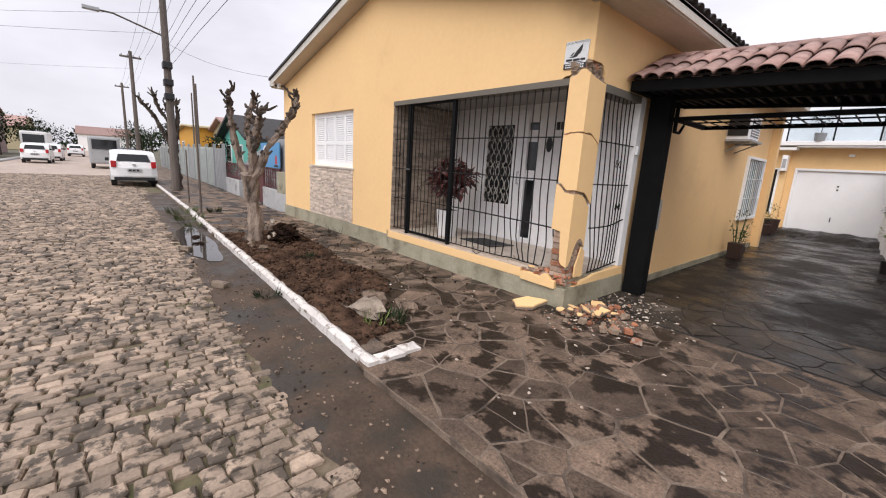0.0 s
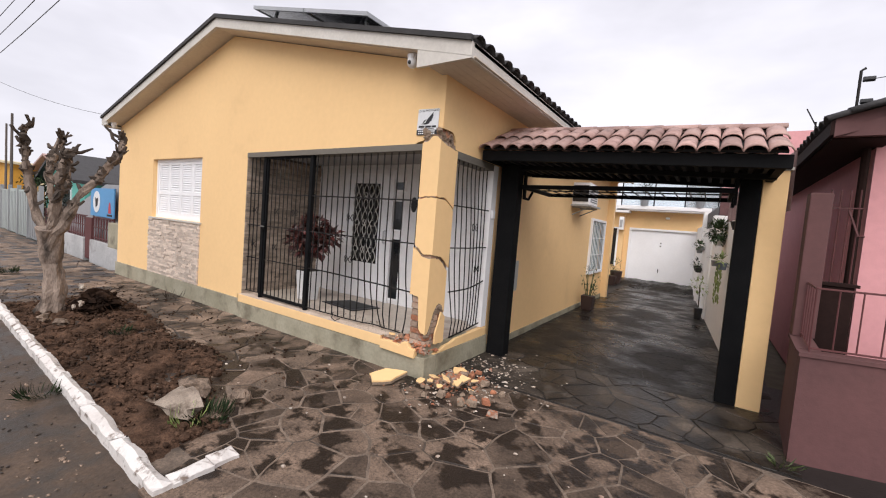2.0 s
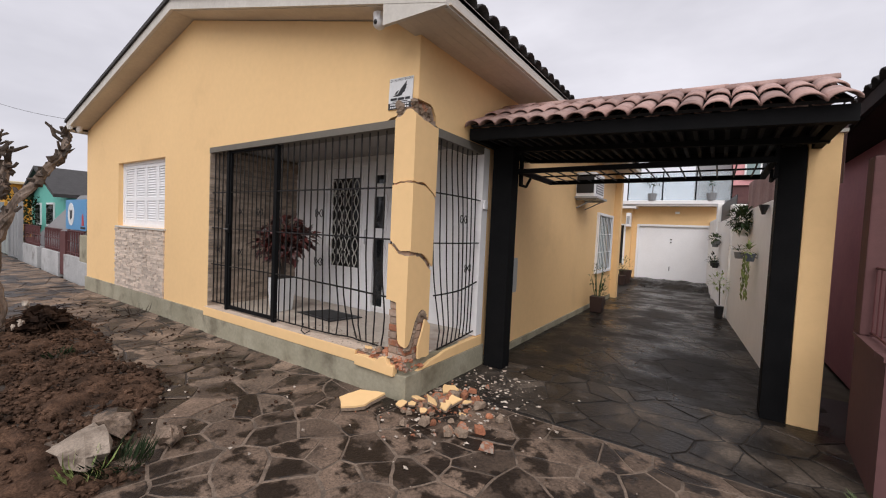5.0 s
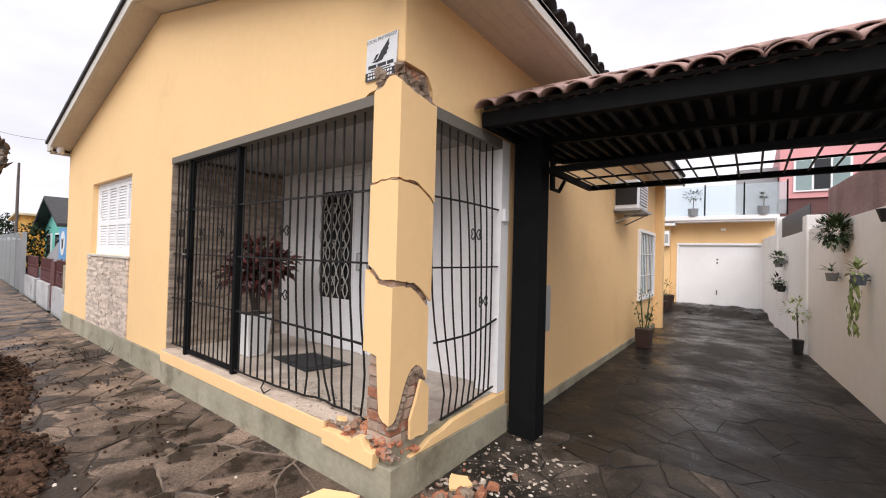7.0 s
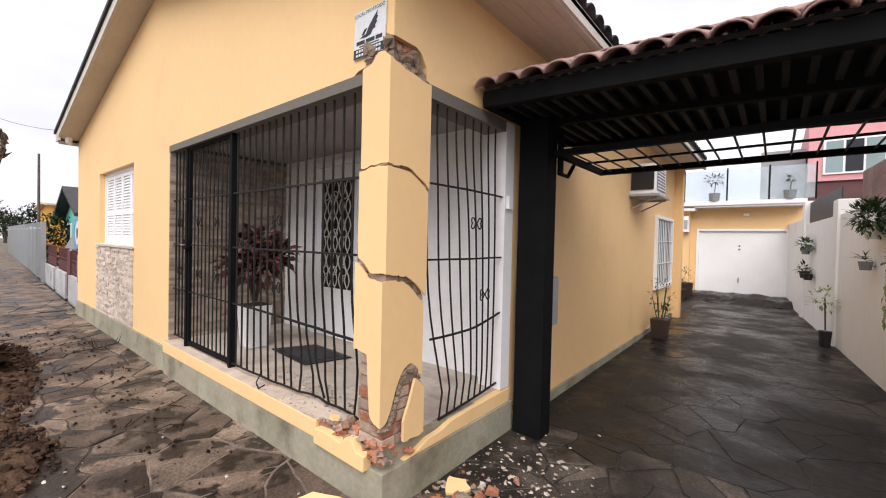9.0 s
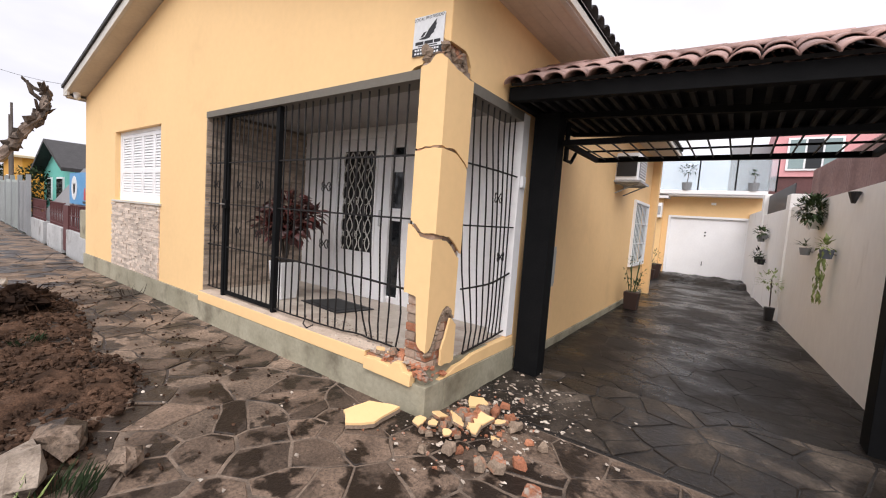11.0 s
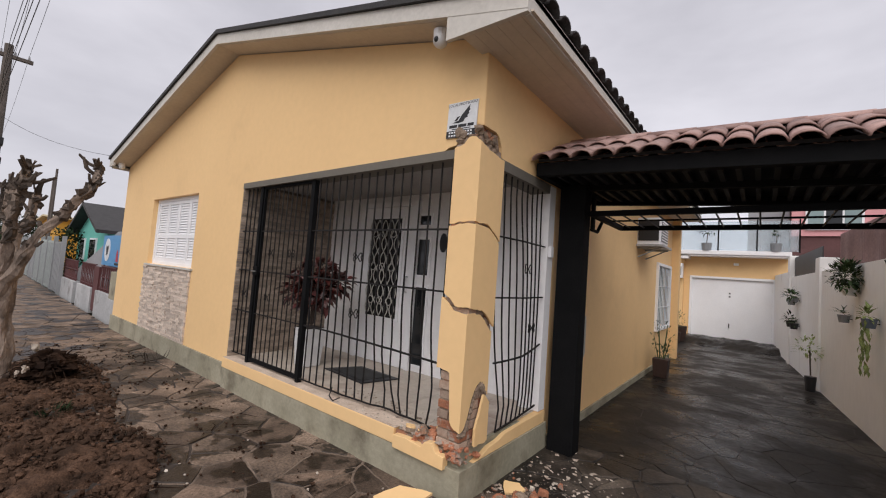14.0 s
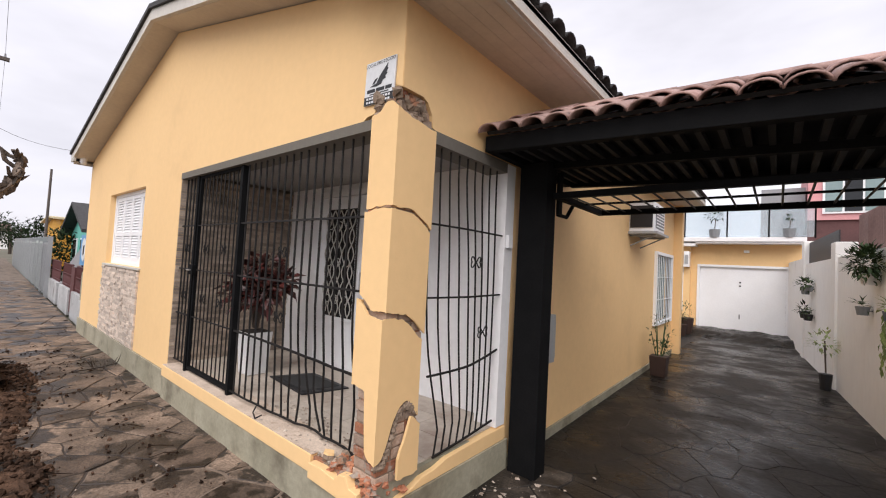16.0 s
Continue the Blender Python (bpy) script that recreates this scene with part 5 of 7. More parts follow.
Build().box(0, 0.16, 2.11, 7.75, -0.1, 2.2).obj("wall_panel", m_whitewall, bwall, xf=bx)
Build().box(0, 0.16, 8.1, 11.2, -0.1, 2.2).obj("wall_panel", m_whitewall, bwall, xf=bx)
Build().box(0, 0.16, 11.5, 14.49, -0.1, 2.35).obj("wall_panel", m_whitewall, bwall, xf=bx)
Build().box(-0.04, 0.24, 7.75, 8.1, -0.1, 2.46).obj("pier", m_whitewall, bwall, bevel=0.015, xf=bx)
Build().box(-0.04, 0.24, 11.2, 11.5, -0.1, 2.75).obj("pier", m_whitewall, bwall, bevel=0.015, xf=bx)
screen = thing("mesh_screen", "black shade mesh above the boundary wall", "screen")
Build().box(0.06, 0.08, 8.1, 11.2, 2.2, 2.7).obj("mesh", m_ink, screen, xf=bx)


def wall_pot(y, z, s, mat, leaf_mat, r, n, trail=0.0, ln=0.12, label="small pot with a green plant hung on the white wall"):
    t = thing("wall_pot", label, "plant", "pots on the white wall")
    x = drive_r(y)
    Build().taper(x - 0.03 - s * 0.6, y, z, z + s * 1.1, s * 0.55, s * 0.75, 10).obj("pot", mat, t)
    Build().box(x - 0.06, x - 0.001, y - 0.01, y + 0.01, z + s * 0.5, z + s * 0.6).obj("hook", m_ink, t)
    f = foliage(Build(), (x - 0.05 - s * 0.6, y, z + s * 1.1 + r * 0.55), r, n, ln, ln * 0.4, (0.8, 1, 0.9))
    f.obj("leaves", leaf_mat, t)
    if trail:
        tb = Build()
        for i in range(90):
            zz = z + s - trail * rng.random()
            tb.leaf((x - 0.06 - s * 0.6 + rng.uniform(-0.05, 0.03), y + rng.uniform(-0.09, 0.09), zz), (rng.uniform(-0.4, 0.4), rng.uniform(-0.4, 0.4), -1), 0.09, 0.03)
        tb.obj("trailing_leaves", m_paleleaf, t)


wall_pot(5.75, 1.36, 0.10, m_potgrey, m_leaf, 0.05, 12)
wall_pot(4.6, 1.36, 0.105, m_potblue, m_paleleaf, 0.07, 24, 0.62, label="blue-grey pot with pale trailing plant on white wall")
wall_pot(5.45, 1.75, 0.12, m_whitewall, m_leaf, 0.25, 640, 0.0, 0.085, "bushy green fern in a pot on white wall")
wall_pot(10.3, 1.5, 0.12, m_potgrey, m_leaf, 0.17, 60)
wall_pot(9.9, 1.58, 0.09, m_potgrey, m_leaf, 0.1, 30)
wall_pot(10.3, 0.98, 0.13, m_ink, m_darkleaf, 0.12, 40)
wall_pot(9.9, 0.96, 0.12, m_ink, m_leaf, 0.08, 20)
for y, z in ((4.0, 2.02),):
    t = thing("wall_cone", "small dark empty cone pot on the white wall", "pot", "empty cone pots")
    Build().taper(drive_r(y) - 0.06, y, z, z + 0.13, 0.02, 0.06, 8).obj("cone", m_ink, t)
fl = thing("floor_pot", "black pot with a thin shrub by the white pier", "plant")
Build().taper(2.50, 7.6, 0, 0.26, 0.07, 0.09, 10).obj("pot", m_ink, fl)
Build().tube([(2.50, 7.6, 0.28), (2.48, 7.61, 0.8)], 0.012, 5).obj("stem", m_barkdark, fl)
foliage(Build(), (2.48, 7.61, 0.78), 0.2, 70, 0.1, 0.04).obj("leaves", m_paleleaf, fl)

# ---- yellow gate pillar and the pink neighbour ----
pil = thing("gate_pillar", "yellow rendered gate pillar beside the black post", "pillar")
Build().box(3.015, 3.235, 1.86, 2.10, -0.02, 2.60).obj("shaft", m_wall, pil, bevel=0.012)
Build().box(2.99, 3.26, 1.84, 2.12, 2.6, 2.63).obj("capping", m_fascia, pil)
pinkw = thing("garden_wall", "low faded maroon garden wall with a thin cap", "wall")
PS = 0.26


def pk(x, y, z):
    """Runs the pink plot's front line slightly away from the street."""
    return (3.33 + x, 0.76 + PS * x + y, z)


Build().box(0, 5.5, 0, 0.14, -0.1, 0.90).obj("front_panel", m_maroon, pinkw, xf=pk)
Build().prism([(3.33, 0.90), (3.47, 0.94), (3.52, 1.72), (3.38, 1.72)], "z", -0.1, 0.90).obj("side_panel", m_maroon, pinkw)
Build().box(-0.015, 5.5, -0.015, 0.155, 0.902, 0.935).obj("cap", m_maroon, pinkw, xf=pk)
Build().prism([(3.315, 0.922), (3.485, 0.958), (3.535, 1.72), (3.365, 1.72)], "z", 0.902, 0.935).obj("cap", m_maroon, pinkw)
Build().box(3.37, 3.54, 1.56, 1.74, 0.936, 2.34).obj("pier", m_maroon, pinkw, "tall faded maroon pier", bevel=0.01)
rail = thing("garden_railing", "thin dark red iron railing on the garden wall", "railing")
for i in range(30):
    a = pk(0.06 + i * 0.15, 0.07, 0)
    Build().tube([(a[0], a[1], 0.96 if i % 8 else 0.935), (a[0], a[1], 1.47)], 0.006, 5).obj("bar", m_maroonrail, rail)
for i in range(5):
    y = 0.98 + i * 0.14
    Build().tube([(3.41 + 0.006 * i, y, 0.96 if i % 4 else 0.935), (3.41 + 0.006 * i, y, 1.47)], 0.006, 5).obj("bar", m_maroonrail, rail)
for zz in (0.965, 1.47):
    Build().tube([pk(0.06, 0.07, zz), pk(4.5, 0.07, zz)], 0.009, 5).obj("rail", m_maroonrail, rail)
    Build().tube([pk(0.06, 0.07, zz), (3.44, 1.6, zz)], 0.009, 5).obj("rail", m_maroonrail, rail)
pinkh = thing("pink_house", "pink rendered neighbouring house with dark eaves", "house")
Build().prism([(3.86, 1.95), (9.5, 3.4), (9.5, 11), (3.80, 9.5)], "z", -0.1, 2.9).obj("wall", m_pink, pinkh)
Build().prism([(3.86, 1.96), (9.5, 3.41), (9.5, 3.6), (3.86, 2.15)], "z", 2.9, 3.02).obj("gable_wall", m_pink, pinkh)
PSL = 0.34


def proof(x, y, z):
    return (x, y + PS * (x - 3.45), z + 2.93 + PSL * (x - 3.45))


Build().box(3.45, 8.2, 1.42, 9.5, 0.0, 0.05).obj("roof_deck", m_darkwood, pinkh, xf=proof)
Build().box(3.45, 8.2, 1.385, 1.418, -0.1, 0.06).obj("rake_board", m_maroon, pinkh, "faded maroon rake board", xf=proof)
Build().box(3.42, 3.448, 1.385, 9.5, -0.08, 0.05).obj("eave_board", m_darkwood, pinkh, xf=proof)
Build().prism([(3.46, 2.84), (3.86, 2.84), (3.86, 3.02), (3.46, 2.92)], "y", 1.43, 1.5).obj("eave_box", m_maroon, pinkh)
Build().box(3.46, 3.9, 1.5, 9.4, 2.83, 2.845).obj("soffit", m_darkwood, pinkh)
for i in range(38):
    y = 1.45 + i * 0.21
    place(dark_tile, "roof_tile", pinkh, Matrix.Translation((3.40, y, 2.965)) @ Matrix.Rotation(radians(-90), 4, "Z") @ Matrix.Rotation(math.atan(PSL), 4, "X"))
for i in range(26):
    x = 3.55 + i * 0.18
    place(dark_tile, "roof_tile", pinkh, Matrix.Translation(proof(x, 1.4, 0.055)) @ Matrix.Rotation(radians(-90), 4, "Z") @ Matrix.Rotation(math.atan(PSL), 4, "X"))
Build().tube([(3.80, 1.98, 0.3), (3.80, 1.98, 2.84)], 0.035, 8).obj("drain_pipe", m_darkwood, pinkh)
sheet_t = thing("corrugated_fence", "pinkish corrugated sheet fence above the white wall", "fence")
cs = Build()
cs.sheet(220, 1, lambda u, w: (drive_r(2.1 + 5.4 * u) + 0.2 + 0.012 * math.sin(u * 5.4 / 0.076 * 6.283), 2.1 + 5.4 * u, 2.2 + 0.66 * w))
cs.obj("sheet", m_corr, sheet_t)
bars = thing("side_gate", "tall thin barred side gate of the pink house", "gate")
for i in range(4):
    x = 3.56 + i * 0.07
    Build().tube([(x, 1.8, 0.9), (x, 1.8, 2.4)], 0.007, 5).obj("bar", m_maroonrail, bars)
for zz in (1.35, 2.22):
    Build().tube([(3.54, 1.8, zz), (3.8, 1.8, zz)], 0.008, 5).obj("rail", m_maroonrail, bars)
Build().tube([(3.7, 1.8, 2.2), (3.78, 1.76, 1.95), (3.82, 1.74, 1.95)], 0.01, 5).obj("hook", m_maroonrail, bars)
cab = thing("dark_cabinet", "dark wooden cabinet behind the garden railing", "cabinet")
Build().box(3.46, 3.78, 1.62, 1.78, -0.1, 1.46).obj("body", m_darkwood, cab, bevel=0.008)
Build().box(3.43, 3.81, 1.6, 1.79, 1.462, 1.49).obj("top", m_darkwood, cab)
mast = thing("electric_fence_post", "thin fence post with two black insulators on the eave", "post")
mp0 = proof(3.6, 1.5, 0.05)
Build().tube([mp0, (mp0[0], mp0[1], mp0[2] + 0.42), (mp0[0] + 0.03, mp0[1], mp0[2] + 0.44)], 0.012, 6).obj("post", m_bar, mast)
for dz in (0.14, 0.34):
    Build().tube([(mp0[0] + 0.02, mp0[1], mp0[2] + dz), (mp0[0] + 0.1, mp0[1], mp0[2] + dz)], 0.024, 8).obj("insulator", m_ink, mast)
    Build().tube([(mp0[0] + 0.1, mp0[1], mp0[2] + dz), (mp0[0] + 1.5, mp0[1] + 0.3, mp0[2] + dz + 0.22), (mp0[0] + 5, mp0[1] + 1.2, mp0[2] + dz + 0.9)], 0.004, 4).obj("wire", m_cable, mast)
ant = thing("antenna", "small roof antenna against the sky", "antenna")
Build().tube([(4.0, 6.5, 3.2), (4.0, 6.5, 4.2)], 0.015, 5).obj("mast", m_bar, ant)
Build().tube([(3.85, 6.5, 4.45), (4.02, 6.5, 4.1)], 0.012, 5).obj("dipole", m_bar, ant)
Build().tube([(4.0, 6.5, 4.05), (4.3, 6.5, 4.25)], 0.01, 5).obj("arm", m_bar, ant)


# ---- soil bed between kerb and paving ----
def bed(x, y):
    """How deep in the dug-up bed a place lies: 1 inside, 0 outside."""
    e = 0.16 * noise.noise(Vector((x * 1.3, y * 1.3, 7))) + 0.07 * noise.noise(Vector((x * 4, y * 4, 3)))
    far = -1.12 + 0.3 * max(0, min(1, (-3.0 - x) / 2.0)) - 0.75 * max(0, min(1, (x + 1.9) / 1.2))
    d = min(x + 6.3, -0.28 - x, far - y)
    return max(0.0, min(1.0, (d + e) / 0.22))


soil = Build()
NX, NY = 190, 64


def soil_pt(u, w):
    x, y = -6.6 + 6.55 * u, -2.54 + 2.28 * w
    k = bed(x, y)
    n1 = noise.noise(Vector((x * 3.2, y * 3.2, 1))) * 0.5 + noise.noise(Vector((x * 9, y * 9, 5))) * 0.35 + noise.noise(Vector((x * 20, y * 20, 8))) * 0.42
    return (x, y, -0.05 + k * (0.066 + 0.12 * n1))


soil.sheet(NX, NY, soil_pt)
soil_ob = soil.obj("soil_bed", m_soil, smooth=True)
tagged(soil_ob, "dug-up wet brown soil bed beside the kerb", "soil", kind="structure")
clods = Build()
for i in range(8200):
    x, y = rng.uniform(-7.5, -0.4), rng.uniform(-2.5, -0.3)
    if bed(x, y) > 0.2 or rng.random() < 0.10:
        clods.lump((x, y, 0.03 if bed(x, y) > 0.5 else 0.008), (0.006 + 0.042 * rng.random() ** 2.5) * (1 if bed(x, y) > 0.5 else 0.5), i * 0.37, (1, 0.8, 0.6), 0.5, 3, 5)
tagged(clods.obj("soil_clods", m_soil), "scattered brown clods of earth on paving", "soil", kind="stuff")

# ---- flagstones ----
frng = random.Random(21)


def clip(poly, px, py, nx, ny):
    """Keeps the part of poly where (p - (px, py)) . (nx, ny) <= 0."""
    out = []
    for (ax, ay), (bx_, by_) in zip(poly, poly[1:] + poly[:1]):
        da, db = (ax - px) * nx + (ay - py) * ny, (bx_ - px) * nx + (by_ - py) * ny
        if da <= 0:
            out.append((ax, ay))
        if (da < 0) != (db < 0) and da != db:
            t = da / (da - db)
            out.append((ax + (bx_ - ax) * t, ay + (by_ - ay) * t))
    return out


def crazy(x0, x1, y0, y1, size, joint, seeds=None):
    """Irregular stones that fill a rectangle, as polygons."""
    pts = []
    nx, ny = max(1, int((x1 - x0) / size)), max(1, int((y1 - y0) / size))
    for j in range(-1, ny + 1):
        for i in range(-1, nx + 1):
            if frng.random() < 0.3:
                continue
            pts.append((x0 + (i + 0.5 + frng.uniform(-0.62, 0.62)) * (x1 - x0) / nx, y0 + (j + 0.5 + frng.uniform(-0.62, 0.62)) * (y1 - y0) / ny))
            if frng.random() < 0.28:
                pts.append((pts[-1][0] + frng.uniform(-0.22, 0.22), pts[-1][1] + frng.uniform(-0.22, 0.22)))
    P = np.array(pts)
    for k, (px, py) in enumerate(pts):
        gap_w = joint * frng.uniform(0.45, 1.45)
        poly = [(x0, y0), (x1, y0), (x1, y1), (x0, y1)]
        d = np.hypot(P[:, 0] - px, P[:, 1] - py)
        for m in np.argsort(d)[1:26]:
            qx, qy = P[m]
            L = d[m]
            if L < 1e-6:
                continue
            ux, uy = (qx - px) / L, (qy - py) / L
            poly = clip(poly, px + ux * (L / 2 - gap_w), py + uy * (L / 2 - gap_w), ux, uy)
            if len(poly) < 3:
                break
        if len(poly) >= 3:
            a = 0.5 * abs(sum(p[0] * q[1] - q[0] * p[1] for p, q in zip(poly, poly[1:] + poly[:1])))
            if a > 0.006:
                yield poly


def flag(poly, z, thick=0.03, lip=0.005):
    """One stone: worn edge line, slightly uneven outline and tilt."""
    b = Build()
    fine = []
    for (ax, ay), (cx, cy) in zip(poly, poly[1:] + poly[:1]):
        L = math.hypot(cx - ax, cy - ay)
        n = 1 + int(L / 0.11)
        for i in range(n):
            t = i / n
            x, y = ax + (cx - ax) * t, ay + (cy - ay) * t
            fine.append((x + 0.013 * noise.noise(Vector((x * 11, y * 11, 1))), y + 0.013 * noise.noise(Vector((x * 11, y * 11, 6)))))
    mx, my = sum(p[0] for p in fine) / len(fine), sum(p[1] for p in fine) / len(fine)
    tx, ty = frng.uniform(-0.006, 0.006), frng.uniform(-0.006, 0.006)
    n = len(fine)
    for s, dz in ((1.0, -thick), (1.0, -lip), (1 - 7 * lip, 0.0)):
        for x, y in fine:
            b.v.append(((x - mx) * s, (y - my) * s, dz + (x - mx) * tx + (y - my) * ty))
    for r in range(2):
        b.f += [(r * n + i, r * n + (i + 1) % n, (r + 1) * n + (i + 1) % n, (r + 1) * n + i) for i in range(n)]
    b.f.append(tuple(2 * n + i for i in range(n)))
    return b, Vector((mx, my, z))


def lay(polys, mat, parent, z, hide=None, lip=0.005, other=None):
    for poly in polys:
        mx, my = sum(p[0] for p in poly) / len(poly), sum(p[1] for p in poly) / len(poly)
        if hide and hide(mx, my):
            continue
        b, at = flag(poly, z + frng.uniform(-0.8, 0.8) * lip, 0.03, lip)
        ob = b.obj("flagstone", other if other and mx < -1.6 + frng.uniform(-1.2, 1.2) else mat, parent)
        ob.location = at


lay(crazy(-9.3, 6.0, KERB_Y - 0.02, 0.43, 0.305, 0.009), m_flag, pave_ob, 0.001,
    lambda x, y: (x < -0.3 and y > 0.25) or bed(x, y) > 0.95 or (x > 3.6 and y > 0.76 + PS * (x - 3.33) + 0.3) or (y < KERB_Y + 0.14 and x < 0.04), 0.005, m_flagdry)
lay(crazy(0.05, 3.4, 0.5, 1.75, 0.27, 0.009), m_flagnear, drive_bed, 0.0, lambda x, y: x < XR + SKEW * y - 0.1 or x > drive_r(y) + 0.25, 0.005)
lay(crazy(0.05, 3.4, 1.76, 6.6, 0.33, 0.003), m_flagdrive, drive_bed, -0.004, lambda x, y: x < XR + SKEW * y - 0.1 or x > drive_r(y) + 0.25, 0.0022)
far_flags = Build()
for poly in list(crazy(0.05, 3.4, 6.63, 12.7, 0.5, 0.0014)):
    b, at = flag(poly, -0.004 + frng.uniform(-0.0012, 0.0012), 0.03, 0.0008)
    k = len(far_flags.v)
    far_flags.v += [(v[0] + at.x, v[1] + at.y, v[2] + at.z) for v in b.v]
    far_flags.f += [tuple(i + k for i in f) for f in b.f]
far_flags.obj("flagstones", m_flagdrive, drive_bed)["kind"] = "stuff"
pave_far = Build().box(-60, -9.41, -2.2, 0.05, -0.15, -0.012).obj("pavement_far", m_mortar)
tagged(pave_far, "crazy-paved street pavement farther along", "pavement", kind="structure")
far_flags = Build()
for poly in list(crazy(-24, -9.42, -2.19, 0.04, 0.5, 0.012)):
    b, at = flag(poly, 0.001 + frng.uniform(-0.004, 0.004))
    k = len(far_flags.v)
    far_flags.v += [(v[0] + at.x, v[1] + at.y, v[2] + at.z) for v in b.v]
    far_flags.f += [tuple(i + k for i in f) for f in b.f]
far_flags.obj("flagstones", m_flagdry, pave_far)["kind"] = "stuff"

# ---- cobbles ----
crng = random.Random(5)
near_meshes = []


def cobble_geo(b, cx, cy, z, lx, ly, h, seed):
    k = len(b.v)
    n = 8
    base = [(-0.5, -0.42), (-0.42, -0.5), (0.42, -0.5), (0.5, -0.42), (0.5, 0.42), (0.42, 0.5), (-0.42, 0.5), (-0.5, 0.42)]
    jx = [crng.uniform(-0.09, 0.09) for _ in base]
    jy = [crng.uniform(-0.09, 0.09) for _ in base]
    for s, dz in ((1.0, -h), (0.99, -0.012), (0.86, 0.0)):
        for i, (u, w) in enumerate(base):
            b.v.append((cx + (u + jx[i]) * lx * s, cy + (w + jy[i]) * ly * s, z + dz + (crng.uniform(-0.003, 0.003) if dz == 0 else 0)))
    b.v.append((cx, cy, z + crng.uniform(0.0, 0.006)))
    for r in range(2):
        b.f += [(k + r * n + i, k + r * n + (i + 1) % n, k + (r + 1) * n + (i + 1) % n, k + (r + 1) * n + i) for i in range(n)]
    b.f += [(k + 2 * n + i, k + 2 * n + (i + 1) % n, k + 3 * n) for i in range(n)]


rest = Build()
count = 0
x = 6.6
while x > -27:
    w = crng.uniform(0.08, 0.12) * (1 if x > -12 else 1.5)
    y = -3.1 + crng.uniform(-0.1, 0.1)
    while y > -10.1:
        ln = crng.uniform(0.11, 0.195) * (1 if x > -12 else 1.4)
        cy = y - ln / 2
        cx = x - w / 2 + 0.05 * math.sin(cy * 1.3)
        sunk = 0.02 if cy > mud_edge(cx) + 0.02 else 0.0
        if cy < mud_edge(cx) + 0.3 and crng.random() > (0.6 if sunk else 0.02):
            zc = road_z(cy) + 0.018 + crng.uniform(-0.008, 0.008) - sunk
            near = -3.4 < cx < 1.2 and -5.6 < cy
            if near and count < 300 and crng.random() < 0.62:
                b = Build()
                cobble_geo(b, 0, 0, 0, w - 0.011, ln - 0.011, 0.06, count)
                ob = b.obj("cobble", m_cobble, road)
                ob.location = (cx, cy, zc)
                count += 1
            else:
                cobble_geo(rest, cx, cy, zc, w - 0.011, ln - 0.011, 0.06, 1)
        y -= ln
    x -= w
rest.obj("cobbles", m_cobble, road, "pinkish grey granite cobbles")["kind"] = "stuff"

# ---- rubble at the corner ----
rr = random.Random(11)


def chunk(name, mat, label, cat, group, at, r, squash, seed, plaster=False, turn=0.0, z=None):
    """A broken chunk; plaster pieces are flat slabs with a painted face and a raw underside."""
    e = thing(name, label, cat, group, at=at)
    n = rr.randint(4, 6)
    big = []
    for i in range(n):
        a = 2 * math.pi * (i + rr.uniform(-0.32, 0.32)) / n
        k = rr.uniform(0.65, 1.2)
        big.append((math.cos(a) * r * squash[0] * k, math.sin(a) * r * squash[1] * k))
    out = []
    for (ax, ay), (cx, cy) in zip(big, big[1:] + big[:1]):
        for q in (0, 0.3, 0.62):
            wob = r * 0.06 if q else 0
            out.append((ax + (cx - ax) * q + rr.uniform(-wob, wob), ay + (cy - ay) * q + rr.uniform(-wob, wob)))
    h = r * squash[2]
    if plaster:
        Build().prism(out, "z", 0, h * 0.62).obj("mortar_back", m_rawmortar, e)
        Build().prism([(p * 1.0, q * 1.0) for p, q in out], "z", h * 0.62 + 0.0005, h).obj("painted_face", mat, e)
    else:
        b = Build()
        k = len(out)
        b.v += [(p, q, 0) for p, q in out] + [(p * rr.uniform(0.72, 0.95), q * rr.uniform(0.72, 0.95), h * rr.uniform(0.75, 1.1)) for p, q in out]
        b.f += [tuple(reversed(range(k))), tuple(range(k, 2 * k))] + [(i, (i + 1) % k, k + (i + 1) % k, k + i) for i in range(k)]
        b.obj("lump", mat, e, bevel=0.004)
    e.matrix_basis = Matrix.Translation(at) @ Euler((rr.uniform(-0.3, 0.3), rr.uniform(-0.3, 0.3), turn)).to_matrix().to_4x4()
    return e


slab = chunk("plaster_slab", m_wall, "large flat slab of yellow plaster lying on the paving", "rubble", "fallen plaster", (-0.17, -0.37, 0.03), 0.2, (1.15, 0.78, 0.24), 1, True, 0.5)
slab.matrix_basis = Matrix.Translation((-0.17, -0.37, 0.035)) @ Euler((0.16, -0.06, 0.75)).to_matrix().to_4x4()
PIECES = ((0.30, 0.42, 0.115), (0.22, 0.02, 0.075), (0.36, 0.0, 0.085), (0.45, 0.10, 0.06), (0.50, 0.16, 0.10), (0.55, -0.02, 0.085), (0.13, -0.12, 0.06), (0.60, 0.24, 0.05), (0.28, -0.16, 0.05), (0.66, 0.06, 0.045), (0.40, -0.14, 0.05))
for i, (x, y, r) in enumerate(PIECES):
    chunk("plaster_chunk", m_wall, "broken chunk of yellow plaster among the rubble", "rubble", "fallen plaster", (x, y, 0.012 + 0.03 * (i % 3)), r, (1, 0.8, 0.34), i, True, rr.uniform(0, 3))
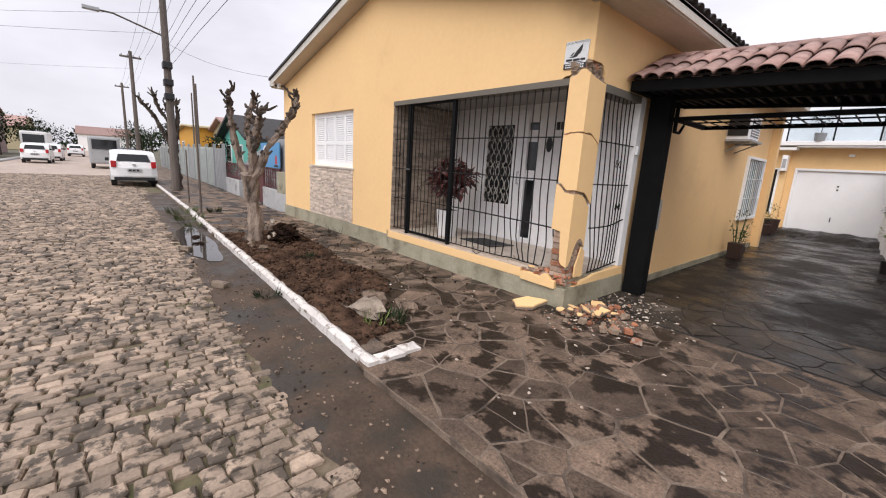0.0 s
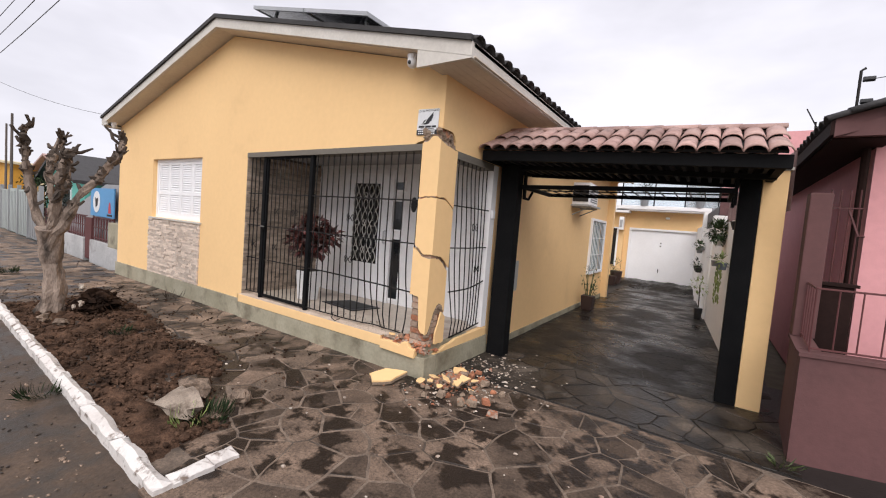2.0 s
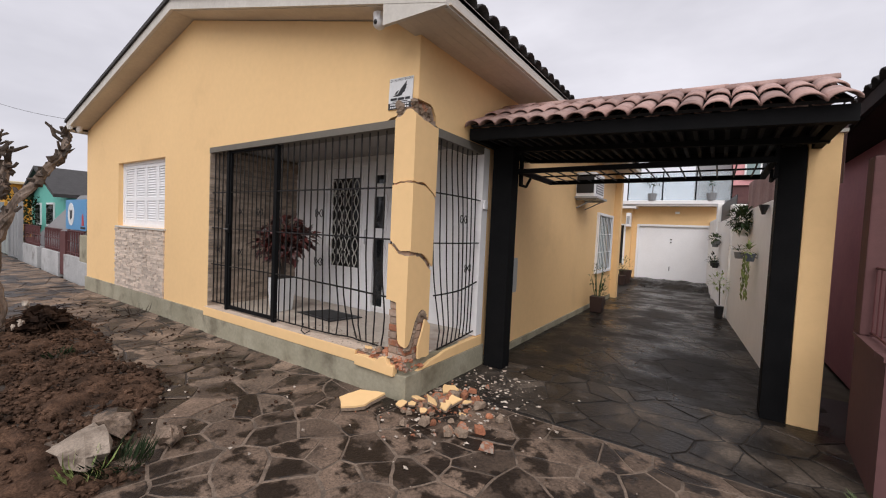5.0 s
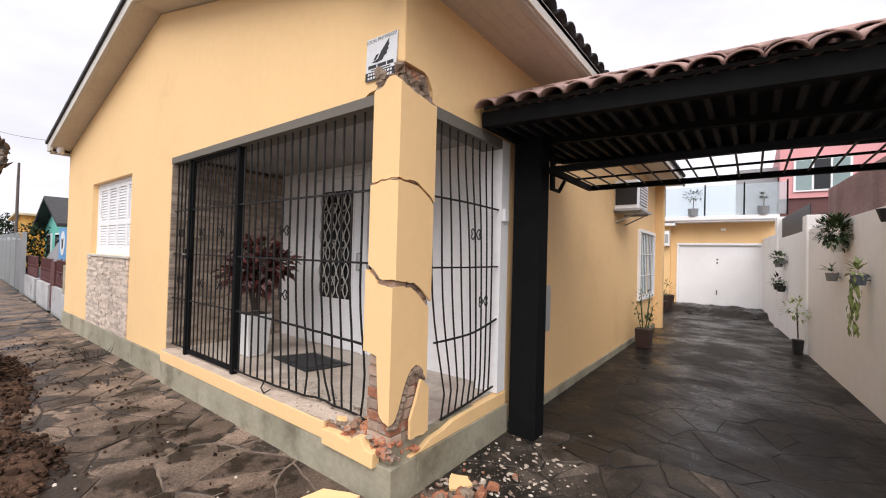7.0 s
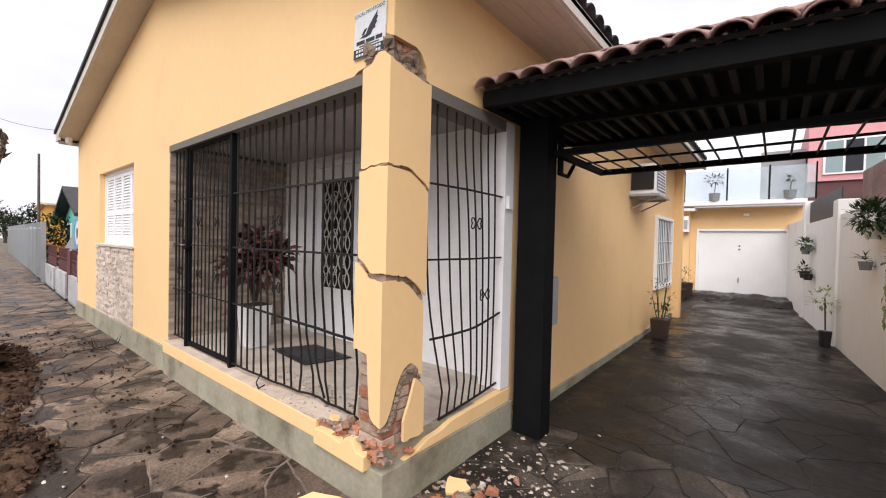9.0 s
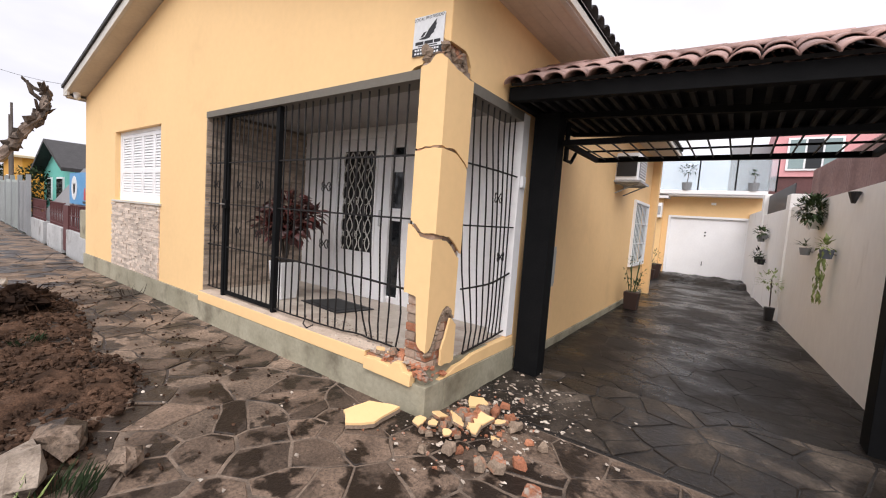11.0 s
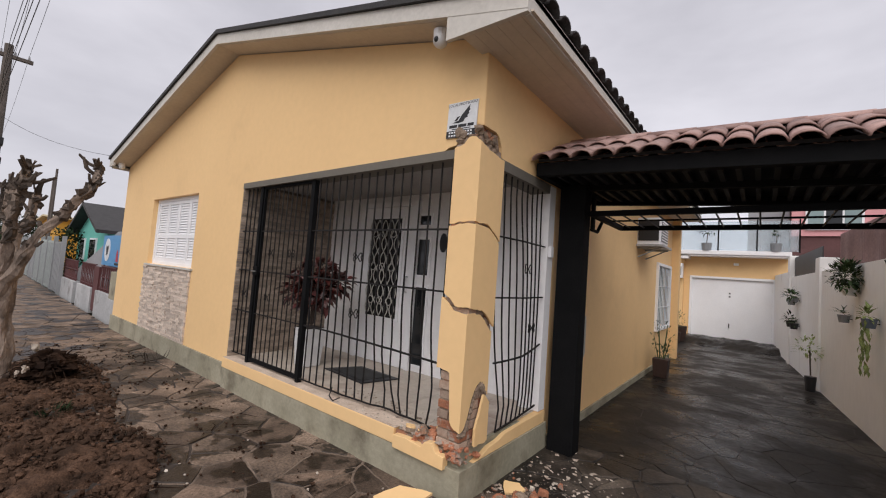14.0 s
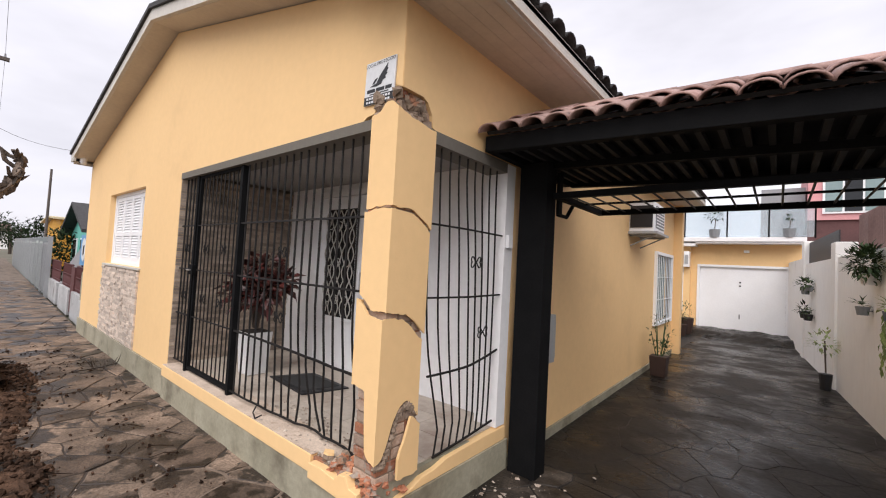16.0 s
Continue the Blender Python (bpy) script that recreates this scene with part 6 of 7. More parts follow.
for i in range(62):
    a, q = rr.uniform(-1.9, 1.2), abs(rr.gauss(0, 0.32))
    x, y = 0.30 + q * math.cos(a) * 1.1, 0.10 + q * math.sin(a) + 0.1
    if x < XR + 0.1 and y > -0.12:
        x = XR + 0.12 + rr.uniform(0, 0.2)
    chunk("brick_piece", (m_brick, m_rawmortar)[i % 3 != 0], "broken piece of brick and mortar below the column" if i % 3 else "orange broken brick piece below the column", "rubble", "fallen bricks", (x, y, 0.006 + 0.02 * rr.random()), rr.uniform(0.025, 0.075), (1, 0.7, 0.75), i, False, rr.uniform(0, 3))
for i, (x, y, zz) in enumerate(((-0.32, 0.02, 0.372), (-0.2, 0.03, 0.372), (-0.42, 0.0, 0.372), (-0.26, -0.02, 0.40), (-0.12, 0.04, 0.44), (-0.36, 0.09, 0.372))):
    chunk("plaster_chunk", (m_wall, m_rawmortar)[i % 2], "broken lump lying on the damaged sill", "rubble", "rubble on the sill", (x, y, zz), rr.uniform(0.035, 0.06), (1, 0.9, 0.9), i, i % 2 == 0, rr.uniform(0, 3))
m_crumb = material("white_plaster_crumb", (0.60, 0.54, 0.46), (0.22, 0.15, 0.11), 9, 0.9, grain=0.2, by_island=0.3)
crumbs = Build()
for i in range(800):
    x = 0.42 + rr.gauss(0, 0.34)
    y = 0.45 + rr.gauss(0, 0.45)
    if (x < XR + 0.06 and y > -0.06) or y < -1.0:
        continue
    crumbs.lump((x, y, 0.008), 0.003 + 0.022 * rr.random() ** 4, i * 0.7, (1, rr.uniform(0.5, 1), 0.4), 0.8, 3, 5)
for i in range(420):
    crumbs.lump((rr.uniform(-1.6, -0.2), rr.uniform(-0.04, 0.4), 0.376), 0.003 + 0.016 * rr.random() ** 3, i * 0.7, (1, 0.8, 0.5), 0.5, 3, 5)
for i in range(60):
    crumbs.lump((rr.uniform(-2.0, 2.5), rr.uniform(-2.4, -0.1), 0.008), rr.uniform(0.004, 0.02), i * 0.7, (1, 0.8, 0.5), 0.5, 3, 5)
grit = Build()
for i in range(900):
    gx = rr.uniform(-7, 2.5)
    gy = rr.uniform(mud_edge(gx) - 0.1, KERB_Y - 0.04)
    grit.lump((gx, gy, -0.058), rr.uniform(0.004, 0.018) * (2 if rr.random() < 0.05 else 1), i * 0.7, (1, 0.8, 0.5), 0.5, 3, 5)
tagged(grit.obj("gutter_grit", m_flagdry), "stone grit scattered in the gutter mud", "gravel", kind="stuff")
tagged(crumbs.obj("plaster_crumbs", m_crumb), "white plaster crumbs strewn over the wet paving", "rubble", kind="stuff")
brick_dust = Build()
for i in range(160):
    x, y = 0.3 + rr.gauss(0, 0.25), 0.12 + rr.gauss(0, 0.25)
    if not (x < XR + 0.06 and y > -0.06):
        brick_dust.lump((x, y, 0.008), rr.uniform(0.006, 0.02), i * 0.9, (1, 0.8, 0.6), 0.5, 3, 5)
tagged(brick_dust.obj("brick_crumbs", m_brick), "orange brick crumbs at the foot of the column", "rubble", kind="stuff")

debris = Build()
for i in range(70):
    x, y = rr.uniform(-8.0, -1.0), rr.uniform(-2.2, -0.25)
    for j in range(rr.randint(3, 8)):
        debris.lump((x + rr.gauss(0, 0.035), y + rr.gauss(0, 0.035), 0.012 + 0.012 * rr.random()), 0.004 + 0.018 * rr.random() ** 2, i * 0.6 + j, (1, 0.7, 0.6), 0.7, 3, 5)
    if rr.random() < 0.5:
        a = rr.uniform(0, 6.28)
        debris.tube([(x, y, 0.02), (x + 0.09 * math.cos(a), y + 0.09 * math.sin(a), 0.035), (x + 0.2 * math.cos(a + 0.3), y + 0.2 * math.sin(a + 0.3), 0.018)], [0.005, 0.004, 0.002], 4)
tagged(debris.obj("twig_debris", m_root), "dark wet twigs and root bits on the pavement", "debris", kind="stuff")

# stones, bricks and tufts in and beside the bed
for i, (x, y, r, sq) in enumerate(((-0.95, -2.1, 0.2, (1.3, 0.8, 0.42)), (-1.2, -1.85, 0.17, (1.3, 0.7, 0.4)), (-0.75, -1.66, 0.12, (0.9, 0.7, 0.6)), (-4.75, -2.3, 0.1, (1, 1, 0.6)), (-4.4, -2.2, 0.13, (1, 0.7, 0.4)))):
    b = Build().lump((0, 0, 0.03), r, i * 2.1 + 0.4, sq, 0.35, 5, 9)
    ob = b.obj("stone", m_flagdry if i else m_palestone)
    ob.location = (x, y, 0.055 if i < 2 else 0.035)
    tagged(ob, "rough grey field stone in the soil bed" if i else "pale flat stone beside the soil bed corner", "stone", "stones in the soil")
for x, y in ((-2.9, -3.02), (-5.3, -3.0)):
    bk = Build().box(-0.11, 0.11, -0.05, 0.05, 0, 0.07).obj("loose_brick", m_cobble, bevel=0.008)
    bk.location, bk.rotation_euler = (x, y, -0.068), (0, 0, 0.5)
    tagged(bk, "loose stone block lying in the gutter mud", "stone", "blocks in the gutter")


def tuft(x, y, z, r, n, mat=None, label="small tuft of weeds by the kerb", tall=1.0):
    b = Build()
    for i in range(n):
        a = rr.uniform(0, 6.28)
        q = r * math.sqrt(rr.random())
        d = Vector((math.cos(a) * 0.7, math.sin(a) * 0.7, rr.uniform(0.5, 1.4) * tall))
        b.leaf((x + q * math.cos(a), y + q * math.sin(a), z), d, r * rr.uniform(0.5, 1.1) * tall, 0.012, (math.sin(a), math.cos(a), 0.2))
    ob = b.obj("weed_tuft", mat or m_grass)
    return tagged(ob, label, "plant", "weeds")


tuft(-0.66, -1.98, 0.0, 0.16, 150, m_darkleaf, label="dark green weeds at the corner of the soil bed")
tuft(-0.68, -2.16, 0.02, 0.11, 26, m_paleleaf, "pale sprouting weed in the soil bed", 1.5)
tuft(-2.2, -2.75, -0.06, 0.14, 90, m_darkleaf, "dark wet weeds in the gutter")
tuft(-3.55, -1.7, 0.02, 0.13, 70, m_darkleaf, "dark weed clump on the soil")
tuft(-5.4, -0.25, 0.0, 0.13, 26, m_barkdark, "dry brown weed against the plinth", 1.6)
tuft(-7.6, -2.78, -0.06, 0.2, 110)
tuft(-8.6, -2.78, -0.06, 0.25, 130)
tuft(-9.8, -2.8, -0.06, 0.3, 130)
tuft(3.3, 0.62, 0.0, 0.1, 40, label="weeds at the foot of the maroon wall")
root = thing("root_clump", "dark uprooted root clump beside the tree", "roots")
rb = Build()
for i in range(150):
    q = Vector((rr.gauss(0, 1), rr.gauss(0, 1), abs(rr.gauss(0, 1)))).normalized() * rr.uniform(0.05, 0.24)
    rb.lump((-5.05 + q.x * 1.45, -1.45 + q.y, 0.03 + q.z * 1.35), rr.uniform(0.03, 0.085), i * 1.1, (1, 1, 0.8), 0.7, 4, 6)
rb.obj("earth", m_root, root)["kind"] = "stuff"
for i, (dx, dy, dz, q) in enumerate(((0.2, -0.24, 0.2, 0.035), (-0.24, -0.12, 0.36, 0.045), (0.05, -0.28, 0.12, 0.03))):
    Build().lump((-5.05 + dx, -1.45 + dy, dz), q, i * 2.7, (1, 0.8, 1.2), 0.5, 5, 8).obj("stone", m_crumb, root, "pale lump of mortar caught in the roots")
for i in range(24):
    a = rr.uniform(0, 6.28)
    p = Vector((-5.05, -1.45, 0.14))
    d = Vector((math.cos(a), math.sin(a), rr.uniform(-0.2, 1.0))).normalized()
    e1 = p + d * 0.24 + Vector((rr.uniform(-0.06, 0.06), rr.uniform(-0.06, 0.06), 0.03))
    e2 = e1 + Vector((d.x, d.y, d.z - 0.7)) * rr.uniform(0.06, 0.2) + Vector((rr.uniform(-0.05, 0.05), rr.uniform(-0.05, 0.05), 0))
    Build().tube([tuple(p + d * 0.05), tuple(e1), (e2.x, e2.y, max(0.01, e2.z))], [0.013, 0.007, 0.0025], 5).obj("root", m_root, root)
for dx, dy in ((-5.7, -3.0), (-6.4, -2.95)):
    b = Build()
    for i in range(14):
        b.lump((dx + rr.gauss(0, 0.06), dy + rr.gauss(0, 0.04), -0.045), rr.uniform(0.02, 0.04), i * 1.3, (1, 1, 0.7), 0.5, 3, 6)
    tagged(b.obj("debris_clump", m_root), "dark sodden debris lying in the puddle", "debris", "debris in the puddle")


# ---- pollarded trees ----
def pollard(name, base, mats, scale, seed, label):
    tr = random.Random(seed)
    t = thing(name, label, "tree", at=(0, 0, 0))
    bx0, by0, bz0 = base
    trunk = Build()
    pts, rad = [], []
    for i in range(19):
        q = i / 18
        pts.append((bx0 + 0.14 * scale * q + 0.035 * math.sin(q * 6), by0 + 0.04 * math.sin(q * 5), bz0 - 0.05 + 1.3 * scale * q))
        rad.append(scale * (0.128 - 0.026 * q + (0.07 * (1 - q * 6) if q < 0.16 else 0) + (0.05 * (q - 0.75) / 0.25 if q > 0.75 else 0)))
    trunk.tube(pts, rad, 28)

    def gnarl(b, amt):
        """Flutes, hollows and knots in bark."""
        out = []
        for v in b.v:
            v = Vector(v)
            w = Vector((noise.noise(v * 5), noise.noise(v * 5 + Vector((9, 0, 0))), 0.4 * noise.noise(v * 4)))
            f = Vector((v.x * 15, v.y * 15, v.z * 2.6))
            g = Vector((noise.noise(f), noise.noise(f + Vector((4, 7, 0))), 0.0))
            h = Vector((noise.noise(v * 34), noise.noise(v * 34 + Vector((3, 1, 8))), noise.noise(v * 31)))
            out.append(tuple(v + w * amt + g * amt * 1.0 + h * amt * 0.35))
        b.v = out
        return b

    gnarl(trunk, 0.04 * scale).obj("trunk", mats[0], t)
    top = Vector(pts[-1])
    for az, lean, ln in SPREAD[name]:
        d = Vector((math.cos(radians(az)) * lean, math.sin(radians(az)) * lean, 1)).normalized()
        limb = Build()
        p = top + Vector((0, 0, -0.28 * scale))
        lp, lr = [tuple(p)], [0.078 * scale]
        n = 16
        for i in range(n):
            kink = 0.34 if i % 4 == 3 else 0.12
            d = (d + Vector((tr.uniform(-kink, kink), tr.uniform(-kink, kink), 0.055))).normalized()
            p = p + d * (ln * scale / n)
            lp.append(tuple(p))
            lr.append(scale * (0.064 - 0.030 * (i + 1) / n + tr.uniform(-0.008, 0.014)))
        limb.tube(lp, lr, 12)
        lob = gnarl(limb, 0.034 * scale).obj("limb", mats[0], t)
        for i in range(6, n + 1):
            if i < n - 5 and i % 2:
                continue
            q = Vector(lp[i])
            knob = Build()
            knob.lump(tuple(q), scale * tr.uniform(0.03, 0.058), i * 1.7, (1, 1, 1.2), 0.7, 5, 8)
            for j in range(2 if i < n - 3 else 4):
                kd = Vector((tr.gauss(0, 1), tr.gauss(0, 1), tr.uniform(0.2, 1.8))).normalized()
                L = scale * tr.uniform(0.06, 0.2) * (1.3 if i > n - 2 else 0.8)
                mid = q + kd * L * 0.55
                e = mid + (kd + Vector((tr.uniform(-0.5, 0.5), tr.uniform(-0.5, 0.5), 0.6))).normalized() * L * 0.5
                knob.tube([tuple(q), tuple(mid), tuple(e)], [0.026 * scale, 0.021 * scale, 0.013 * scale], 6)
            gnarl(knob, 0.035 * scale).obj("knuckle", mats[1], lob)
    return t


SPREAD = {"pollarded_tree": ((190, 0.42, 1.75), (120, 0.2, 1.6), (-30, 0.1, 1.45), (20, 0.85, 1.9), (60, 0.4, 1.35)),
         "street_tree": ((170, 0.4, 2.0), (20, 0.45, 2.1), (-80, 0.3, 1.7), (95, 0.35, 1.8))}
pollard("pollarded_tree", (-5.35, -1.92, 0.0), (m_bark, m_barkdark), 1.0, 4, "bare pollarded street tree with knuckled grey limbs")
pollard("street_tree", (-17.5, -1.6, 0.0), (m_barkdark, m_barkdark), 1.25, 9, "dark bare pollarded tree farther along the pavement")


# ---- street furniture ----
def pole_at(x, y, h, r, label, cross=True, group="utility poles"):
    t = thing("utility_pole", label, "pole", group)
    Build().tube([(x, y, -0.1), (x, y, h)], [r, r * 0.7], 10).obj("shaft", m_pole, t)
    if cross:
        Build().box(x - 0.06, x + 0.06, y - 0.55, y + 0.55, h - 0.4, h - 0.3).obj("crossarm", m_pole, t)
        for j in range(4):
            Build().taper(x, y - 0.45 + j * 0.3, h - 0.3, h - 0.18, 0.035, 0.02, 8).obj("insulator", m_greywall, t)
    return t


up = pole_at(-16.4, -1.75, 7.6, 0.15, "weathered timber utility pole with a street lamp arm")
Build().tube([(-16.4, -1.8, 5.6), (-16.4, -3.2, 6.0), (-16.4, -3.6, 6.0)], 0.03, 6).obj("lamp_arm", m_pole, up)
Build().box(-16.5, -16.3, -4.0, -3.55, 5.95, 6.06).obj("lamp_head", m_metalgrey, up, bevel=0.02)
for z in (3.4, 3.9, 4.5):
    Build().box(-16.62, -16.18, -1.9, -1.6, z, z + 0.22).obj("cable_box", m_ink, up, bevel=0.02)
pole_at(-9.6, -1.95, 3.4, 0.03, "thin timber stake on the pavement", False, "timber stakes")
pole_at(-12.0, -1.9, 1.6, 0.025, "short sapling stake on the pavement", False, "timber stakes")
tuft(-9.6, -1.95, 0.0, 0.2, 160, m_darkleaf, "dark clump of grass round the stake")
pole_at(-26, 0.6, 5.4, 0.07, "slim concrete pole behind the fence", False)
pole_at(-31, -2.1, 7.4, 0.14, "distant timber utility pole")
pole_at(-29, 0.8, 5.2, 0.06, "thin grey pole behind the fence", False)
pole_at(-48, -2.1, 7.4, 0.14, "distant timber utility pole")


def cable(a, b, sag, label="black overhead cable between poles"):
    pts = [tuple(Vector(a).lerp(Vector(b), i / 16) - Vector((0, 0, sag * 4 * (i / 16) * (1 - i / 16)))) for i in range(17)]
    ob = Build().tube(pts, 0.0055, 4).obj("overhead_cable", m_cable)
    return tagged(ob, label, "cable", "overhead cables")


for j in range(4):
    y = -2.2 + j * 0.3
    cable((-16.4, y, 7.45), (14, y - 0.2, 8.0), 0.5)
    cable((-16.4, y, 7.45), (-31, y, 7.25), 0.3)
    cable((-31, y, 7.25), (-48, y, 7.25), 0.3)
for j in range(4):
    cable((-16.4, -1.8, 4.4 + 0.35 * j), (14, -2.3, 5.6 + 0.3 * j), 0.6)
cable((-16.4, -1.75, 6.4), (-36, -24, 6.6), 0.4)
cable((-16.4, -1.75, 5.7), (-30, -26, 5.6), 0.5)
cable((-16.4, -1.72, 5.4), (-8.2, 0.1, 3.5), 0.25)
cable((-31, -2.0, 6.4), (-50, -30, 6.4), 0.4)

# ---- neighbours along the pavement ----
nb = thing("front_garden_wall", "low worn block wall with a dark red lattice", "wall", at=(-0.8, 0, 0))
for i, (x0, x1) in enumerate(((-10.75, -9.2), (-13.3, -11.35), (-16.4, -13.9))):
    Build().box(x0, x1, 0.16, 0.32, -0.1, 0.56).obj("block_panel", m_greyblock, nb, bevel=0.012)
    for j in range(int((x1 - x0) / 0.11)):
        x = x0 + 0.05 + j * 0.11
        Build().tube([(x, 0.24, 0.55), (x + (0.05 if j % 2 else -0.05), 0.24, 0.85), (x, 0.24, 1.18)], 0.014, 4).obj("lattice_bar", m_maroonrail, nb)
    for z in (0.62, 0.9, 1.17):
        Build().box(x0, x1, 0.225, 0.255, z, z + 0.025).obj("lattice_rail", m_maroonrail, nb)
Build().box(-11.33, -10.77, 0.2, 0.24, 0.0, 1.15).obj("garden_gate", m_maroonrail, nb, "dark red garden gate")
pier = thing("concrete_pier", "grey concrete pier against the yellow house", "pier", at=(-0.8, 0, 0))
Build().box(-9.18, -8.4, 0.12, 0.34, -0.1, 0.5).obj("lower_block", m_greyblock, pier, bevel=0.012)
Build().box(-9.18, -8.4, 0.14, 0.32, 0.502, 1.12).obj("upper_block", m_plinth, pier, bevel=0.01)
ramp_w = thing("grey_annex", "grey sloping annex beside the yellow house", "annex", at=(-0.8, 0, 0))
Build().prism([(-16.3, -0.1), (-8.45, -0.1), (-8.45, 2.1), (-10.8, 2.1), (-16.3, 0.75)], "y", 0.5, 1.1).obj("wall", m_greywall, ramp_w)
ann = thing("grey_house", "small grey house with a flat roof and maroon door", "house", at=(-0.8, 0, 0))
Build().box(-11.6, -8.5, 3.25, 8.5, -0.1, 2.95).obj("wall", m_greywall, ann)
Build().box(-11.8, -8.42, 3.1, 8.6, 2.95, 3.05).obj("roof_edge", m_metalgrey, ann)
Build().box(-10.3, -9.5, 3.2, 3.24, 0.1, 2.1).obj("door", m_maroonrail, ann)
board = thing("banner", "blue banner with a round white badge on the lattice", "banner", at=(-0.8, 0, 0))
Build().box(-11.55, -9.60, 0.36, 0.39, 1.2, 1.98).obj("panel", m_blue, board)
Build().prism([(-11.00 + 0.3 * math.cos(a * math.pi / 12), 1.6 + 0.3 * math.sin(a * math.pi / 12)) for a in range(24)], "y", 0.352, 0.358).obj("badge", m_signwhite, board)
Build().prism([(-11.05, 1.45), (-10.90, 1.5), (-10.85, 1.72), (-10.97, 1.68), (-11.10, 1.72)], "y", 0.346, 0.351).obj("badge_mark", m_ink, board)
Build().prism([(-10.00, 1.32), (-9.80, 1.32), (-9.85, 1.55), (-9.90, 1.62), (-9.97, 1.55)], "y", 0.352, 0.358).obj("red_mark", m_redsign, board)
Build().box(-10.10, -9.70, 0.352, 0.358, 1.24, 1.29).obj("print_bar", m_ink, board)
for x in (-11.45, -9.70):
    Build().box(x - 0.02, x + 0.02, 0.395, 0.43, -0.1, 1.98).obj("post", m_maroonrail, board)
fence = thing("panel_fence", "pale grey-green sheet fence with posts", "fence")
for i in range(14):
    x = -17.0 - i * 1.9
    Build().box(x - 1.82, x, 0.10, 0.14, 0.0, 1.75 + 0.03 * (i % 3)).obj("panel", m_greenfence if i % 4 else m_metalgrey, fence)
    Build().box(x + 0.01, x + 0.07, 0.06, 0.18, -0.1, 1.95).obj("post", m_metalgrey, fence)
    for k in range(6):
        Build().box(x - 1.7 + k * 0.3, x - 1.67 + k * 0.3, 0.085, 0.099, 0.05, 1.7).obj("rib", m_metalgrey, fence)


def small_house(name, label, x0, x1, y0, y1, h, rise, wall_m, roof_m, windows=(), cat="house"):
    t = thing(name, label, cat)
    Build().box(x0, x1, y0, y1, -0.1, h).obj("wall", wall_m, t)
    xm = (x0 + x1) / 2
    Build().prism([(x0, h), (x1, h), (xm, h + rise)], "y", y0, y1).obj("gable", wall_m, t)
    for xe in (x0 - 0.35, x1 + 0.35):
        ze = h - rise * 0.35 / ((x1 - x0) / 2)
        Build().prism([(xm, h + rise + 0.02), (xe, ze + 0.02), (xe, ze + 0.14), (xm, h + rise + 0.14)], "y", y0 - 0.4, y1 + 0.3).obj("roof_slope", roof_m, t)
    for a, b, c, d in windows:
        w = Build().box(a, b, y0 - 0.05, y0 - 0.002, c, d).obj("window", m_shutter, t)
        Build().box(a + 0.07, b - 0.07, y0 - 0.06, y0 - 0.051, c + 0.07, d - 0.07).obj("pane", m_darkglass, w)
    return t


th = small_house("teal_house", "turquoise gabled house with a dark tiled roof", -22.3, -16.6, 1.2, 8, 2.25, 1.0, m_teal, m_rooftile, ((-21.4, -20.4, 1.1, 2.0), (-19.4, -18.2, 1.1, 2.0)))
Build().box(-16.59, -16.54, 2.4, 3.6, 1.1, 2.1).obj("window", m_shutter, th)
small_house("orange_house", "orange rendered house with a flat parapet", -46, -36, 2.0, 9, 3.4, 0.3, m_orange, m_cream, ((-44, -42.6, 1.2, 2.4),))
small_house("cream_house", "cream house with a tiled roof along the street", -37, -28, 3.2, 10, 2.9, 1.1, m_cream, m_terracotta, ((-35, -33.5, 1.1, 2.2),))
small_house("cream_house", "cream house with an orange tiled roof across the street", -56, -44, -20, -13, 2.9, 1.7, m_cream, m_terracotta)
small_house("brown_house", "brown two-storey house far across the street", -78, -66, -22, -14, 4.6, 1.6, m_corr, m_terracotta)
small_house("far_house", "pale far house at the end of the street", -120, -104, -26, -15, 4.0, 2.0, m_cream, m_terracotta)
small_house("far_house", "pale far house closing the street view", -150, -136, -9, 2, 4.0, 2.0, m_whitewall, m_terracotta)
hedge = thing("hedge", "dark clipped hedge behind the fence", "hedge")
hb = Build()
for i in range(900):
    hb.leaf((rr.uniform(-24, -20.5), rr.uniform(0.5, 1.3), rr.uniform(0.0, 2.4)), (rr.gauss(0, 1), rr.gauss(0, 1), rr.gauss(0.3, 1)), 0.2, 0.1)
hb.obj("leaves", m_darkleaf, hedge)


def leafy(x, y, h, r, label):
    t = thing("tree", label, "tree", "far trees")
    Build().tube([(x, y, -0.1), (x + 0.1, y, h * 0.45), (x, y, h * 0.75)], [0.2, 0.14, 0.06], 7).obj("trunk", m_barkdark, t)
    b = Build()
    for i in range(22):
        c = (x + rr.gauss(0, r * 0.5), y + rr.gauss(0, r * 0.5), h * 0.68 + rr.gauss(0, r * 0.32))
        foliage(b, c, r * 0.42, 34, 0.38, 0.2)
    b.obj("crown", m_darkleaf, t)


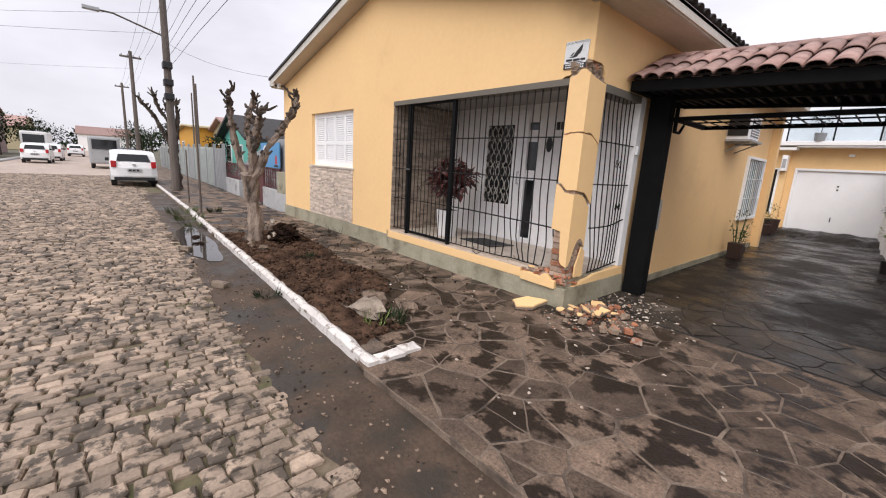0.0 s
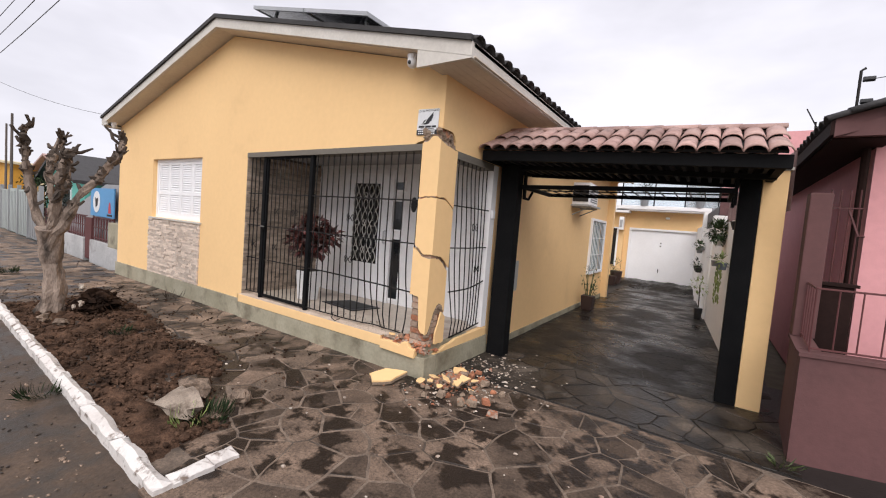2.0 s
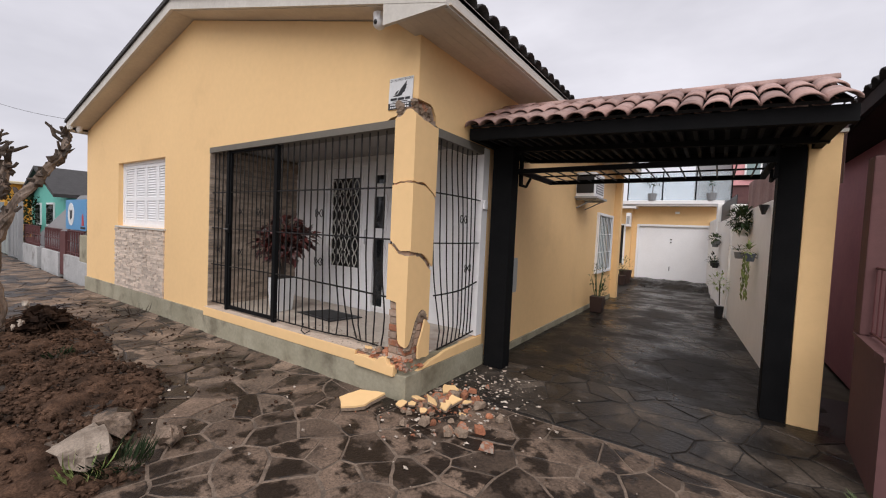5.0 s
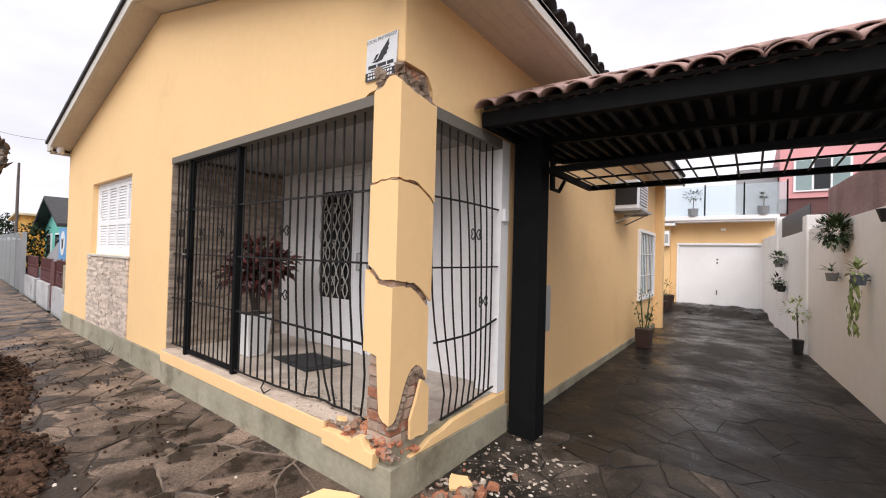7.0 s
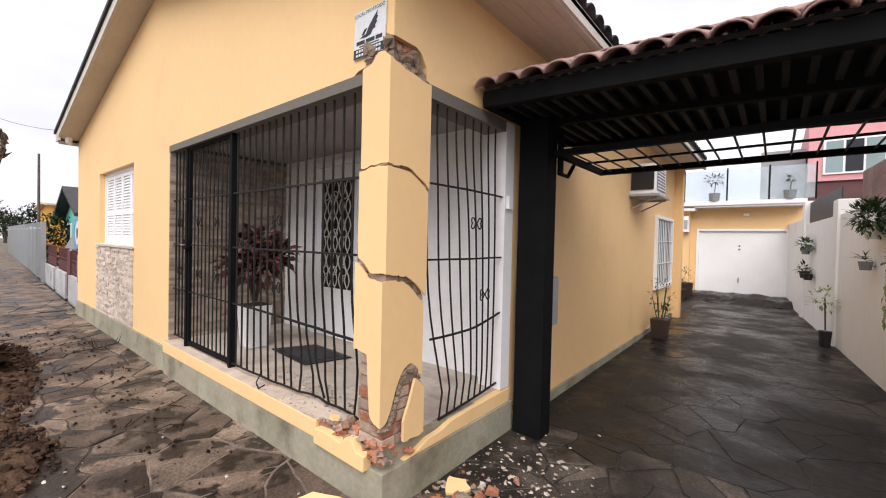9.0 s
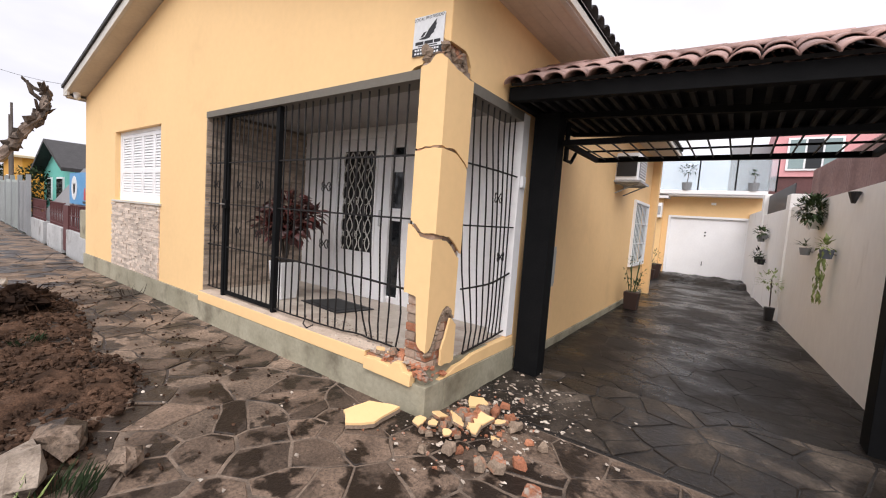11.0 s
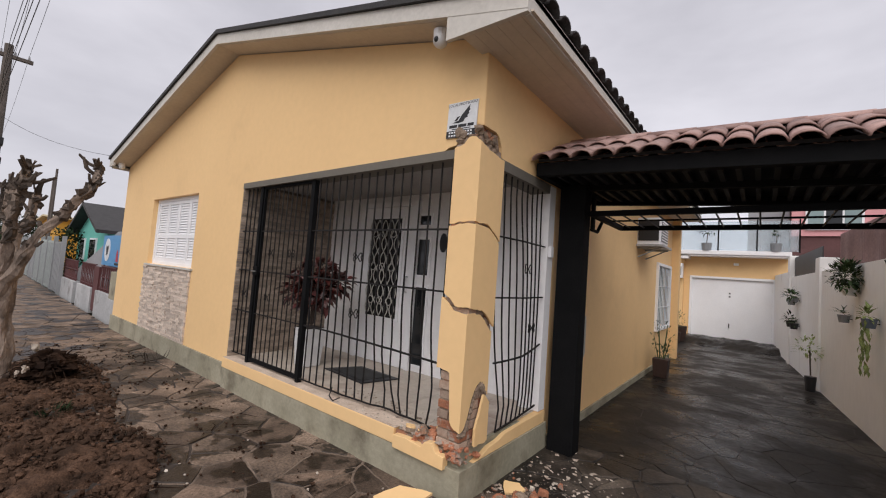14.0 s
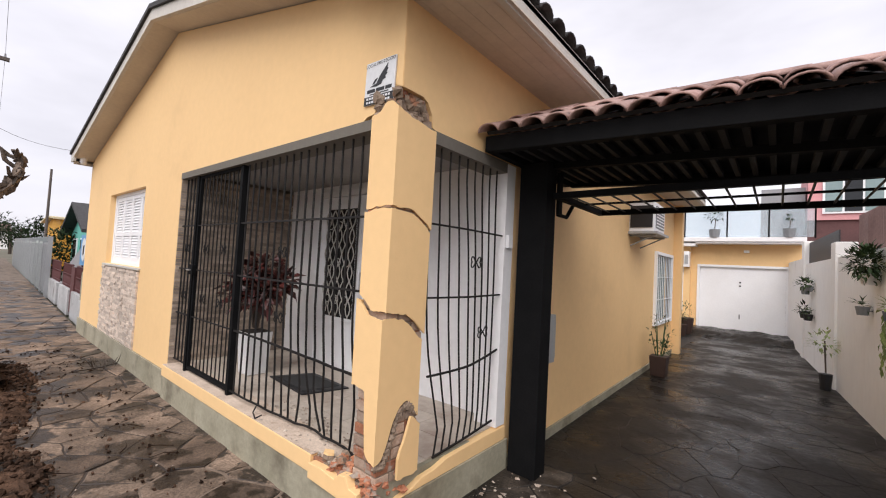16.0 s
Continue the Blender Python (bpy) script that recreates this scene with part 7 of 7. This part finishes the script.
for x, y, h, r in ((-62, -12.6, 4.2, 2.0), (-58, -12.8, 3.6, 1.4), (-86, -13, 5, 2.4), (-100, -12, 5, 2.4), (-72, 1.5, 4.6, 2.2), (-84, 1.0, 5, 2.4), (-98, 0, 5, 2.5), (-64, 3.5, 4.5, 1.8), (-41, -15.5, 3.2, 1.5)):
    leafy(x, y, h, r, "dark leafy tree far along the street")
woods = Build()
for i in range(240):
    a = rr.uniform(-1, 1)
    foliage(woods, (-165 + rr.uniform(-6, 6), a * 110, rr.uniform(0.5, 4.2)), 2.2, 26, 1.3, 0.8)
for i in range(140):
    foliage(woods, (rr.uniform(-160, -60), -32 + rr.uniform(-4, 4), rr.uniform(0.5, 4.0)), 2.0, 22, 1.2, 0.8)
tagged(woods.obj("far_woods", m_darkleaf), "distant line of trees at the horizon", "trees", kind="stuff")
farkerb = Build().box(-140, 6, -10.75, -10.2, -0.15, 0.05).obj("far_pavement", m_greyblock)
tagged(farkerb, "grey pavement across the street", "pavement", kind="structure")
skip = thing("rubbish_skip", "orange metal rubbish skip across the street", "skip")
Build().prism([(-31.2, 0.0), (-29.2, 0.0), (-28.6, 1.2), (-31.8, 1.2)], "y", -11.5, -9.9).obj("hull", m_skip, skip, bevel=0.03)
Build().box(-31.9, -28.5, -11.6, -9.8, 1.2, 1.3).obj("rim", m_skip, skip)


# ---- parked cars ----
def car(x, y, turn, paint, label, s=1.0):
    """A small hatchback; its tail points to its own +x."""
    t = thing("car", label, "car", "parked cars")
    L, W = 3.85, 1.66

    def mould(px, py, pz):
        k = 1 - 0.09 * max(0, (pz - 0.85) / 0.65) - 0.05 * (abs(px) / (L / 2)) ** 4
        return (px, py * k, pz)

    prof = [(-1.92, 0.32), (-1.9, 0.62), (-1.72, 0.80), (-0.95, 0.98), (-0.35, 1.42), (0.2, 1.52), (1.15, 1.47), (1.55, 1.30), (1.80, 0.98), (1.90, 0.78), (1.93, 0.45), (1.88, 0.28)]
    b = Build()
    cols = 9
    for j in range(cols):
        yy = W * (j / (cols - 1) - 0.5)
        inset = 0.06 * abs(j / (cols - 1) * 2 - 1) ** 4
        for px, pz in prof:
            b.v.append(mould(px * (1 - inset), yy, pz - (0.05 * abs(j / (cols - 1) * 2 - 1) ** 3 if pz > 1.2 else 0)))
    n = len(prof)
    for j in range(cols - 1):
        b.f += [(j * n + i, j * n + (i + 1) % n, (j + 1) * n + (i + 1) % n, (j + 1) * n + i) for i in range(n)]
    b.f += [tuple(range(n)), tuple((cols - 1) * n + i for i in reversed(range(n)))]
    body = b.obj("body", paint, t, smooth=False)
    rw = Build().prism([(-0.58, 1.05), (0.58, 1.05), (0.5, 1.34), (-0.5, 1.34)], "x", 0, 0.012)
    rob = rw.obj("rear_window", m_darkglass, t, xf=lambda px, py, pz: (px + 1.80 - (pz - 0.98) * 0.80 + 0.012, py, pz))
    for sgn in (-1, 1):
        Build().box(1.74, 1.90, sgn * 0.68 - 0.09, sgn * 0.68 + 0.09, 0.80, 1.06).obj("tail_lamp", m_lampred, t, bevel=0.02)
        Build().prism([(-0.75, 1.02), (1.35, 1.02), (1.1, 1.36), (-0.25, 1.36)], "y", sgn * 0.775 - 0.012, sgn * 0.775 + 0.012).obj("side_window", m_darkglass, t)
        Build().box(-0.72, -0.55, sgn * 0.86 - 0.08, sgn * 0.86 + 0.08, 0.98, 1.12).obj("mirror", m_ink, t, bevel=0.02)
        for wx in (-1.22, 1.22):
            w = Build().tube([(wx, sgn * 0.60, 0.29), (wx, sgn * 0.80, 0.29)], 0.29, 18).obj("wheel", m_tyre, t)
            Build().tube([(wx, sgn * 0.79, 0.29), (wx, sgn * 0.815, 0.29)], 0.18, 12).obj("rim", m_chrome, w)
    Build().box(1.86, 1.95, -0.7, 0.7, 0.26, 0.40).obj("bumper_strip", m_ink, t, bevel=0.02)
    Build().box(1.925, 1.945, -0.24, 0.24, 0.62, 0.75).obj("number_plate", m_metalgrey, t)
    for i in range(3):
        Build().box(1.946, 1.95, -0.19 + i * 0.13, -0.1 + i * 0.13, 0.65, 0.72).obj("plate_bar", m_ink, t)
    Build().box(1.88, 1.92, -0.06, 0.06, 0.88, 0.94).obj("badge", m_chrome, t)
    t.matrix_basis = Matrix.Translation((x, y, -0.06)) @ Matrix.Rotation(radians(turn), 4, "Z") @ Matrix.Scale(s, 4)
    return t


car(-21.0, -3.3, 0, m_carwhite, "white hatchback parked beside the kerb")
m_cargrey = flat("dark_car_paint", (0.04, 0.045, 0.06), 0.25)
car(-43, -9.1, 0, m_carwhite, "white car parked across the street")
car(-50, -9.1, 0, m_carwhite, "white car parked across the street")
car(-60, -3.6, 0, m_cargrey, "dark car parked far along the kerb")
car(-70, -8.9, 0, m_carwhite, "white car parked far across the street")
van = thing("minibus", "white minibus parked far along the street", "van")
Build().box(-58.5, -53.5, -10.0, -8.1, 0.3, 2.5).obj("body", m_carwhite, van, bevel=0.15)
Build().box(-53.49, -53.45, -9.8, -8.3, 1.45, 2.2).obj("rear_window", m_darkglass, van)
for y in (-9.95, -8.3):
    for x in (-57.5, -54.5):
        Build().tube([(x, y, 0.3), (x, y + 0.2, 0.3)], 0.36, 14).obj("wheel", m_tyre, van)
van2 = thing("van", "pale van far along the kerb", "van")
Build().box(-39.5, -35.0, -4.7, -2.95, 0.3, 2.15).obj("body", m_metalgrey, van2, bevel=0.12)
Build().box(-34.99, -34.95, -4.5, -3.15, 1.3, 1.95).obj("rear_window", m_darkglass, van2)
for y in (-4.65, -3.15):
    for x in (-38.5, -36.0):
        Build().tube([(x, y, 0.25), (x, y + 0.2, 0.25)], 0.32, 14).obj("wheel", m_tyre, van2)


# ---- the kerb line closes in on the house front, then the street drifts away from it ----
bpy.context.view_layer.update()
BEND = 0.035
STREET_SIDE = ("kerb", "gutter_mud", "puddle", "road", "gutter_grit", "weed_tuft", "soil_bed", "soil_clods", "stone", "twig_debris", "debris_clump", "loose_brick", "pavement", "plaster_crumbs")
for ob in [o for o in scene.objects if o.parent is None and o is not ground and o.type in ("MESH", "EMPTY")]:
    if ob.type == "EMPTY" and ob.rotation_euler.z == 0 and ob.matrix_basis.to_3x3() != Matrix.Identity(3):
        continue
    for o in (ob, *ob.children_recursive):
        if o.type != "MESH" or o.matrix_world.to_3x3() != Matrix.Identity(3) or o.name.startswith(("roof_tile", "slat")):
            continue
        off = o.matrix_world.translation
        n = len(o.data.vertices)
        co = np.empty(n * 3)
        o.data.vertices.foreach_get("co", co)
        co = co.reshape(n, 3)
        wx = co[:, 0] + off.x
        if ob.name.split(".")[0] in STREET_SIDE and o.data.users == 1:
            wy = co[:, 1] + off.y
            co[:, 1] += 0.045 * np.clip(-wx, 0, 10) * np.clip((-0.9 - wy) / 1.5, 0, 1)
            o.data.vertices.foreach_set("co", co.ravel())
            o.data.update()
        if wx.min() < -9.5 and o.data.users == 1:
            co[:, 1] += BEND * np.maximum(0, -9.5 - wx)
            o.data.vertices.foreach_set("co", co.ravel())
            o.data.update()
for ob in [o for o in scene.objects if o.name.startswith("car") and o.type == "EMPTY" and o.parent is None]:
    if ob.location.x < -9.5:
        ob.location.y += BEND * (-9.5 - ob.location.x)
